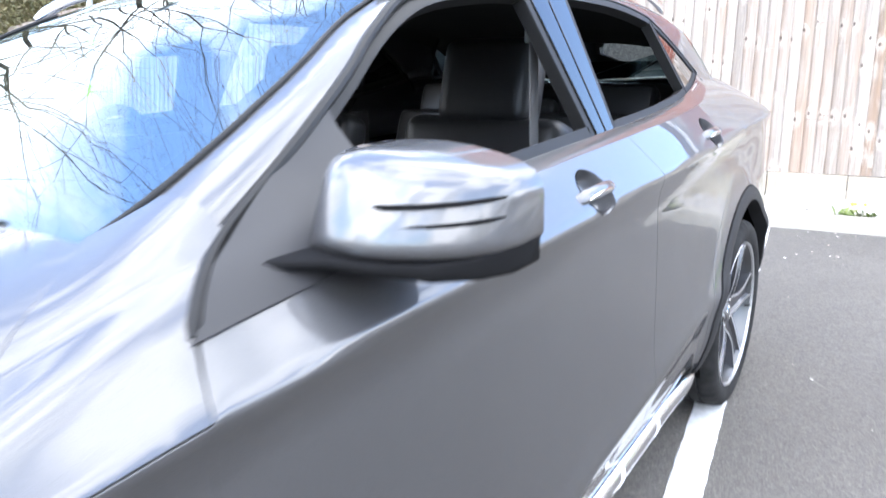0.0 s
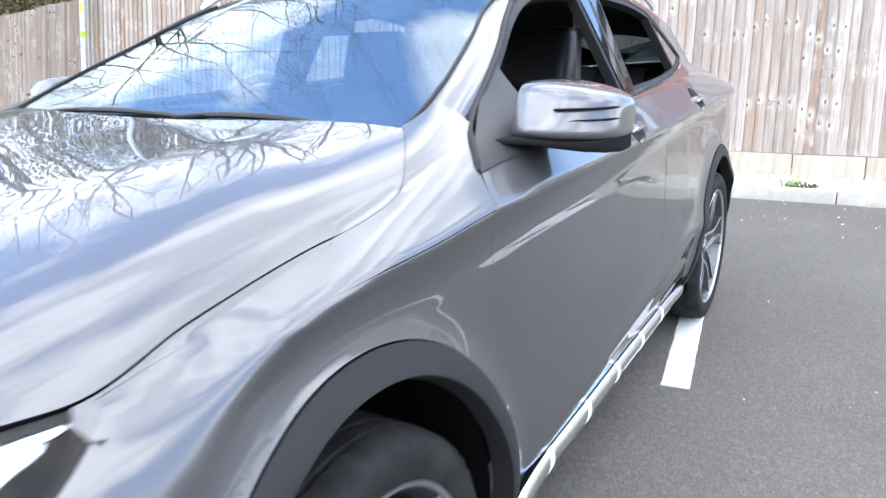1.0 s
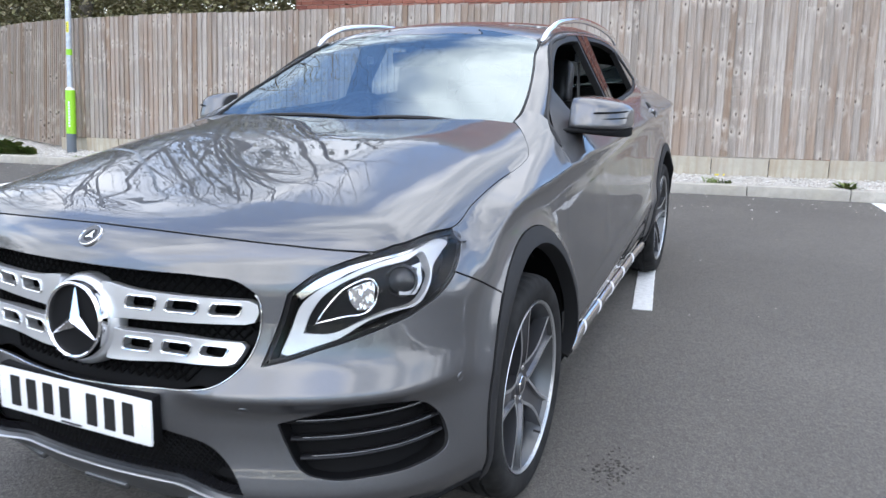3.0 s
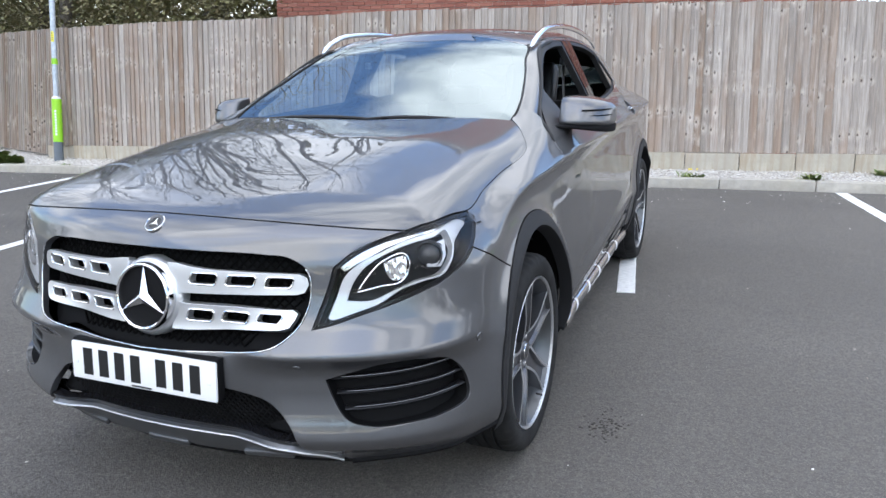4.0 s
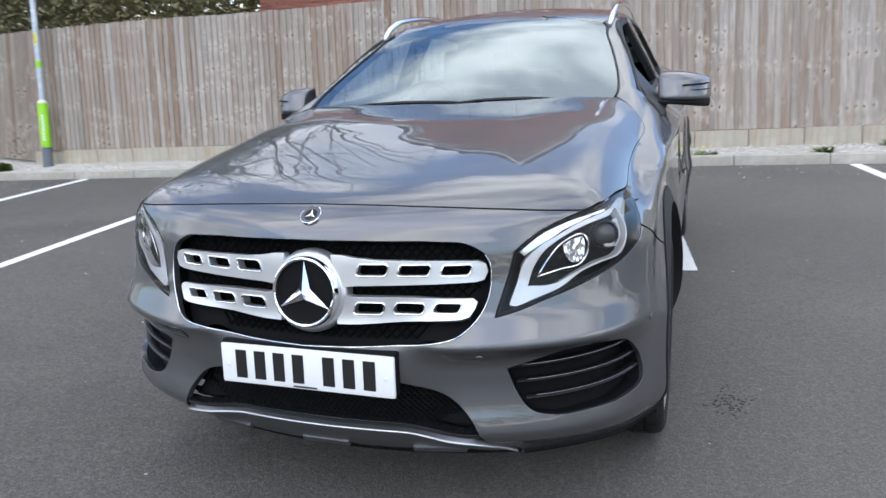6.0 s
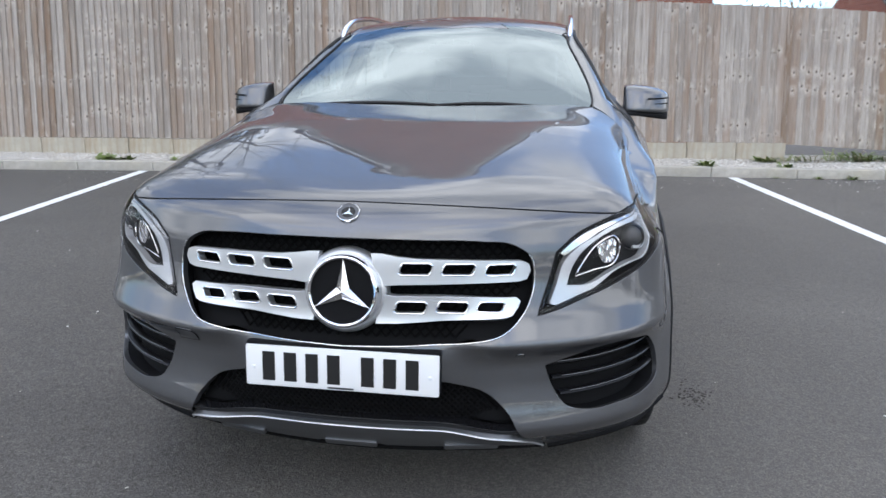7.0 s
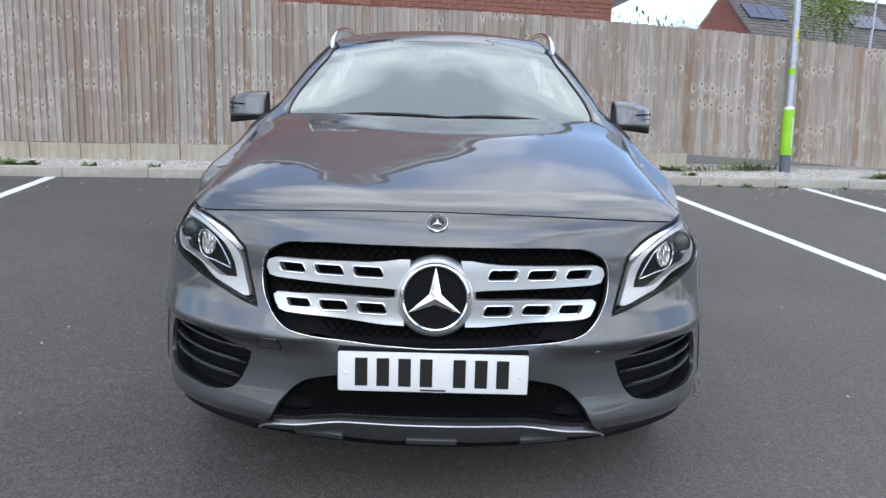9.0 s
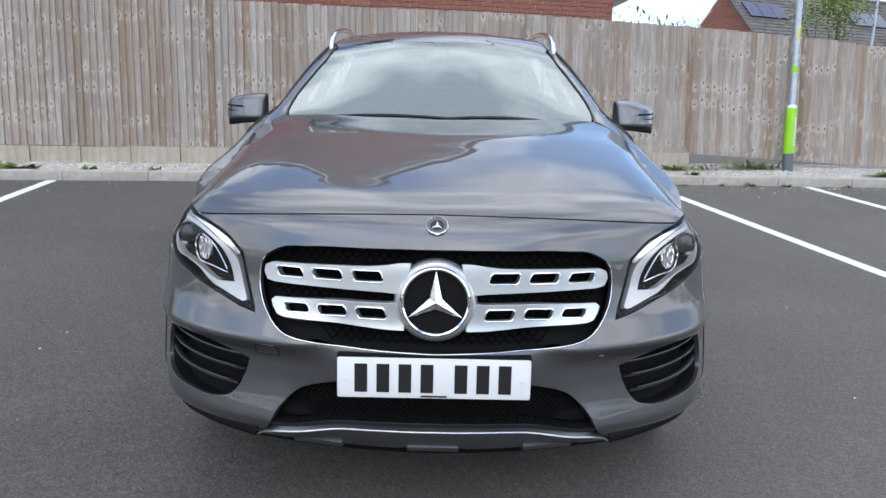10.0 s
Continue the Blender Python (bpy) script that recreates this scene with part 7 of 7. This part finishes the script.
for x, y, h, d, iv in ((-9.5, 10.5, 15.0, 6, 40), (-12.5, 9.2, 16.5, 6, 40), (-15.5, 12.0, 17.0, 6, 40), (-11.2, 14.0, 17.5, 5, 30), (-18.0, 8.2, 17.5, 6, 40), (-8.3, 15.5, 15.5, 5, 30), (-17.5, 16, 17.5, 4, 20), (-21.0, 10.5, 18, 4, 30), (-21.5, 5.5, 18, 5, 20)):
    tree(x, y, h, 0.19, d, "tall bare tree with ivy round its trunk", spread=0.95, ivy=iv)
tree(11.0, 18.2, 5.6, 0.06, 2, "slender young tree in fresh green leaf", leaves=120, leaf_size=0.07, material=M_LEAF, spread=0.17)

# undergrowth below the trees and the far woods, nobody could count
pl = []
for _ in range(1500):
    x = random.uniform(-32, -6.9)
    y = random.uniform(7.6, 15) + max(0, -x - 16) * 0.15
    pl.append(((x, y, random.uniform(0.4, 6.6) * (1.0 if x < -9 else 0.7)), 0.55))
leaf_cards(pl, 0.075, 190, "undergrowth", M_IVY, None)
tagged(bpy.data.objects["undergrowth"], "dense brown-green undergrowth of ivy and brambles", "undergrowth", kind="stuff")
pl = []
for _ in range(900):
    x = random.uniform(-36, -8.0)
    pl.append(((x, random.uniform(15, 19), random.uniform(0.3, 7.0)), 0.7))
tagged(leaf_cards(pl, 0.34, 26, "thicket", M_IVY, None), "dark thicket behind the ivy", "undergrowth", kind="stuff")
v, f = [], []
for i in range(4900):
    a = random.uniform(-3.14159, 3.14159) if i < 1800 else random.uniform(-1.1, 1.1) if i < 4200 else random.uniform(0.05, 0.5)
    fine = i >= 1800
    if not fine and abs(a) < 1.1:
        continue
    r = random.uniform(60, 85)
    b = Vector((r * math.sin(a), r * math.cos(a), 0.2))
    h = random.uniform(4.0, 8.6) * (1 + 0.35 * math.sin(a * 9) * math.sin(a * 4 + 1))
    # a taller wood of fine twigs beyond the tiled house
    tall = i >= 4200
    if tall:
        h = random.uniform(8.0, 10.0) * (1 + 0.10 * math.sin(a * 31) * math.sin(a * 13 + 1))
    for _ in range(150 if tall else 26 if fine else 9):
        c = b + Vector((random.gauss(0, 1.1), random.gauss(0, 1.1), h * random.uniform(0.1, 1.0)))
        d = Vector((random.gauss(0, 0.35), random.gauss(0, 0.35), random.uniform(0.5, 1.4))) * (0.22 if tall else 0.55 if fine else 1.0)
        s = Vector((math.cos(a), -math.sin(a), 0)) * random.uniform(0.012, 0.03 if tall else 0.14 if fine else 0.40)
        k = len(v)
        v += [c, c + d * 0.5 + s, c + d, c + d * 0.5 - s]
        f += [(k, k + 1, k + 2, k + 3)]
tagged(link("far_woods", v, f, M_FARWOOD, smooth=False), "hazy line of distant bare woods", "woods", kind="stuff")
far = empty("street_pole", Matrix.Translation((15.0, 23.5, 0.4)))
tagged(far, "thin grey pole beyond the fence", "pole")
part("pole", tube([(0, 0, 0), (0, 0, 7)], [0.05, 0.035], 10), M_STEEL, far)
